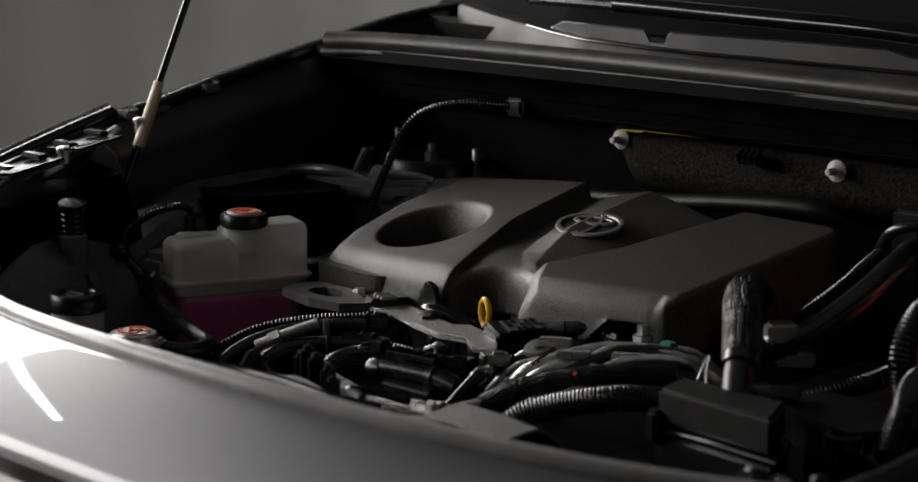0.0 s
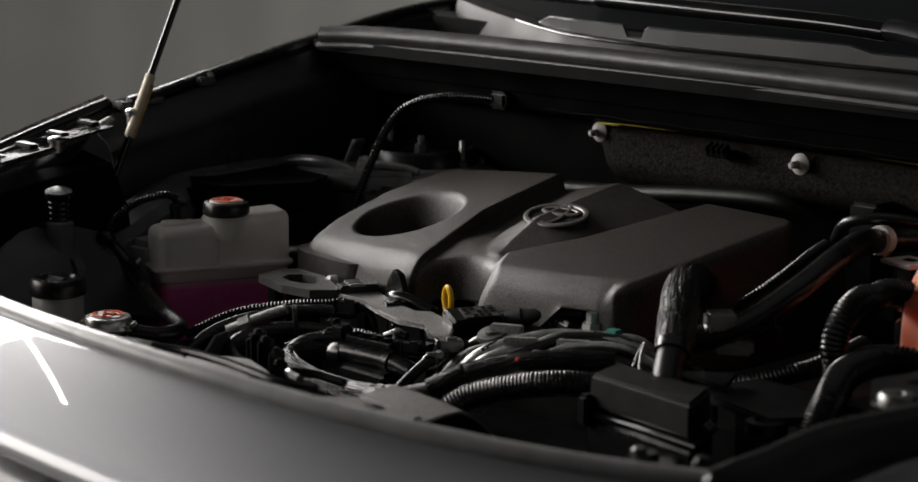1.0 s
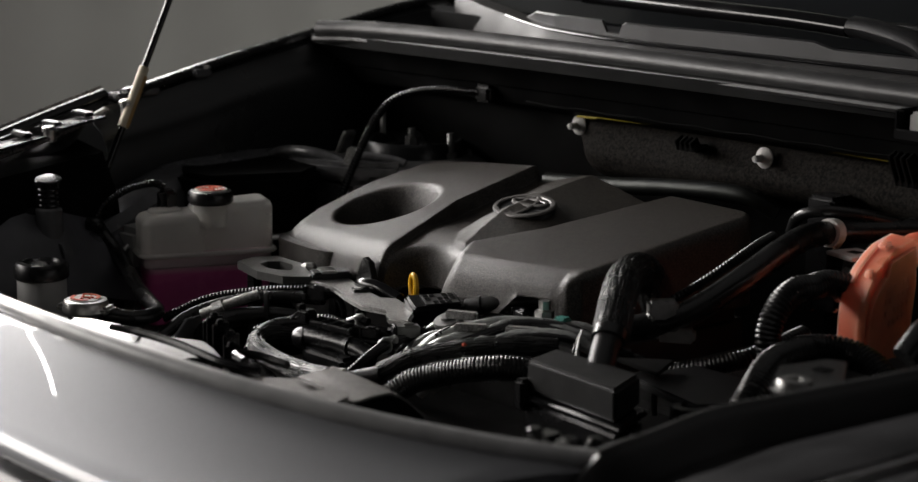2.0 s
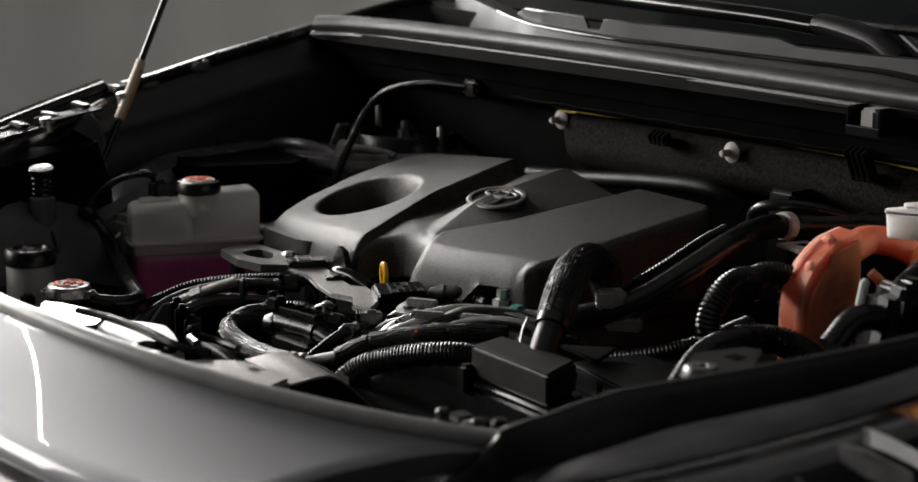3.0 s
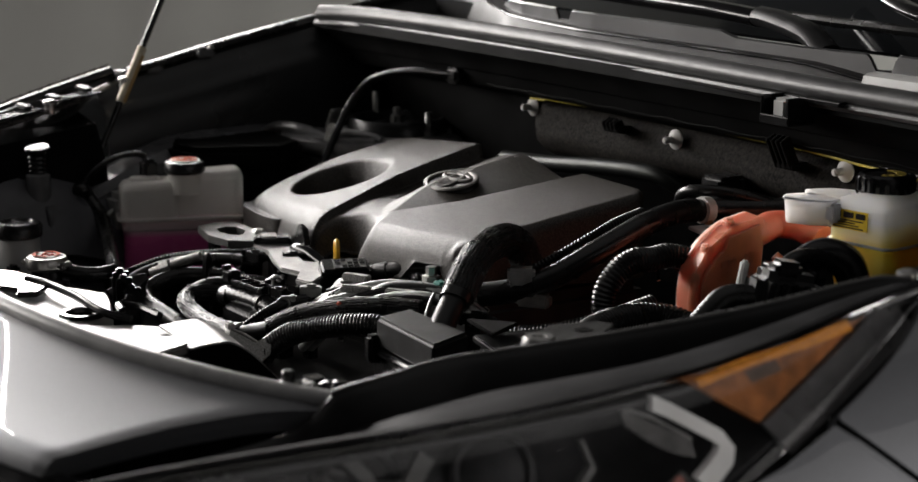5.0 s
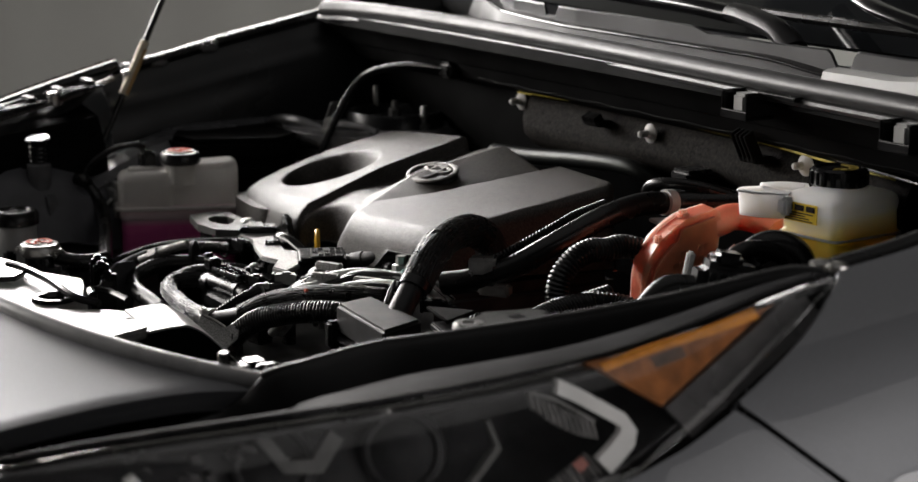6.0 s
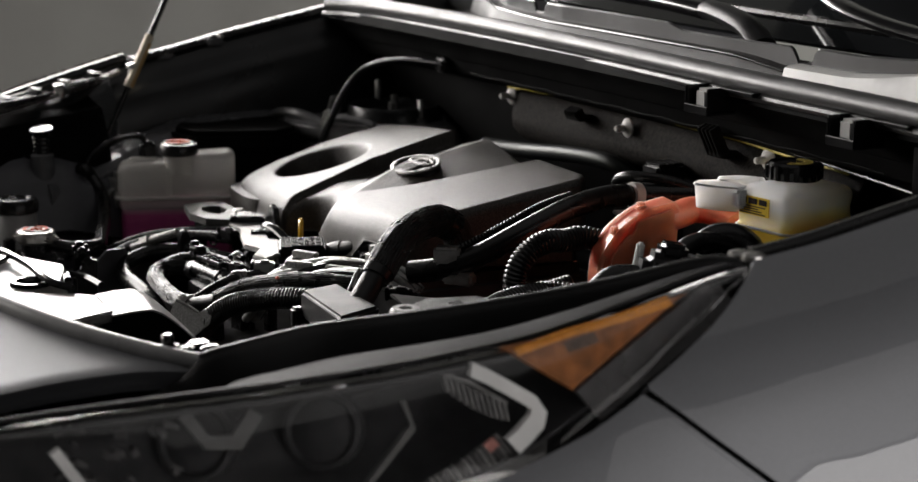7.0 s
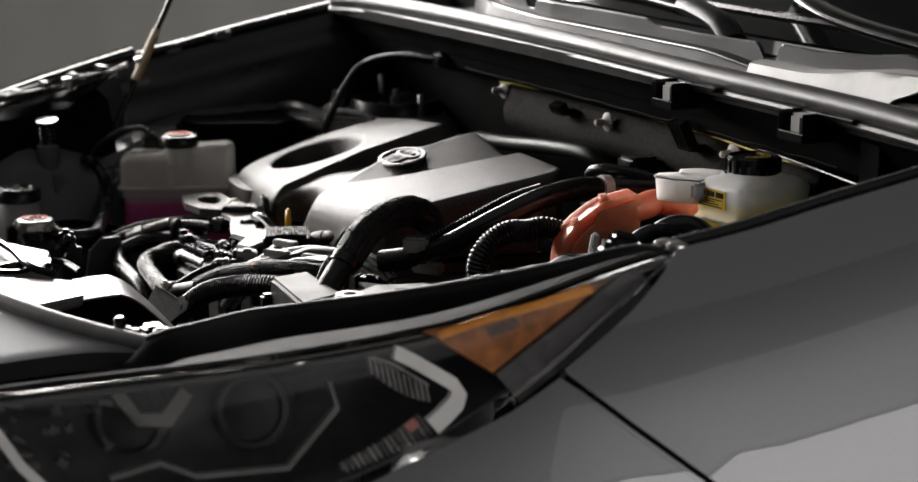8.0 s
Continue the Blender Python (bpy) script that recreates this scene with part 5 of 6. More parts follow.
# ---- wipers ----
t = thing("wiper", (0.1, 0.72, 1.13), "black wiper arm parked along the windscreen", "wiper", "wipers")
part("arm", tube([(-0.35, 0.74, 1.158), (-0.15, 0.722, 1.156), (0.0, 0.716, 1.154), (0.085, 0.715, 1.150)], 0.0155, 14, flat=0.7), M_GLOSS, t)
part("pivot_cover", tube([(0.088, 0.715, 1.152), (0.12, 0.712, 1.150), (0.18, 0.705, 1.140), (0.215, 0.70, 1.122)], 0.017, 12, flat=0.7), M_SATIN, t, "black plastic pivot cover")
part("blade", tube([(-0.55, 0.80, 1.150), (-0.2, 0.775, 1.150), (0.2, 0.77, 1.148), (0.4, 0.785, 1.146)], 0.006, 8), M_RUBBER, t)
t = thing("wiper", (0.45, 0.74, 1.13), "black wiper arm parked along the windscreen", "wiper", "wipers")
part("arm", tube([(0.06, 0.86, 1.200), (0.20, 0.79, 1.185), (0.30, 0.745, 1.172), (0.42, 0.72, 1.160), (0.62, 0.70, 1.150)], 0.015, 12, flat=0.55), M_GLOSS, t)
part("pivot_cover", tube([(0.62, 0.70, 1.150), (0.68, 0.695, 1.14), (0.72, 0.69, 1.12)], 0.018, 12, flat=0.7), M_SATIN, t)

# ---- engine under its cover ----
t = thing("engine", (-0.14, 0.42, 0.60), "dark engine block under the plastic cover", "engine")
part("block", rbox(-0.40, 0.09, 0.32, 0.56, 0.60, 0.862, 0.012), M_ENGINE, t)
part("cam_cover", rbox(-0.37, 0.06, 0.355, 0.54, 0.86, 0.893, 0.01), M_ENGINE, t)
part("timing_case", rbox(-0.41, -0.36, 0.34, 0.52, 0.60, 0.85, 0.015), M_ENGINE, t)
for i in range(7):
    part("bolt", lathe([(0.008, 0.893), (0.008, 0.9), (0.005, 0.902), (0, 0.902)], Matrix.Translation((-0.30 + i * 0.05, 0.345, -0.03)), 6), M_STEELD, t)
t = thing("gearbox", (0.12, 0.3, 0.60), "dark gearbox and lower engine parts deep in the bay", "gearbox")
part("case", rbox(-0.34, 0.30, 0.13, 0.33, 0.60, 0.775, 0.02), M_ENGINE, t)
part("case_side", rbox(0.12, 0.30, 0.30, 0.56, 0.60, 0.84, 0.02), M_ENGINE, t)
part("shroud", rbox(-0.42, 0.42, 0.02, 0.07, 0.60, 0.80, 0.01), M_BLACK, t, "black fan shroud")

# lifting eye and bracket in front of the cover
def bracket():
    t = thing("intake_bracket", (-0.25, 0.25, 0.80), "cast grey bracket with a loop end before the engine cover", "bracket")
    out = [(-0.395, 0.222), (-0.405, 0.262), (-0.392, 0.295), (-0.335, 0.292), (-0.285, 0.262), (-0.262, 0.243), (-0.285, 0.212), (-0.33, 0.203)]
    inn = [(-0.368, 0.242), (-0.375, 0.262), (-0.366, 0.278), (-0.338, 0.277), (-0.318, 0.262), (-0.312, 0.25), (-0.325, 0.238), (-0.345, 0.234)]
    out, inn = [[(-0.30 + (x + 0.30) * 0.88, 0.248 + (y - 0.248) * 0.72) for x, y in q] for q in (out, inn)]
    bm = bm_new()
    P = [[(x, y, 0.868) for x, y in out], [(x, y, 0.876) for x, y in out], [(x + 0.003 * (a - x), y + 0.003 * (b - y), 0.877) for (x, y), (a, b) in zip(out, inn)], [(x, y, 0.876) for x, y in inn], [(x, y, 0.866) for x, y in inn], [(x, y, 0.868) for x, y in out]]
    grid(bm, P, close_v=True)
    part("loop", bm, M_CAST, t, "grey cast loop", smooth=False)
    band = [(-0.295, 0.262), (-0.285, 0.292), (-0.25, 0.285), (-0.196, 0.262), (-0.15, 0.248), (-0.138, 0.262), (-0.085, 0.244), (-0.05, 0.205), (-0.075, 0.198), (-0.105, 0.222), (-0.135, 0.212), (-0.185, 0.228), (-0.222, 0.244), (-0.262, 0.243)]
    part("plate", prism(band, 0.868, 0.874, None, 0.0015), M_CASTL, t, "pale grey pressed plate")
    part("rib", rbox(-0.012, 0.012, -0.022, 0.022, 0.873, 0.882, 0.002, Matrix.Translation((-0.262, 0.268, 0)) @ Matrix.Rotation(radians(-25), 4, "Z")), M_BLACK, t)
    for i in range(3):
        part("slot", rbox(-0.003, 0.003, -0.009, 0.009, 0.881, 0.884, 0.001, Matrix.Translation((-0.271 + i * 0.009, 0.268 - i * 0.004, 0)) @ Matrix.Rotation(radians(-25), 4, "Z")), M_STEELD, t)
    part("bolt", lathe([(0.009, 0.870), (0.009, 0.877), (0.006, 0.880), (0, 0.880)], Matrix.Translation((-0.315, 0.278, 0)), 6), M_STEELD, t)
    for x, y in ((-0.38, 0.25), (-0.24, 0.26), (-0.10, 0.23)):
        part("leg", rbox(x - 0.008, x + 0.008, y - 0.006, y + 0.006, 0.60, 0.869, 0.002), M_BLACK, t)
    part("rubber_fin", prism([(-0.02, 0), (0.015, 0), (0.006, 0.026), (-0.006, 0.03), (-0.014, 0.018)], -0.004, 0.004, Matrix.Translation((-0.215, 0.285, 0.872)) @ Matrix.Rotation(radians(90), 4, "X"), 0.0015), M_RUBBER, t)


bracket()
t = thing("oil_dipstick", (-0.145, 0.29, 0.60), "yellow plastic dipstick ring", "dipstick")
part("ring", tube([(-0.145 - 0.0098 * math.cos(a), 0.290 + 0.0046 * math.cos(a), 0.880 + 0.0135 * math.sin(a)) for a in np.linspace(0, 2 * math.pi, 25)], 0.0031, 8, raw=True), M_YELLOW, t)
part("stem", tube([(-0.145, 0.290, 0.866), (-0.142, 0.30, 0.60)], 0.004, 8, 2), M_STEELD, t)
t = thing("coil_connector", (-0.04, 0.255, 0.86), "black plug with a pale printed label", "connector")
mm = Matrix.Translation((-0.078, 0.262, 0.872)) @ Matrix.Rotation(radians(68), 4, "Z") @ Matrix.Rotation(radians(12), 4, "X")
part("plug", rbox(-0.028, 0.028, -0.017, 0.017, -0.012, 0.012, 0.003, mm), M_BLACK, t)
lb = part("label", rbox(-0.013, 0.023, -0.0115, 0.0115, 0.0124, 0.0130, 0, mm), M_TRIMG, t, "pale label with dark print")
for i in range(5):
    for j in range(3):
        if (i * 3 + j * 5) % 4:
            part("print_bar", rbox(-0.011 + i * 0.0068, -0.0055 + i * 0.0068, -0.0115 + j * 0.008, -0.0055 + j * 0.008, 0.0131, 0.0135, 0, mm), M_BLACK, lb)
part("lead", tube([(-0.066, 0.290, 0.872), (-0.045, 0.300, 0.878), (-0.022, 0.312, 0.884), (0.0, 0.335, 0.886)], 0.0090, 12), M_RUBBER, t)
part("lead_sleeve", tube([(-0.060, 0.292, 0.873), (-0.045, 0.300, 0.878)], 0.0102, 12, 3), M_SATIN, t)


def hose(name, pts, r, material, label, category="hose", corr=0.0, pitch=0.006, flat=1.0, segs=14):
    pts = [(x, y, z - 0.55 * r) for x, y, z in pts]
    t = thing(name, pts[len(pts) // 2], label, category)
    part("hose", tube(pts, r, segs, 8, corr, pitch, flat=flat), material, t)
    return t


# hoses and looms at the front of the engine
t = hose("coolant_hose", [(-0.235, 0.215, 0.845), (-0.262, 0.183, 0.849), (-0.285, 0.150, 0.846), (-0.285, 0.118, 0.836), (-0.255, 0.104, 0.828), (-0.20, 0.104, 0.822), (-0.150, 0.106, 0.812), (-0.12, 0.11, 0.78)], 0.0098, M_RUBBER, "smooth black rubber coolant hose", "hose")
part("flange", lathe([(0.022, -0.002), (0.022, 0.002), (0.017, 0.003)], Matrix.Translation((-0.262, 0.183, 0.849)) @ Vector((0, 0, 1)).rotation_difference(Vector((0.6, 0.8, 0.05))).to_matrix().to_4x4(), 24), M_SATIN, t, "black mounting flange")
hose("coolant_hose", [(-0.16, 0.205, 0.848), (-0.19, 0.188, 0.850), (-0.215, 0.165, 0.848), (-0.212, 0.14, 0.842), (-0.20, 0.12, 0.83)], 0.010, M_RUBBER, "short bent black rubber hose")
t = hose("sleeved_loom", [(-0.185, 0.195, 0.835), (-0.205, 0.165, 0.842), (-0.208, 0.135, 0.843), (-0.185, 0.118, 0.839), (-0.146, 0.114, 0.834), (-0.09, 0.106, 0.836), (-0.045, 0.101, 0.841)], 0.0082, M_RUBBER, "woven sleeve over a thick wiring loom", "wiring loom")
part("sleeve", braid([(x, y, z - 0.0055) for x, y, z in ((-0.185, 0.195, 0.835), (-0.205, 0.165, 0.842), (-0.208, 0.135, 0.843), (-0.185, 0.118, 0.839), (-0.146, 0.114, 0.834), (-0.09, 0.106, 0.836), (-0.045, 0.101, 0.841))], 0.0087, 20, 0.0017, 26.0), M_BRAIDS, t, "woven grey-black sleeve")["kind"] = "stuff"
part("loom_tube", tube([(-0.05, 0.101, 0.834), (-0.022, 0.100, 0.836), (0.0, 0.112, 0.842), (0.015, 0.120, 0.847)], 0.0098, 14), M_SATIN, t)
part("loom_core", tube([(0.012, 0.120, 0.849), (0.04, 0.142, 0.866), (0.075, 0.165, 0.877), (0.115, 0.192, 0.884), (0.15, 0.22, 0.884)], 0.0082, 14), M_RUBBER, t)
part("loom_sleeve", braid([(0.012, 0.120, 0.849), (0.04, 0.142, 0.866), (0.075, 0.165, 0.877), (0.115, 0.192, 0.884), (0.15, 0.22, 0.884)], 0.0087, 20, 0.0017, 26.0), M_BRAIDS, t, "woven grey-black sleeve")["kind"] = "stuff"
part("cable_tie", tube([(-0.030, 0.100, 0.835), (-0.018, 0.102, 0.837)], 0.0125, 14, 2), M_WHITE, t, "white nylon cable tie")
part("tie_head", rbox(-0.029, -0.018, 0.088, 0.096, 0.842, 0.851, 0.002), M_WHITE, t)
hose("corrugated_conduit", [(0.055, 0.075, 0.81), (0.058, 0.088, 0.840), (0.072, 0.105, 0.860), (0.095, 0.122, 0.871), (0.130, 0.144, 0.880), (0.158, 0.170, 0.880), (0.180, 0.195, 0.865)], 0.0122, M_RUBBER, "corrugated black conduit beside the fuse box", "conduit", 0.0010, 0.0034)
hose("thin_conduit", [(-0.16, 0.215, 0.850), (-0.185, 0.21, 0.853), (-0.206, 0.196, 0.852), (-0.222, 0.170, 0.848), (-0.225, 0.14, 0.842)], 0.0055, M_GLOSS, "thin corrugated black conduit", "conduit", 0.0012, 0.004)
hose("thin_conduit", [(-0.015, 0.105, 0.848), (-0.020, 0.13, 0.858), (-0.030, 0.158, 0.863), (-0.042, 0.19, 0.862), (-0.05, 0.215, 0.862), (-0.045, 0.24, 0.866)], 0.0055, M_GLOSS, "thin corrugated black conduit", "conduit", 0.0012, 0.004)
hose("thin_conduit", [(-0.36, 0.115, 0.835), (-0.345, 0.165, 0.853), (-0.31, 0.205, 0.862), (-0.27, 0.235, 0.868), (-0.245, 0.25, 0.87)], 0.0055, M_GLOSS, "thin corrugated black conduit in front of the coolant tank", "conduit", 0.0012, 0.004)
hose("thin_hose", [(-0.335, 0.09, 0.82), (-0.335, 0.135, 0.842), (-0.31, 0.18, 0.856), (-0.27, 0.215, 0.862), (-0.23, 0.235, 0.864)], 0.007, M_RUBBER, "thin black rubber hose")
hose("thin_hose", [(-0.15, 0.275, 0.872), (-0.18, 0.272, 0.880), (-0.205, 0.27, 0.880), (-0.225, 0.28, 0.872)], 0.0075, M_GLOSS, "thin black conduit under the dipstick")


def injector():
    t = thing("fuel_rail_connector", (-0.11, 0.155, 0.80), "black plastic connector with a ribbed top", "connector")
    part("barrel", tube([(-0.163, 0.160, 0.842), (-0.150, 0.162, 0.845), (-0.095, 0.168, 0.845), (-0.066, 0.170, 0.840)], 0.0100, 18), M_BLACK, t)
    part("barrel_end", lathe([(0.0108, -0.008), (0.0120, 0.0), (0.0108, 0.008), (0.006, 0.011), (0, 0.011)], Matrix.Translation((-0.163, 0.160, 0.842)) @ Vector((0, 0, 1)).rotation_difference(Vector((-0.97, -0.05, -0.1))).to_matrix().to_4x4(), 20), M_BLACK, t)
    part("barrel_ring", tube([(-0.100, 0.1675, 0.845), (-0.092, 0.168, 0.845)], 0.0116, 18, 2), M_BLACK, t)
    m = Matrix.Translation((-0.122, 0.170, 0.861)) @ Matrix.Rotation(radians(6), 4, "Z")
    bm = rbox(-0.030, 0.030, 0.0075, 0.0105, -0.003, 0.003, 0.001, m)
    rbox(-0.030, 0.030, -0.0105, -0.0075, -0.003, 0.003, 0.001, m, bm)
    part("rack", bm, M_BLACK, t)
    for i in range(5):
        part("rung", rbox(-0.030 + i * 0.0142, -0.0272 + i * 0.0142, -0.0095, 0.0095, -0.003, 0.004, 0.001, m), M_BLACK, t)
    part("tab", rbox(-0.052, -0.036, -0.008, 0.008, -0.004, 0.010, 0.002, m), M_BLACK, t)
    part("tab_hook", rbox(-0.056, -0.050, -0.005, 0.005, 0.006, 0.014, 0.001, m), M_BLACK, t)
    part("foot", rbox(-0.15, -0.08, 0.145, 0.165, 0.60, 0.838, 0.004), M_BLACK, t)


injector()


def numbered_plate():
    t = thing("steel_bracket", (0.07, 0.07, 0.80), "bare steel bracket plate stamped with a number", "bracket")
    m = Matrix(((0.406, -0.795, 0.45, 0.07), (0.914, 0.353, -0.2, 0.075), (0, 0.493, 0.87, 0.845), (0, 0, 0, 1)))
    part("plate", prism([(-0.0312, 0.0042), (-0.0244, 0.0289), (0.0012, 0.0082), (0.017, 0.021), (0.0131, -0.0083), (-0.0034, -0.0282)], -0.001, 0.001, m, 0.0006), M_CASTL, t)
    part("fold", tube([m @ Vector(p) for p in ((-0.0235, 0.0285, 0.001), (-0.011, 0.0185, 0.0022), (0.0008, 0.0085, 0.001))], 0.0016, 8, 4), M_STEELD, t, "bright folded edge")
    cu = bpy.data.curves.new("stamp", "FONT")
    cu.body, cu.size, cu.extrude = "1", 0.012, 0.0003
    tmp = bpy.data.objects.new("stamp_tmp", cu)
    scene.collection.objects.link(tmp)
    me = bpy.data.meshes.new_from_object(tmp.evaluated_get(bpy.context.evaluated_depsgraph_get()))
    bpy.data.objects.remove(tmp)
    bpy.data.curves.remove(cu)
    bm = bm_new()
    bm.from_mesh(me)
    bpy.data.meshes.remove(me)
    bm.transform(m @ Matrix.Translation((0.0045, -0.010, 0.0013)))
    part("stamped_number", bm, M_BLACK, t, "", smooth=False)
    part("foot", rbox(0.055, 0.068, 0.065, 0.08, 0.60, 0.835, 0.002), M_BLACK, t)


numbered_plate()
t = thing("radiator_side_plate", (-0.29, 0.10, 0.60), "dark steel plate with round holes beside the radiator", "bracket")
m = Matrix.Translation((-0.285, 0.095, 0.82)) @ Matrix.Rotation(radians(-60), 4, "Z") @ Matrix.Rotation(radians(75), 4, "X")
part("plate", prism([(-0.035, -0.06), (0.03, -0.06), (0.032, 0.02), (0.015, 0.034), (-0.02, 0.03), (-0.035, 0.01)], -0.0015, 0.0015, m, 0.0008), M_EGREY, t)
for x, y in ((-0.015, 0.015), (0.012, 0.012), (0.015, -0.012)):
    part("hole_rim", lathe([(0.0035, 0.002), (0.0055, 0.0025), (0.006, 0.0015)], m @ Matrix.Translation((x, y, 0)), 14), M_BLACK, t)
part("foot", rbox(-0.31, -0.27, 0.08, 0.11, 0.60, 0.78, 0.004), M_BLACK, t)
t = thing("brass_fitting", (-0.29, 0.155, 0.845), "pale metal pipe fitting beside the hose", "fitting")
part("fitting", tube([(-0.315, 0.135, 0.842), (-0.288, 0.158, 0.857), (-0.27, 0.178, 0.866)], 0.0055, 10), M_CASTL, t)
part("nut", lathe([(0.009, -0.006), (0.009, 0.006)], Matrix.Translation((-0.30, 0.148, 0.85)) @ Vector((0, 0, 1)).rotation_difference(Vector((0.6, 0.5, 0.35))).to_matrix().to_4x4(), 6), M_CASTL, t)

def small_plug(x, y, z, turn, size, material, label):
    t = thing("wire_connector", (x, y, z), label, "connector", "small connectors")
    m = Matrix.Translation((x, y, z)) @ Matrix.Rotation(radians(turn), 4, "Z")
    a = size
    part("shell", rbox(-a, a, -0.55 * a, 0.55 * a, -0.5 * a, 0.5 * a, 0.12 * a, m), material, t)
    part("lock_tab", rbox(-0.35 * a, 0.55 * a, -0.22 * a, 0.22 * a, 0.5 * a, 0.68 * a, 0.05 * a, m), material, t)
    part("collar", rbox(-1.25 * a, -0.95 * a, -0.65 * a, 0.65 * a, -0.6 * a, 0.6 * a, 0.08 * a, m), M_GLOSS, t)
    part("lead", tube([m @ Vector((a, 0, 0)), m @ Vector((1.8 * a, 0.2 * a, -0.2 * a)), m @ Vector((2.6 * a, 0.1 * a, -1.4 * a)), m @ Vector((2.8 * a, 0, -4.5 * a))], 0.28 * a, 8, 5), M_RUBBER, t)


small_plug(-0.235, 0.232, 0.866, 20, 0.012, M_BLACK, "black wire connector before the coolant tank")
small_plug(-0.150, 0.222, 0.862, -30, 0.010, M_GLOSS, "black wire connector between the hoses")
small_plug(-0.045, 0.200, 0.866, 60, 0.012, M_DULL, "dull metal clamp at the end of the wires")
small_plug(-0.075, 0.178, 0.862, 25, 0.009, M_BLACK, "small black wire connector on a conduit")
small_plug(-0.185, 0.255, 0.872, 65, 0.010, M_GLOSS, "black wire connector beside the cast bracket")
small_plug(0.015, 0.300, 0.878, -20, 0.011, M_BLACK, "black wire connector under the engine cover")
small_plug(0.195, 0.255, 0.880, 40, 0.012, M_BLACK, "black wire connector beside the fuse box")
small_plug(0.300, 0.420, 0.925, 15, 0.012, M_GLOSS, "black wire connector by the orange cover")


def sensor_block():
    """Flat black box between the hoses, with a pipe tee and two ears."""
    t = thing("pressure_sensor", (-0.125, 0.202, 0.80), "flat black sensor box with a small pipe tee on top", "sensor")
    m = Matrix.Translation((-0.122, 0.204, 0.846)) @ Matrix.Rotation(radians(12), 4, "Z")
    part("box", rbox(-0.036, 0.036, -0.014, 0.014, -0.012, 0.010, 0.003, m), M_GLOSS, t)
    part("box_rim", rbox(-0.038, 0.038, -0.016, 0.016, -0.002, 0.001, 0.001, m), M_SATIN, t)
    part("tee", tube([m @ Vector(p) for p in ((-0.012, -0.008, 0.014), (0.0, -0.008, 0.0185), (0.014, -0.008, 0.0175))], 0.0042, 10, 4), M_GLOSS, t)
    part("tee_stem", lathe([(0.0045, 0.006), (0.0045, 0.018), (0.006, 0.019), (0.006, 0.022), (0.003, 0.024), (0, 0.024)], m @ Matrix.Translation((0.002, -0.008, 0)), 12), M_DULL, t, "dull metal pipe stub")
    for x in (-0.041, 0.041):
        part("ear", rbox(x - 0.005, x + 0.005, -0.007, 0.007, -0.003, 0.002, 0.001, m), M_SATIN, t)
        part("ear_bolt", lathe([(0.004, 0.002), (0.004, 0.005), (0.002, 0.006), (0, 0.006)], m @ Matrix.Translation((x, 0, 0)), 6), M_STEELD, t)
    part("foot", rbox(-0.012, 0.012, -0.010, 0.010, -0.22, -0.010, 0.002, m), M_BLACK, t)


sensor_block()


def conduit_clip(x, y, z, turn, material, label):
    t = thing("conduit_clip", (x, y, z), label, "clip", "conduit clips")
    m = Matrix.Translation((x, y, z)) @ Matrix.Rotation(radians(turn), 4, "Z")
    part("band", tube([m @ Vector((0.0068 * math.cos(a), 0, 0.0068 * math.sin(a))) for a in np.linspace(0, 2 * math.pi, 17)], 0.0016, 6, raw=True), material, t)
    part("tongue", rbox(-0.003, 0.012, -0.003, 0.003, 0.006, 0.009, 0.001, m), material, t)
    part("latch", rbox(0.008, 0.013, -0.0045, 0.0045, 0.003, 0.010, 0.001, m), material, t)


conduit_clip(-0.029, 0.158, 0.860, 70, M_DULL, "bright metal clip on a thin conduit")
conduit_clip(-0.012, 0.204, 0.858, 35, M_CASTL, "pale clamp where the wires begin")
conduit_clip(-0.255, 0.219, 0.856, 20, M_SATIN, "black clip on a conduit before the tank")
conduit_clip(-0.200, 0.178, 0.850, 50, M_SATIN, "black clip on a thin conduit")

# silver wires that fan out in front of the cover
t = thing("silver_wire_bundle", (0.06, 0.23, 0.84), "fan of silver-grey wrapped wires with clips", "wire bundle")
rnd = random.Random(5)
jit = lambda q: Vector((rnd.uniform(-q, q), rnd.uniform(-q, q), rnd.uniform(-q, q) * 0.6))
for i in range(15):
    k = (i + rnd.uniform(-0.6, 0.6)) / 14
    a = Vector((-0.04 + 0.13 * k, 0.225 - 0.075 * k, 0.866)) + jit(0.010)
    b = Vector((0.045 + 0.05 * k, 0.272 - 0.055 * k, 0.884)) + jit(0.008)
    c = Vector((0.105 + 0.03 * k, 0.295 - 0.05 * k, 0.884)) + jit(0.006)
    d = Vector((0.13 + 0.03 * k, 0.315 - 0.04 * k, 0.865))
    part("wire", tube([a - Vector((0.03, 0.01, 0.03)), a, a.lerp(b, rnd.uniform(0.35, 0.65)) + jit(0.007), b, c, d], rnd.choice((0.0028, 0.0035, 0.005, 0.0062)), 10, 6), (M_SILVERW, M_RUBBER, M_SILVERW, M_SATIN)[i % 4], t)
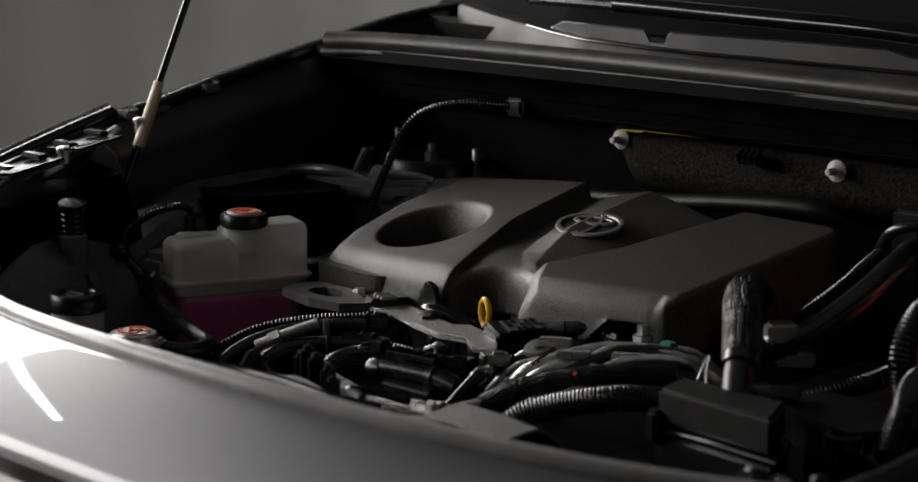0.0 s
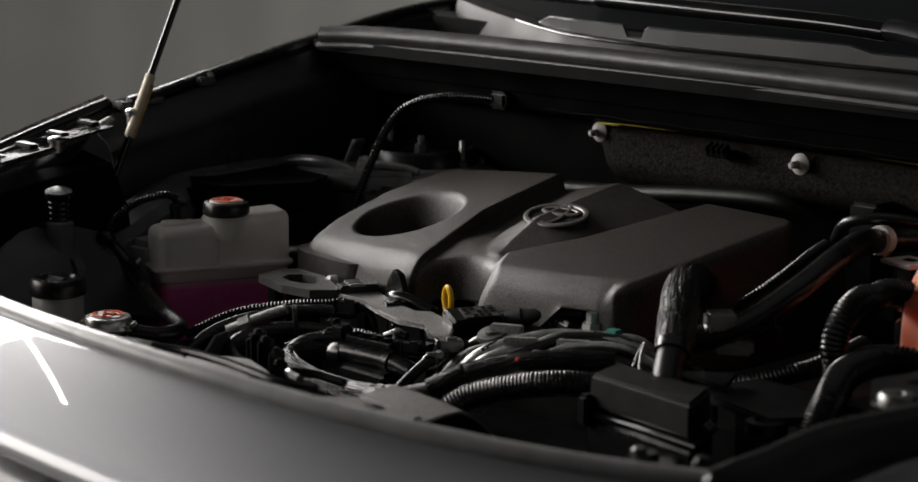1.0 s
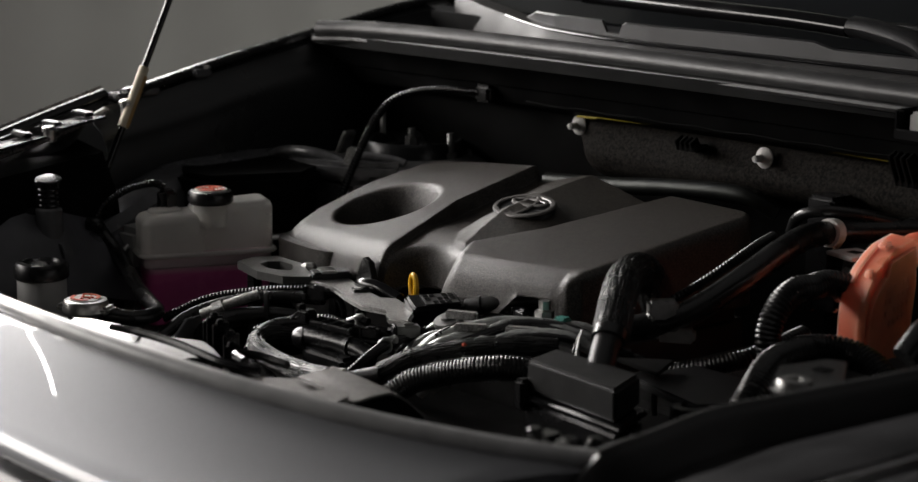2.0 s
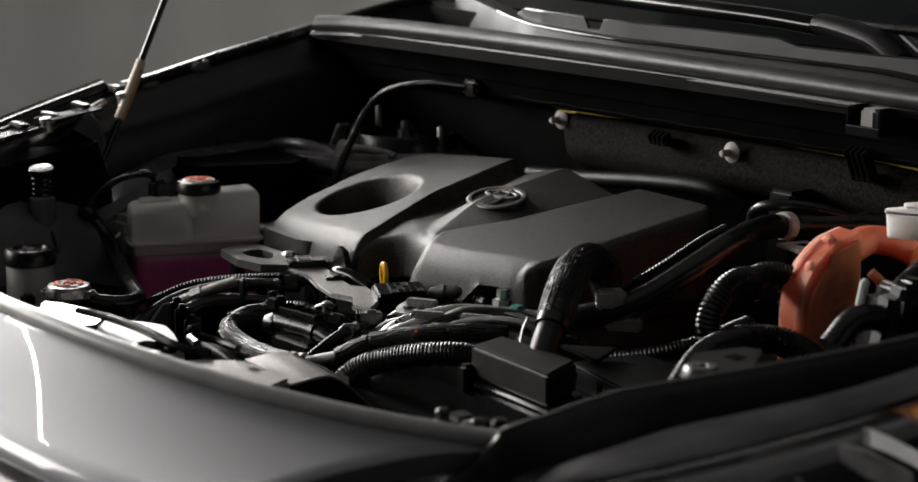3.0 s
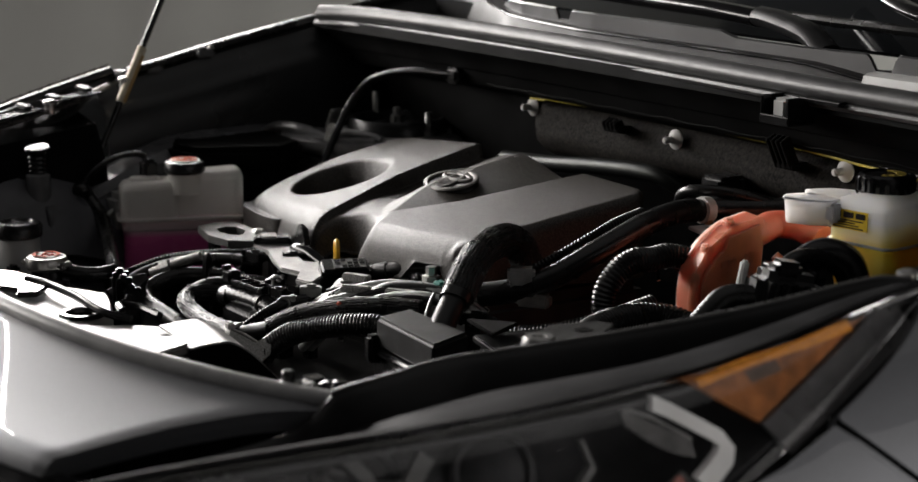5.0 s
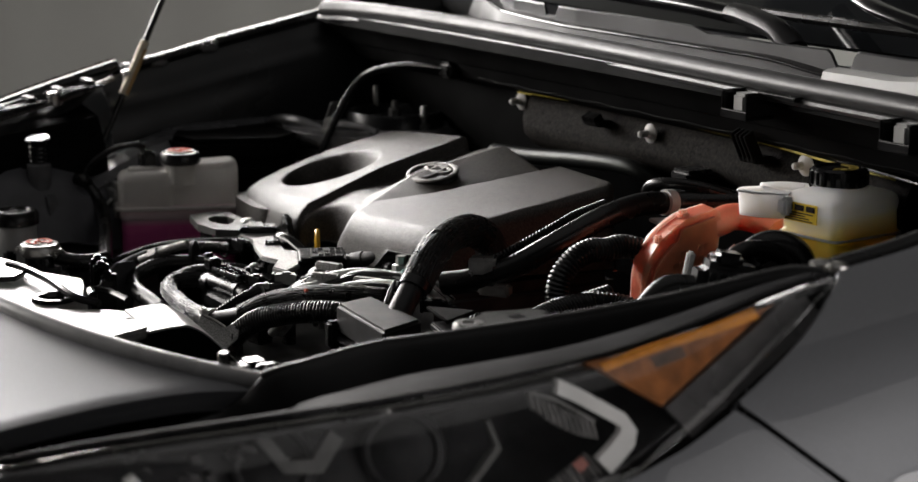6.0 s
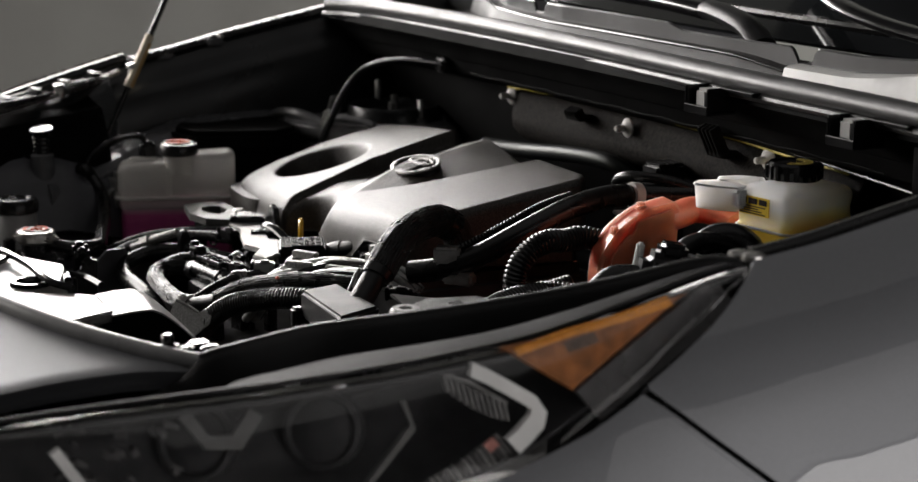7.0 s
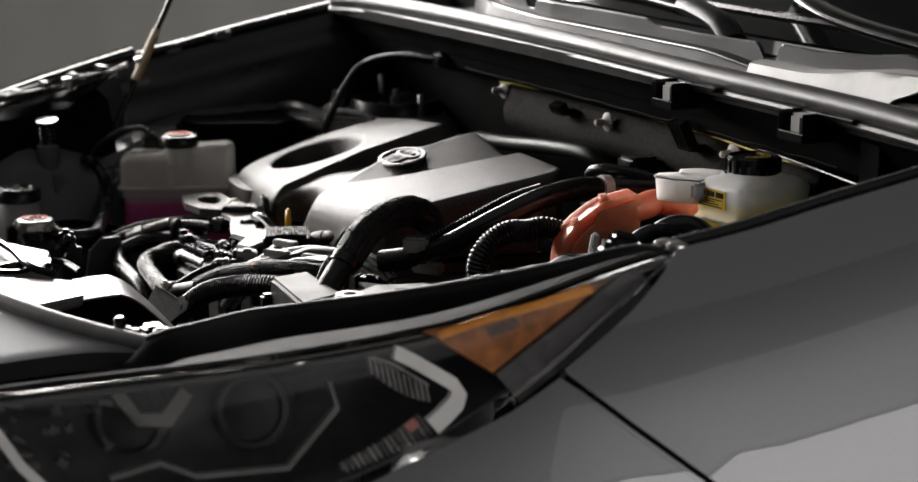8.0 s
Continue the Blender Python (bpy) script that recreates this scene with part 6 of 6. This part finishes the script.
for x, y, a in ((0.0, 0.232, 30), (0.045, 0.205, 40), (0.085, 0.235, 35), (0.10, 0.185, 30)):
    m = Matrix.Translation((x, y, 0.886)) @ Matrix.Rotation(radians(a), 4, "Z")
    part("wire_clip", rbox(-0.016, 0.016, -0.005, 0.005, -0.004, 0.004, 0.0015, m), M_CASTL, t, "pale metal clip")
part("wire_eye", lathe([(0.0, -0.003), (0.0145, -0.003), (0.0155, 0), (0.0145, 0.003), (0.007, 0.0035), (0.006, 0.006), (0, 0.006)], Matrix.Translation((-0.02, 0.232, 0.876)) @ Matrix.Rotation(radians(20), 4, "X"), 24), M_CAST, t, "grey round cap")
part("teal_plug", rbox(0.09, 0.105, 0.27, 0.282, 0.885, 0.896, 0.002), M_TEAL, t, "small teal plug")
part("bolt", lathe([(0.010, 0.885), (0.010, 0.892), (0.006, 0.893), (0.006, 0.902), (0, 0.902)], Matrix.Translation((0.055, 0.292, 0)), 6), M_STEELD, t)
part("red_tag", rbox(0.082, 0.086, 0.160, 0.165, 0.882, 0.8855, 0.001), M_RED, t)

# ---- fuse box ----
def fuse_box():
    t = thing("fuse_box", (0.23, 0.165, 0.60), "black fuse box with a sloping lid", "fuse box")
    quad = [(0.190, 0.142), (0.314, 0.130), (0.290, 0.186), (0.178, 0.190)]
    part("lid", prism(quad, 0.866, 0.8955, None, 0.0035, seg=3, top=0.985), M_LID, t, "black ribbed lid")
    grow = lambda f, q=quad: [(0.243 + (x - 0.243) * f, 0.162 + (y - 0.162) * f) for x, y in q]
    part("rim", prism(grow(1.13), 0.858, 0.8645, None, 0.002), M_GLOSS, t, "glossy lip under the lid")
    part("box", prism(grow(1.05), 0.60, 0.8575, None, 0.004), M_BLACK, t)
    part("lid_latch", rbox(0.184, 0.197, 0.132, 0.146, 0.850, 0.878, 0.003), M_BLACK, t)


fuse_box()
t = thing("braided_loom", (0.2, 0.25, 0.60), "thick braided loom that arches beside the engine cover", "wiring loom")
part("conduit_elbow", tube([(0.245, 0.176, 0.86), (0.238, 0.187, 0.885), (0.227, 0.204, 0.902), (0.222, 0.216, 0.913)], 0.0128, 16), M_SATIN, t)
part("collar", tube([(0.224, 0.211, 0.908), (0.2205, 0.2175, 0.9145)], 0.0160, 16, 2), M_BLACK, t)
LOOM = [(0.2205, 0.2175, 0.9125), (0.211, 0.231, 0.924), (0.197, 0.250, 0.936), (0.179, 0.274, 0.944), (0.162, 0.300, 0.946), (0.149, 0.327, 0.944), (0.144, 0.347, 0.931), (0.148, 0.357, 0.90)]
part("core", tube(LOOM, 0.0158, 18), M_RUBBER, t)
part("braid", braid(LOOM, 0.0163, 30, 0.0022, 14.0), M_BRAIDS, t, "woven black braid with worn highlights")["kind"] = "stuff"
part("braid_tie", tube([(0.1475, 0.330, 0.9425), (0.144, 0.343, 0.935)], 0.0178, 20, 2), M_BLACK, t)
t = thing("lead_wire", (0.2, 0.19, 0.9), "twisted bare lead beside the fuse box", "wire")
part("lead", tube([(0.185, 0.205, 0.89), (0.188, 0.21, 0.905), (0.195, 0.207, 0.912), (0.198, 0.20, 0.905), (0.205, 0.19, 0.893), (0.215, 0.178, 0.885)], 0.0013, 8), M_DULL, t)

# ---- cables to the inverter ----
t = hose("high_voltage_cable", [(0.16, 0.285, 0.900), (0.180, 0.300, 0.905), (0.200, 0.318, 0.912), (0.215, 0.345, 0.926), (0.228, 0.385, 0.948), (0.228, 0.44, 0.968), (0.215, 0.495, 0.974), (0.210, 0.540, 0.971), (0.235, 0.578, 0.972), (0.28, 0.61, 0.975), (0.35, 0.63, 0.97)], 0.0125, M_RUBBER, "thick black cable running back to the bulkhead", "cable")
part("white_clip", tube([(0.2115, 0.530, 0.9655), (0.211, 0.541, 0.9645)], 0.0145, 14, 2), M_WHITE, t, "white nylon clip")
part("clip_tail", rbox(0.215, 0.222, 0.53, 0.54, 0.95, 0.962, 0.002), M_COPPER, t)
part("metal_clip", rbox(-0.014, 0.014, -0.009, 0.009, -0.004, 0.016, 0.003, Matrix.Translation((0.196, 0.310, 0.910)) @ Matrix.Rotation(radians(55), 4, "Z")), M_STEEL, t, "pale metal cable clip")
part("metal_clip", rbox(-0.018, 0.018, -0.008, 0.008, -0.004, 0.010, 0.003, Matrix.Translation((0.206, 0.319, 0.890)) @ Matrix.Rotation(radians(35), 4, "Z")), M_STEEL, t, "pale metal cable clip")
hose("thin_conduit", [(0.180, 0.315, 0.916), (0.196, 0.345, 0.932), (0.208, 0.385, 0.953), (0.208, 0.42, 0.966), (0.20, 0.46, 0.972)], 0.0045, M_RUBBER, "thin corrugated conduit beside the thick cable", "conduit", 0.0012, 0.004)
hose("corrugated_conduit", [(0.318, 0.330, 0.86), (0.312, 0.328, 0.900), (0.310, 0.327, 0.916), (0.310, 0.333, 0.934), (0.310, 0.347, 0.948), (0.310, 0.366, 0.955), (0.310, 0.386, 0.954), (0.312, 0.406, 0.956), (0.325, 0.43, 0.95)], 0.0125, M_RUBBER, "corrugated black conduit in a loop", "conduit", 0.0014, 0.0042)
hose("corrugated_conduit", [(0.37, 0.215, 0.865), (0.362, 0.25, 0.893), (0.342, 0.300, 0.905), (0.340, 0.352, 0.908), (0.362, 0.378, 0.904), (0.395, 0.38, 0.892), (0.42, 0.37, 0.87)], 0.0145, M_RUBBER, "corrugated black conduit in front of the connector", "conduit", 0.0015, 0.0042)
hose("corrugated_conduit", [(0.21, 0.29, 0.868), (0.240, 0.312, 0.873), (0.268, 0.345, 0.883), (0.282, 0.375, 0.893), (0.285, 0.41, 0.90)], 0.0095, M_RUBBER, "corrugated black conduit under the cable", "conduit", 0.0013, 0.004)
hose("thin_hose", [(0.14, 0.56, 0.955), (0.160, 0.545, 0.975), (0.185, 0.545, 0.985), (0.22, 0.565, 0.985), (0.26, 0.60, 0.975)], 0.006, M_RUBBER, "thin black hose behind the cable")
t = thing("cable_tray", (0.27, 0.26, 0.60), "black plastic tray under the conduits", "tray")
part("tray", prism([(0.235, 0.225), (0.34, 0.20), (0.36, 0.235), (0.31, 0.30), (0.25, 0.30)], 0.868, 0.876, None, 0.002), M_SATIN, t)
part("boss", lathe([(0.016, 0.864), (0.016, 0.874), (0.009, 0.875), (0.009, 0.870), (0, 0.870)], Matrix.Translation((0.335, 0.20, 0)), 20), M_BLACK, t)
part("post", rbox(0.27, 0.31, 0.24, 0.27, 0.60, 0.868, 0.004), M_BLACK, t)
part("tab", prism([(0.21, 0.235), (0.275, 0.222), (0.25, 0.27)], 0.882, 0.886, None, 0.001), M_WALLB, t)
t = thing("bracket_plate", (0.27, 0.5, 0.60), "grey steel plate with a square hole by the connector", "bracket")
part("plate", prism([(0.245, 0.485), (0.285, 0.475), (0.295, 0.51), (0.255, 0.52)], 0.955, 0.959, None, 0.001), M_EPLATE, t)
part("hole", rbox(0.264, 0.276, 0.493, 0.504, 0.9592, 0.9598, 0), M_BLACK, t)
part("post", rbox(0.26, 0.28, 0.49, 0.505, 0.60, 0.955, 0.003), M_BLACK, t)

# ---- orange connector ----
def power_connector():
    t = thing("power_connector", (0.33, 0.45, 0.60), "orange plastic high voltage connector cover", "connector")
    a, n = Vector((-0.215, 0.977, 0)), Vector((0.977, 0.215, 0))
    # local x runs along the cover, y up, z out of its broad side
    m = Matrix(((a.x, 0, n.x, 0.3590), (a.y, 0, n.y, 0.399), (0, 1, 0, -0.006), (0, 0, 0, 1))) @ Matrix(((0.88, 0, -0.45, 0), (0, 1, 0, 0), (0, 0, 1, 0), (0, 0, 0, 1)))
    prof = round_poly([(0.0, 0.84), (-0.001, 0.925), (0.004, 0.947), (0.024, 0.966), (0.052, 0.978), (0.072, 0.984), (0.124, 0.988), (0.131, 0.980), (0.128, 0.945), (0.118, 0.90), (0.112, 0.84)], 0.012, 5)
    part("cover", prism(prof, -0.031, -0.002, m, 0.0055, seg=4), M_ORANGE, t)
    # raised lid on the broad side, set back from the front edge, with its stepped rim
    lid = round_poly([(0.010, 0.84), (0.0095, 0.905), (0.013, 0.930), (0.020, 0.944), (0.036, 0.9555), (0.046, 0.961), (0.052, 0.961), (0.060, 0.9745), (0.120, 0.981), (0.122, 0.945), (0.112, 0.90), (0.107, 0.84)], 0.004, 4)
    part("lid", prism(lid, -0.006, 0.0028, m, 0.0022, seg=3), M_ORANGE, t)
    bulge = [(0.001, 0.86), (0.001, 0.905), (0.002, 0.925), (0.008, 0.944)]
    part("front_bead", tube([m @ Vector((x, z, -0.004)) for x, z in bulge], 0.0042, 10, 5), M_ORANGE, t)
    top = [(0.012, 0.957), (0.026, 0.9675), (0.050, 0.9775), (0.066, 0.983)]
    part("top_rib", tube([m @ Vector((x, z + 0.0005, -0.022)) for x, z in top], 0.0022, 8, 5), M_ORANGE, t)
    part("lug", rbox(0.064, 0.080, 0.981, 0.990, -0.020, -0.006, 0.003, m), M_ORANGE, t)
    part("lug", rbox(0.020, 0.032, 0.962, 0.971, -0.012, -0.003, 0.002, m), M_ORANGE, t)
    for i in range(6):
        for j in range(4):
            x, z = 0.046 + i * 0.0105, 0.915 + j * 0.0105 + 0.0008 * i
            if (i * 7 + j * 3) % 5:
                part("embossed_bar", rbox(x, x + 0.0075, z, z + 0.0055, 0.0026, 0.0034, 0.0003, m), M_ORANGE, t)
    part("cable_neck", tube([m @ Vector((0.112, 0.966, -0.016)), m @ Vector((0.140, 0.969, -0.016)), m @ Vector((0.165, 0.972, -0.015)), m @ Vector((0.190, 0.970, 0.004)), m @ Vector((0.205, 0.962, 0.035))], 0.0175, 18, flat=0.8), M_ORANGE, t, "orange rubber cable sleeve")
    part("base", rbox(0.345, 0.372, 0.41, 0.47, 0.60, 0.842, 0.004), M_BLACK, t)
    part("clip", tube([m @ Vector((0.150, 0.945, 0.0)), m @ Vector((0.160, 0.936, 0.008)), m @ Vector((0.158, 0.928, 0.016))], 0.005, 8), M_ORANGE, t)


power_connector()

# ---- black plugs and cables beside it ----
t = thing("inverter", (0.42, 0.42, 0.60), "dark inverter housing deep in the bay", "inverter")
part("housing", rbox(0.35, 0.54, 0.24, 0.52, 0.60, 0.855, 0.015), M_ENGINE, t)
part("housing_lid", rbox(0.36, 0.53, 0.25, 0.51, 0.855, 0.885, 0.008), M_ENGINE, t)
t = thing("plug_block", (0.43, 0.42, 0.88), "cluster of black plugs on the inverter", "connector")
m = Matrix.Translation((0.462, 0.425, 0.886)) @ Matrix.Rotation(radians(-20), 4, "Z") @ Matrix.Rotation(radians(-10), 4, "X")
part("plug", rbox(-0.030, 0.012, -0.045, 0.035, 0.0, 0.070, 0.010, m, seg=3), M_BLACK, t)
part("plug", rbox(0.016, 0.052, -0.060, 0.005, 0.0, 0.078, 0.010, m, seg=3), M_SATIN, t)
part("plug", rbox(0.018, 0.055, 0.012, 0.055, 0.0, 0.072, 0.010, m, seg=3), M_BLACK, t)
for i in range(5):
    part("plug_rib", rbox(0.0535, 0.0565, -0.052 + i * 0.011, -0.046 + i * 0.011, 0.02, 0.070, 0.001, m), M_GLOSS, t)
for i in range(3):
    part("plug_rib", rbox(-0.026, 0.008, -0.030 + i * 0.02, -0.024 + i * 0.02, 0.066, 0.076, 0.002, m), M_GLOSS, t)
part("plug_cap", rbox(0.022, 0.046, -0.045, -0.018, 0.074, 0.088, 0.004, m), M_GLOSS, t)
part("lock", rbox(-0.024, -0.016, -0.052, -0.044, 0.040, 0.074, 0.002, m), M_TANKG, t, "pale grey plug lock")
part("plug_boot", tube([m @ Vector((0.034, -0.06, 0.05)), m @ Vector((0.036, -0.085, 0.045)), m @ Vector((0.04, -0.105, 0.02))], 0.012, 12), M_RUBBER, t)
hose("black_cable", [(0.438, 0.405, 0.90), (0.44, 0.42, 0.940), (0.44, 0.443, 0.963), (0.44, 0.468, 0.969), (0.445, 0.496, 0.962), (0.45, 0.511, 0.945), (0.455, 0.52, 0.91)], 0.009, M_RUBBER, "bent black cable before the brake reservoir", "cable")
hose("black_cable", [(0.425, 0.462, 0.945), (0.43, 0.478, 0.966), (0.435, 0.498, 0.972), (0.445, 0.516, 0.964), (0.45, 0.524, 0.94), (0.452, 0.526, 0.90)], 0.015, M_BLACK, "thick black boot before the brake reservoir", "cable")
t = thing("wing_loom", (0.6, 0.45, 0.95), "black wiring along the inner wing", "wiring loom")
part("loom", tube([(0.53, 0.30, 0.90), (0.57, 0.38, 0.935), (0.61, 0.45, 0.955), (0.65, 0.53, 0.985), (0.69, 0.6, 1.0)], 0.012, 12), M_RUBBER, t)
part("loom", tube([(0.515, 0.585, 0.955), (0.54, 0.61, 0.985), (0.575, 0.635, 1.002), (0.63, 0.655, 1.01)], 0.006, 12, corr=0.0012, pitch=0.004), M_GLOSS, t)
for x, y, z in ((0.585, 0.40, 0.955), (0.63, 0.48, 0.978)):
    part("loom_clip", rbox(x - 0.012, x + 0.012, y - 0.01, y + 0.01, z - 0.012, z + 0.004, 0.003), M_BLACK, t)
part("foot", rbox(0.60, 0.69, 0.40, 0.55, 0.60, 0.97, 0.01), M_EPAINT, t)

# ---- brake fluid reservoir ----
def brake_reservoir():
    t = thing("brake_fluid_reservoir", (0.42, 0.595, 0.60), "milky brake fluid reservoir with a black cap and yellow label", "brake reservoir")
    m = Matrix.Translation((0.4215, 0.5935, 0)) @ Matrix.Rotation(radians(7), 4, "Z")
    L, W = 0.0395, 0.0500
    # one moulded tank: foot, waist line, shoulder and sloping top
    levels = [(0.915, 0.012), (0.918, 0.006), (0.935, 0.004), (0.962, 0.0022), (0.9645, 0.0), (0.9675, 0.0), (0.970, 0.0016), (0.985, 0.0012), (0.999, 0.0014), (1.0035, 0.003), (1.0065, 0.0065), (1.0085, 0.0115), (1.0105, 0.020), (1.012, 0.028)]
    P = []
    for z, i in levels:
        row = []
        l, w, c = L - i, W - i, max(0.011 - 0.3 * i, 0.003)
        for qx, qy, a0 in ((1, -1, -90), (1, 1, 0), (-1, 1, 90), (-1, -1, 180)):
            for a in np.linspace(a0, a0 + 90, 7):
                row.append(m @ Vector((qx * (l - c) + c * math.cos(radians(a)), qy * (w - c) + c * math.sin(radians(a)), z)))
        P.append(row)
    bm = bm_new()
    V = grid(bm, P, close_v=True)
    bm.faces.new(V[0])
    bm.faces.new(V[-1])
    part("tank", bm, M_BRTANK, t, "milky tank with yellow fluid showing through below")
    part("seam", rounded_box(L + 0.0016, W + 0.0016, 0.9645, 0.9672, 0.0115, 0.001, m), M_TANKB, t)
    c = m @ Matrix.Translation((-0.010, 0.006, 0))
    part("neck", lathe([(0.027, 1.0), (0.026, 1.012)], c, 32), M_TANKB, t)
    prof = [(0.0265, 1.010), (0.0278, 1.012), (0.0278, 1.027), (0.0255, 1.0295), (0.0235, 1.0295), (0.0225, 1.028), (0, 1.028)]
    cap = part("cap", lathe(prof, c, 48), M_GLOSS, t, "black ribbed screw cap")
    for i in range(18):
        a = 2 * math.pi * i / 18
        part("cap_rib", rbox(0.0265, 0.0298, -0.0028, 0.0028, 1.012, 1.0275, 0.0012, c @ Matrix.Rotation(a, 4, "Z")), M_GLOSS, cap)
    part("cap_print", sheet([[c @ Vector((r * math.cos(a), r * math.sin(a), 1.0288)) for r in (0.010, 0.019)] for a in np.linspace(-1.2, 2.2, 18)], 0.0006), M_YDULL, cap, "yellow printed mark")
    for i in range(5):
        a = -0.9 + 0.62 * i
        part("print_bar", rbox(0.0115, 0.0175, -0.0022, 0.0022, 1.0290, 1.0294, 0, c @ Matrix.Rotation(a, 4, "Z")), M_BLACK, cap)
    y0 = -W + 0.0008
    lb = part("label", rbox(-0.0335, 0.0130, y0 - 0.0012, y0 - 0.0002, 0.9795, 0.9985, 0, m), M_YELLOWL, t, "yellow warning label with black print")
    for i, (x0, x1) in enumerate(((-0.031, -0.019), (-0.016, -0.004), (-0.001, 0.010))):
        part("print_panel", rbox(x0, x1, y0 - 0.0018, y0 - 0.0013, 0.9910, 0.9968, 0, m), M_BLACK, lb)
    for i in range(4):
        part("print_bar", rbox(-0.031, 0.008 - 0.005 * ((i * 5) % 3), y0 - 0.0018, y0 - 0.0013, 0.9880 - i * 0.0024, 0.9891 - i * 0.0024, 0, m), M_BLACK, lb)
    # filling spout: a flared trough beside the tank on a short bridge
    cup = round_poly([(0.354, 0.522), (0.362, 0.511), (0.383, 0.520), (0.400, 0.536), (0.396, 0.549), (0.360, 0.544)], 0.003, 3)
    part("spout_cup", prism(cup, 0.980, 1.0055, None, 0.002, seg=3, top=1.10), M_TANKB, t, "milky filling spout")
    part("spout_rim", tube([(0.377 + (x - 0.377) * 1.10, 0.530 + (y - 0.530) * 1.10, 1.0050) for x, y in cup + cup[:1]], 0.0014, 6, raw=True), M_TANKB, t)
    part("spout_bridge", rbox(0.388, 0.408, 0.532, 0.552, 0.984, 1.0025, 0.003, seg=3), M_TANKB, t)
    part("spout_pipe", tube([(0.352, 0.548, 1.001), (0.372, 0.560, 1.004), (0.395, 0.570, 1.005)], 0.0075, 12), M_TANKB, t)
    part("foot", rbox(-0.02, 0.02, -0.02, 0.02, 0.60, 0.918, 0.004, m), M_BLACK, t)


brake_reservoir()

# small fixings along the front edge
t = thing("headlight_bolt", (0.455, -0.05, 0.90), "black bolt and clip at the headlight corner", "bolt", "edge bolts")
part("washer", lathe([(0.013, 0.905), (0.013, 0.909), (0.008, 0.910), (0.008, 0.917), (0.005, 0.919), (0, 0.919)], Matrix.Translation((0.454, -0.058, 0.005)), 16), M_GLOSS, t)
part("clip", rbox(0.419, 0.439, -0.068, -0.048, 0.89, 0.922, 0.003), M_GLOSS, t)
part("plate", prism([(0.33, -0.095), (0.46, -0.105), (0.50, -0.08), (0.485, -0.03), (0.36, -0.03)], 0.893, 0.899, None, 0.002), M_WALLB, t)
part("post", rbox(0.40, 0.44, -0.04, -0.015, 0.60, 0.893, 0.003), M_BLACK, t)
t = thing("trim_bracket", (0.52, 0.12, 0.60), "dark steel bracket with a square hole and a washer", "bracket", "edge bolts")
part("plate", prism([(0.479, 0.139), (0.515, 0.085), (0.55, 0.075), (0.56, 0.105), (0.537, 0.145), (0.505, 0.190), (0.490, 0.184)], 0.947, 0.950, None, 0.001), M_SATIN, t)
part("hole", rbox(0.503, 0.515, 0.148, 0.160, 0.9503, 0.9508, 0), M_WALLB, t)
part("washer", lathe([(0.005, 0.9555), (0.006, 0.959), (0.012, 0.959), (0.014, 0.956), (0.014, 0.950), (0.0, 0.950)], Matrix.Translation((0.534, 0.091, 0)), 24), M_DULL, t, "flat steel washer")
part("post", rbox(0.51, 0.54, 0.10, 0.13, 0.60, 0.947, 0.004), M_WALLB, t)
t = thing("trim_bolt", (0.464, -0.089, 0.90), "black bolt at the end of the headlight trim", "bolt", "edge bolts")
part("bolt", lathe([(0.007, 0.905), (0.007, 0.926), (0.010, 0.927), (0.010, 0.930), (0.0055, 0.931), (0.0055, 0.938), (0.0035, 0.940), (0.0, 0.940)], Matrix.Translation((0.458, -0.097, 0)), 14), M_GLOSS, t)
part("nut", lathe([(0.006, 0.905), (0.006, 0.930), (0.004, 0.932), (0.0, 0.932)], Matrix.Translation((0.474, -0.087, 0)), 6), M_DULL, t)
t = thing("trim_bolt", (0.497, -0.06, 0.90), "domed black clip beside the headlight trim", "clip", "edge bolts")
part("clip", lathe([(0.007, 0.905), (0.007, 0.930), (0.005, 0.934), (0.0, 0.935)], Matrix.Translation((0.489, -0.068, 0)), 16), M_GLOSS, t)
for x, y, z in ((0.745, 0.285, 1.026), (0.765, 0.285, 1.028)):
    t = thing("edge_bolt", (x, y, z - 0.02), "small steel bolt on the headlight trim", "bolt", "edge bolts")
    part("bolt", lathe([(0.007, z - 0.02), (0.007, z), (0.009, z), (0.009, z + 0.004), (0.005, z + 0.006), (0, z + 0.006)], Matrix.Translation((x, y, 0)), 12), M_STEEL, t)
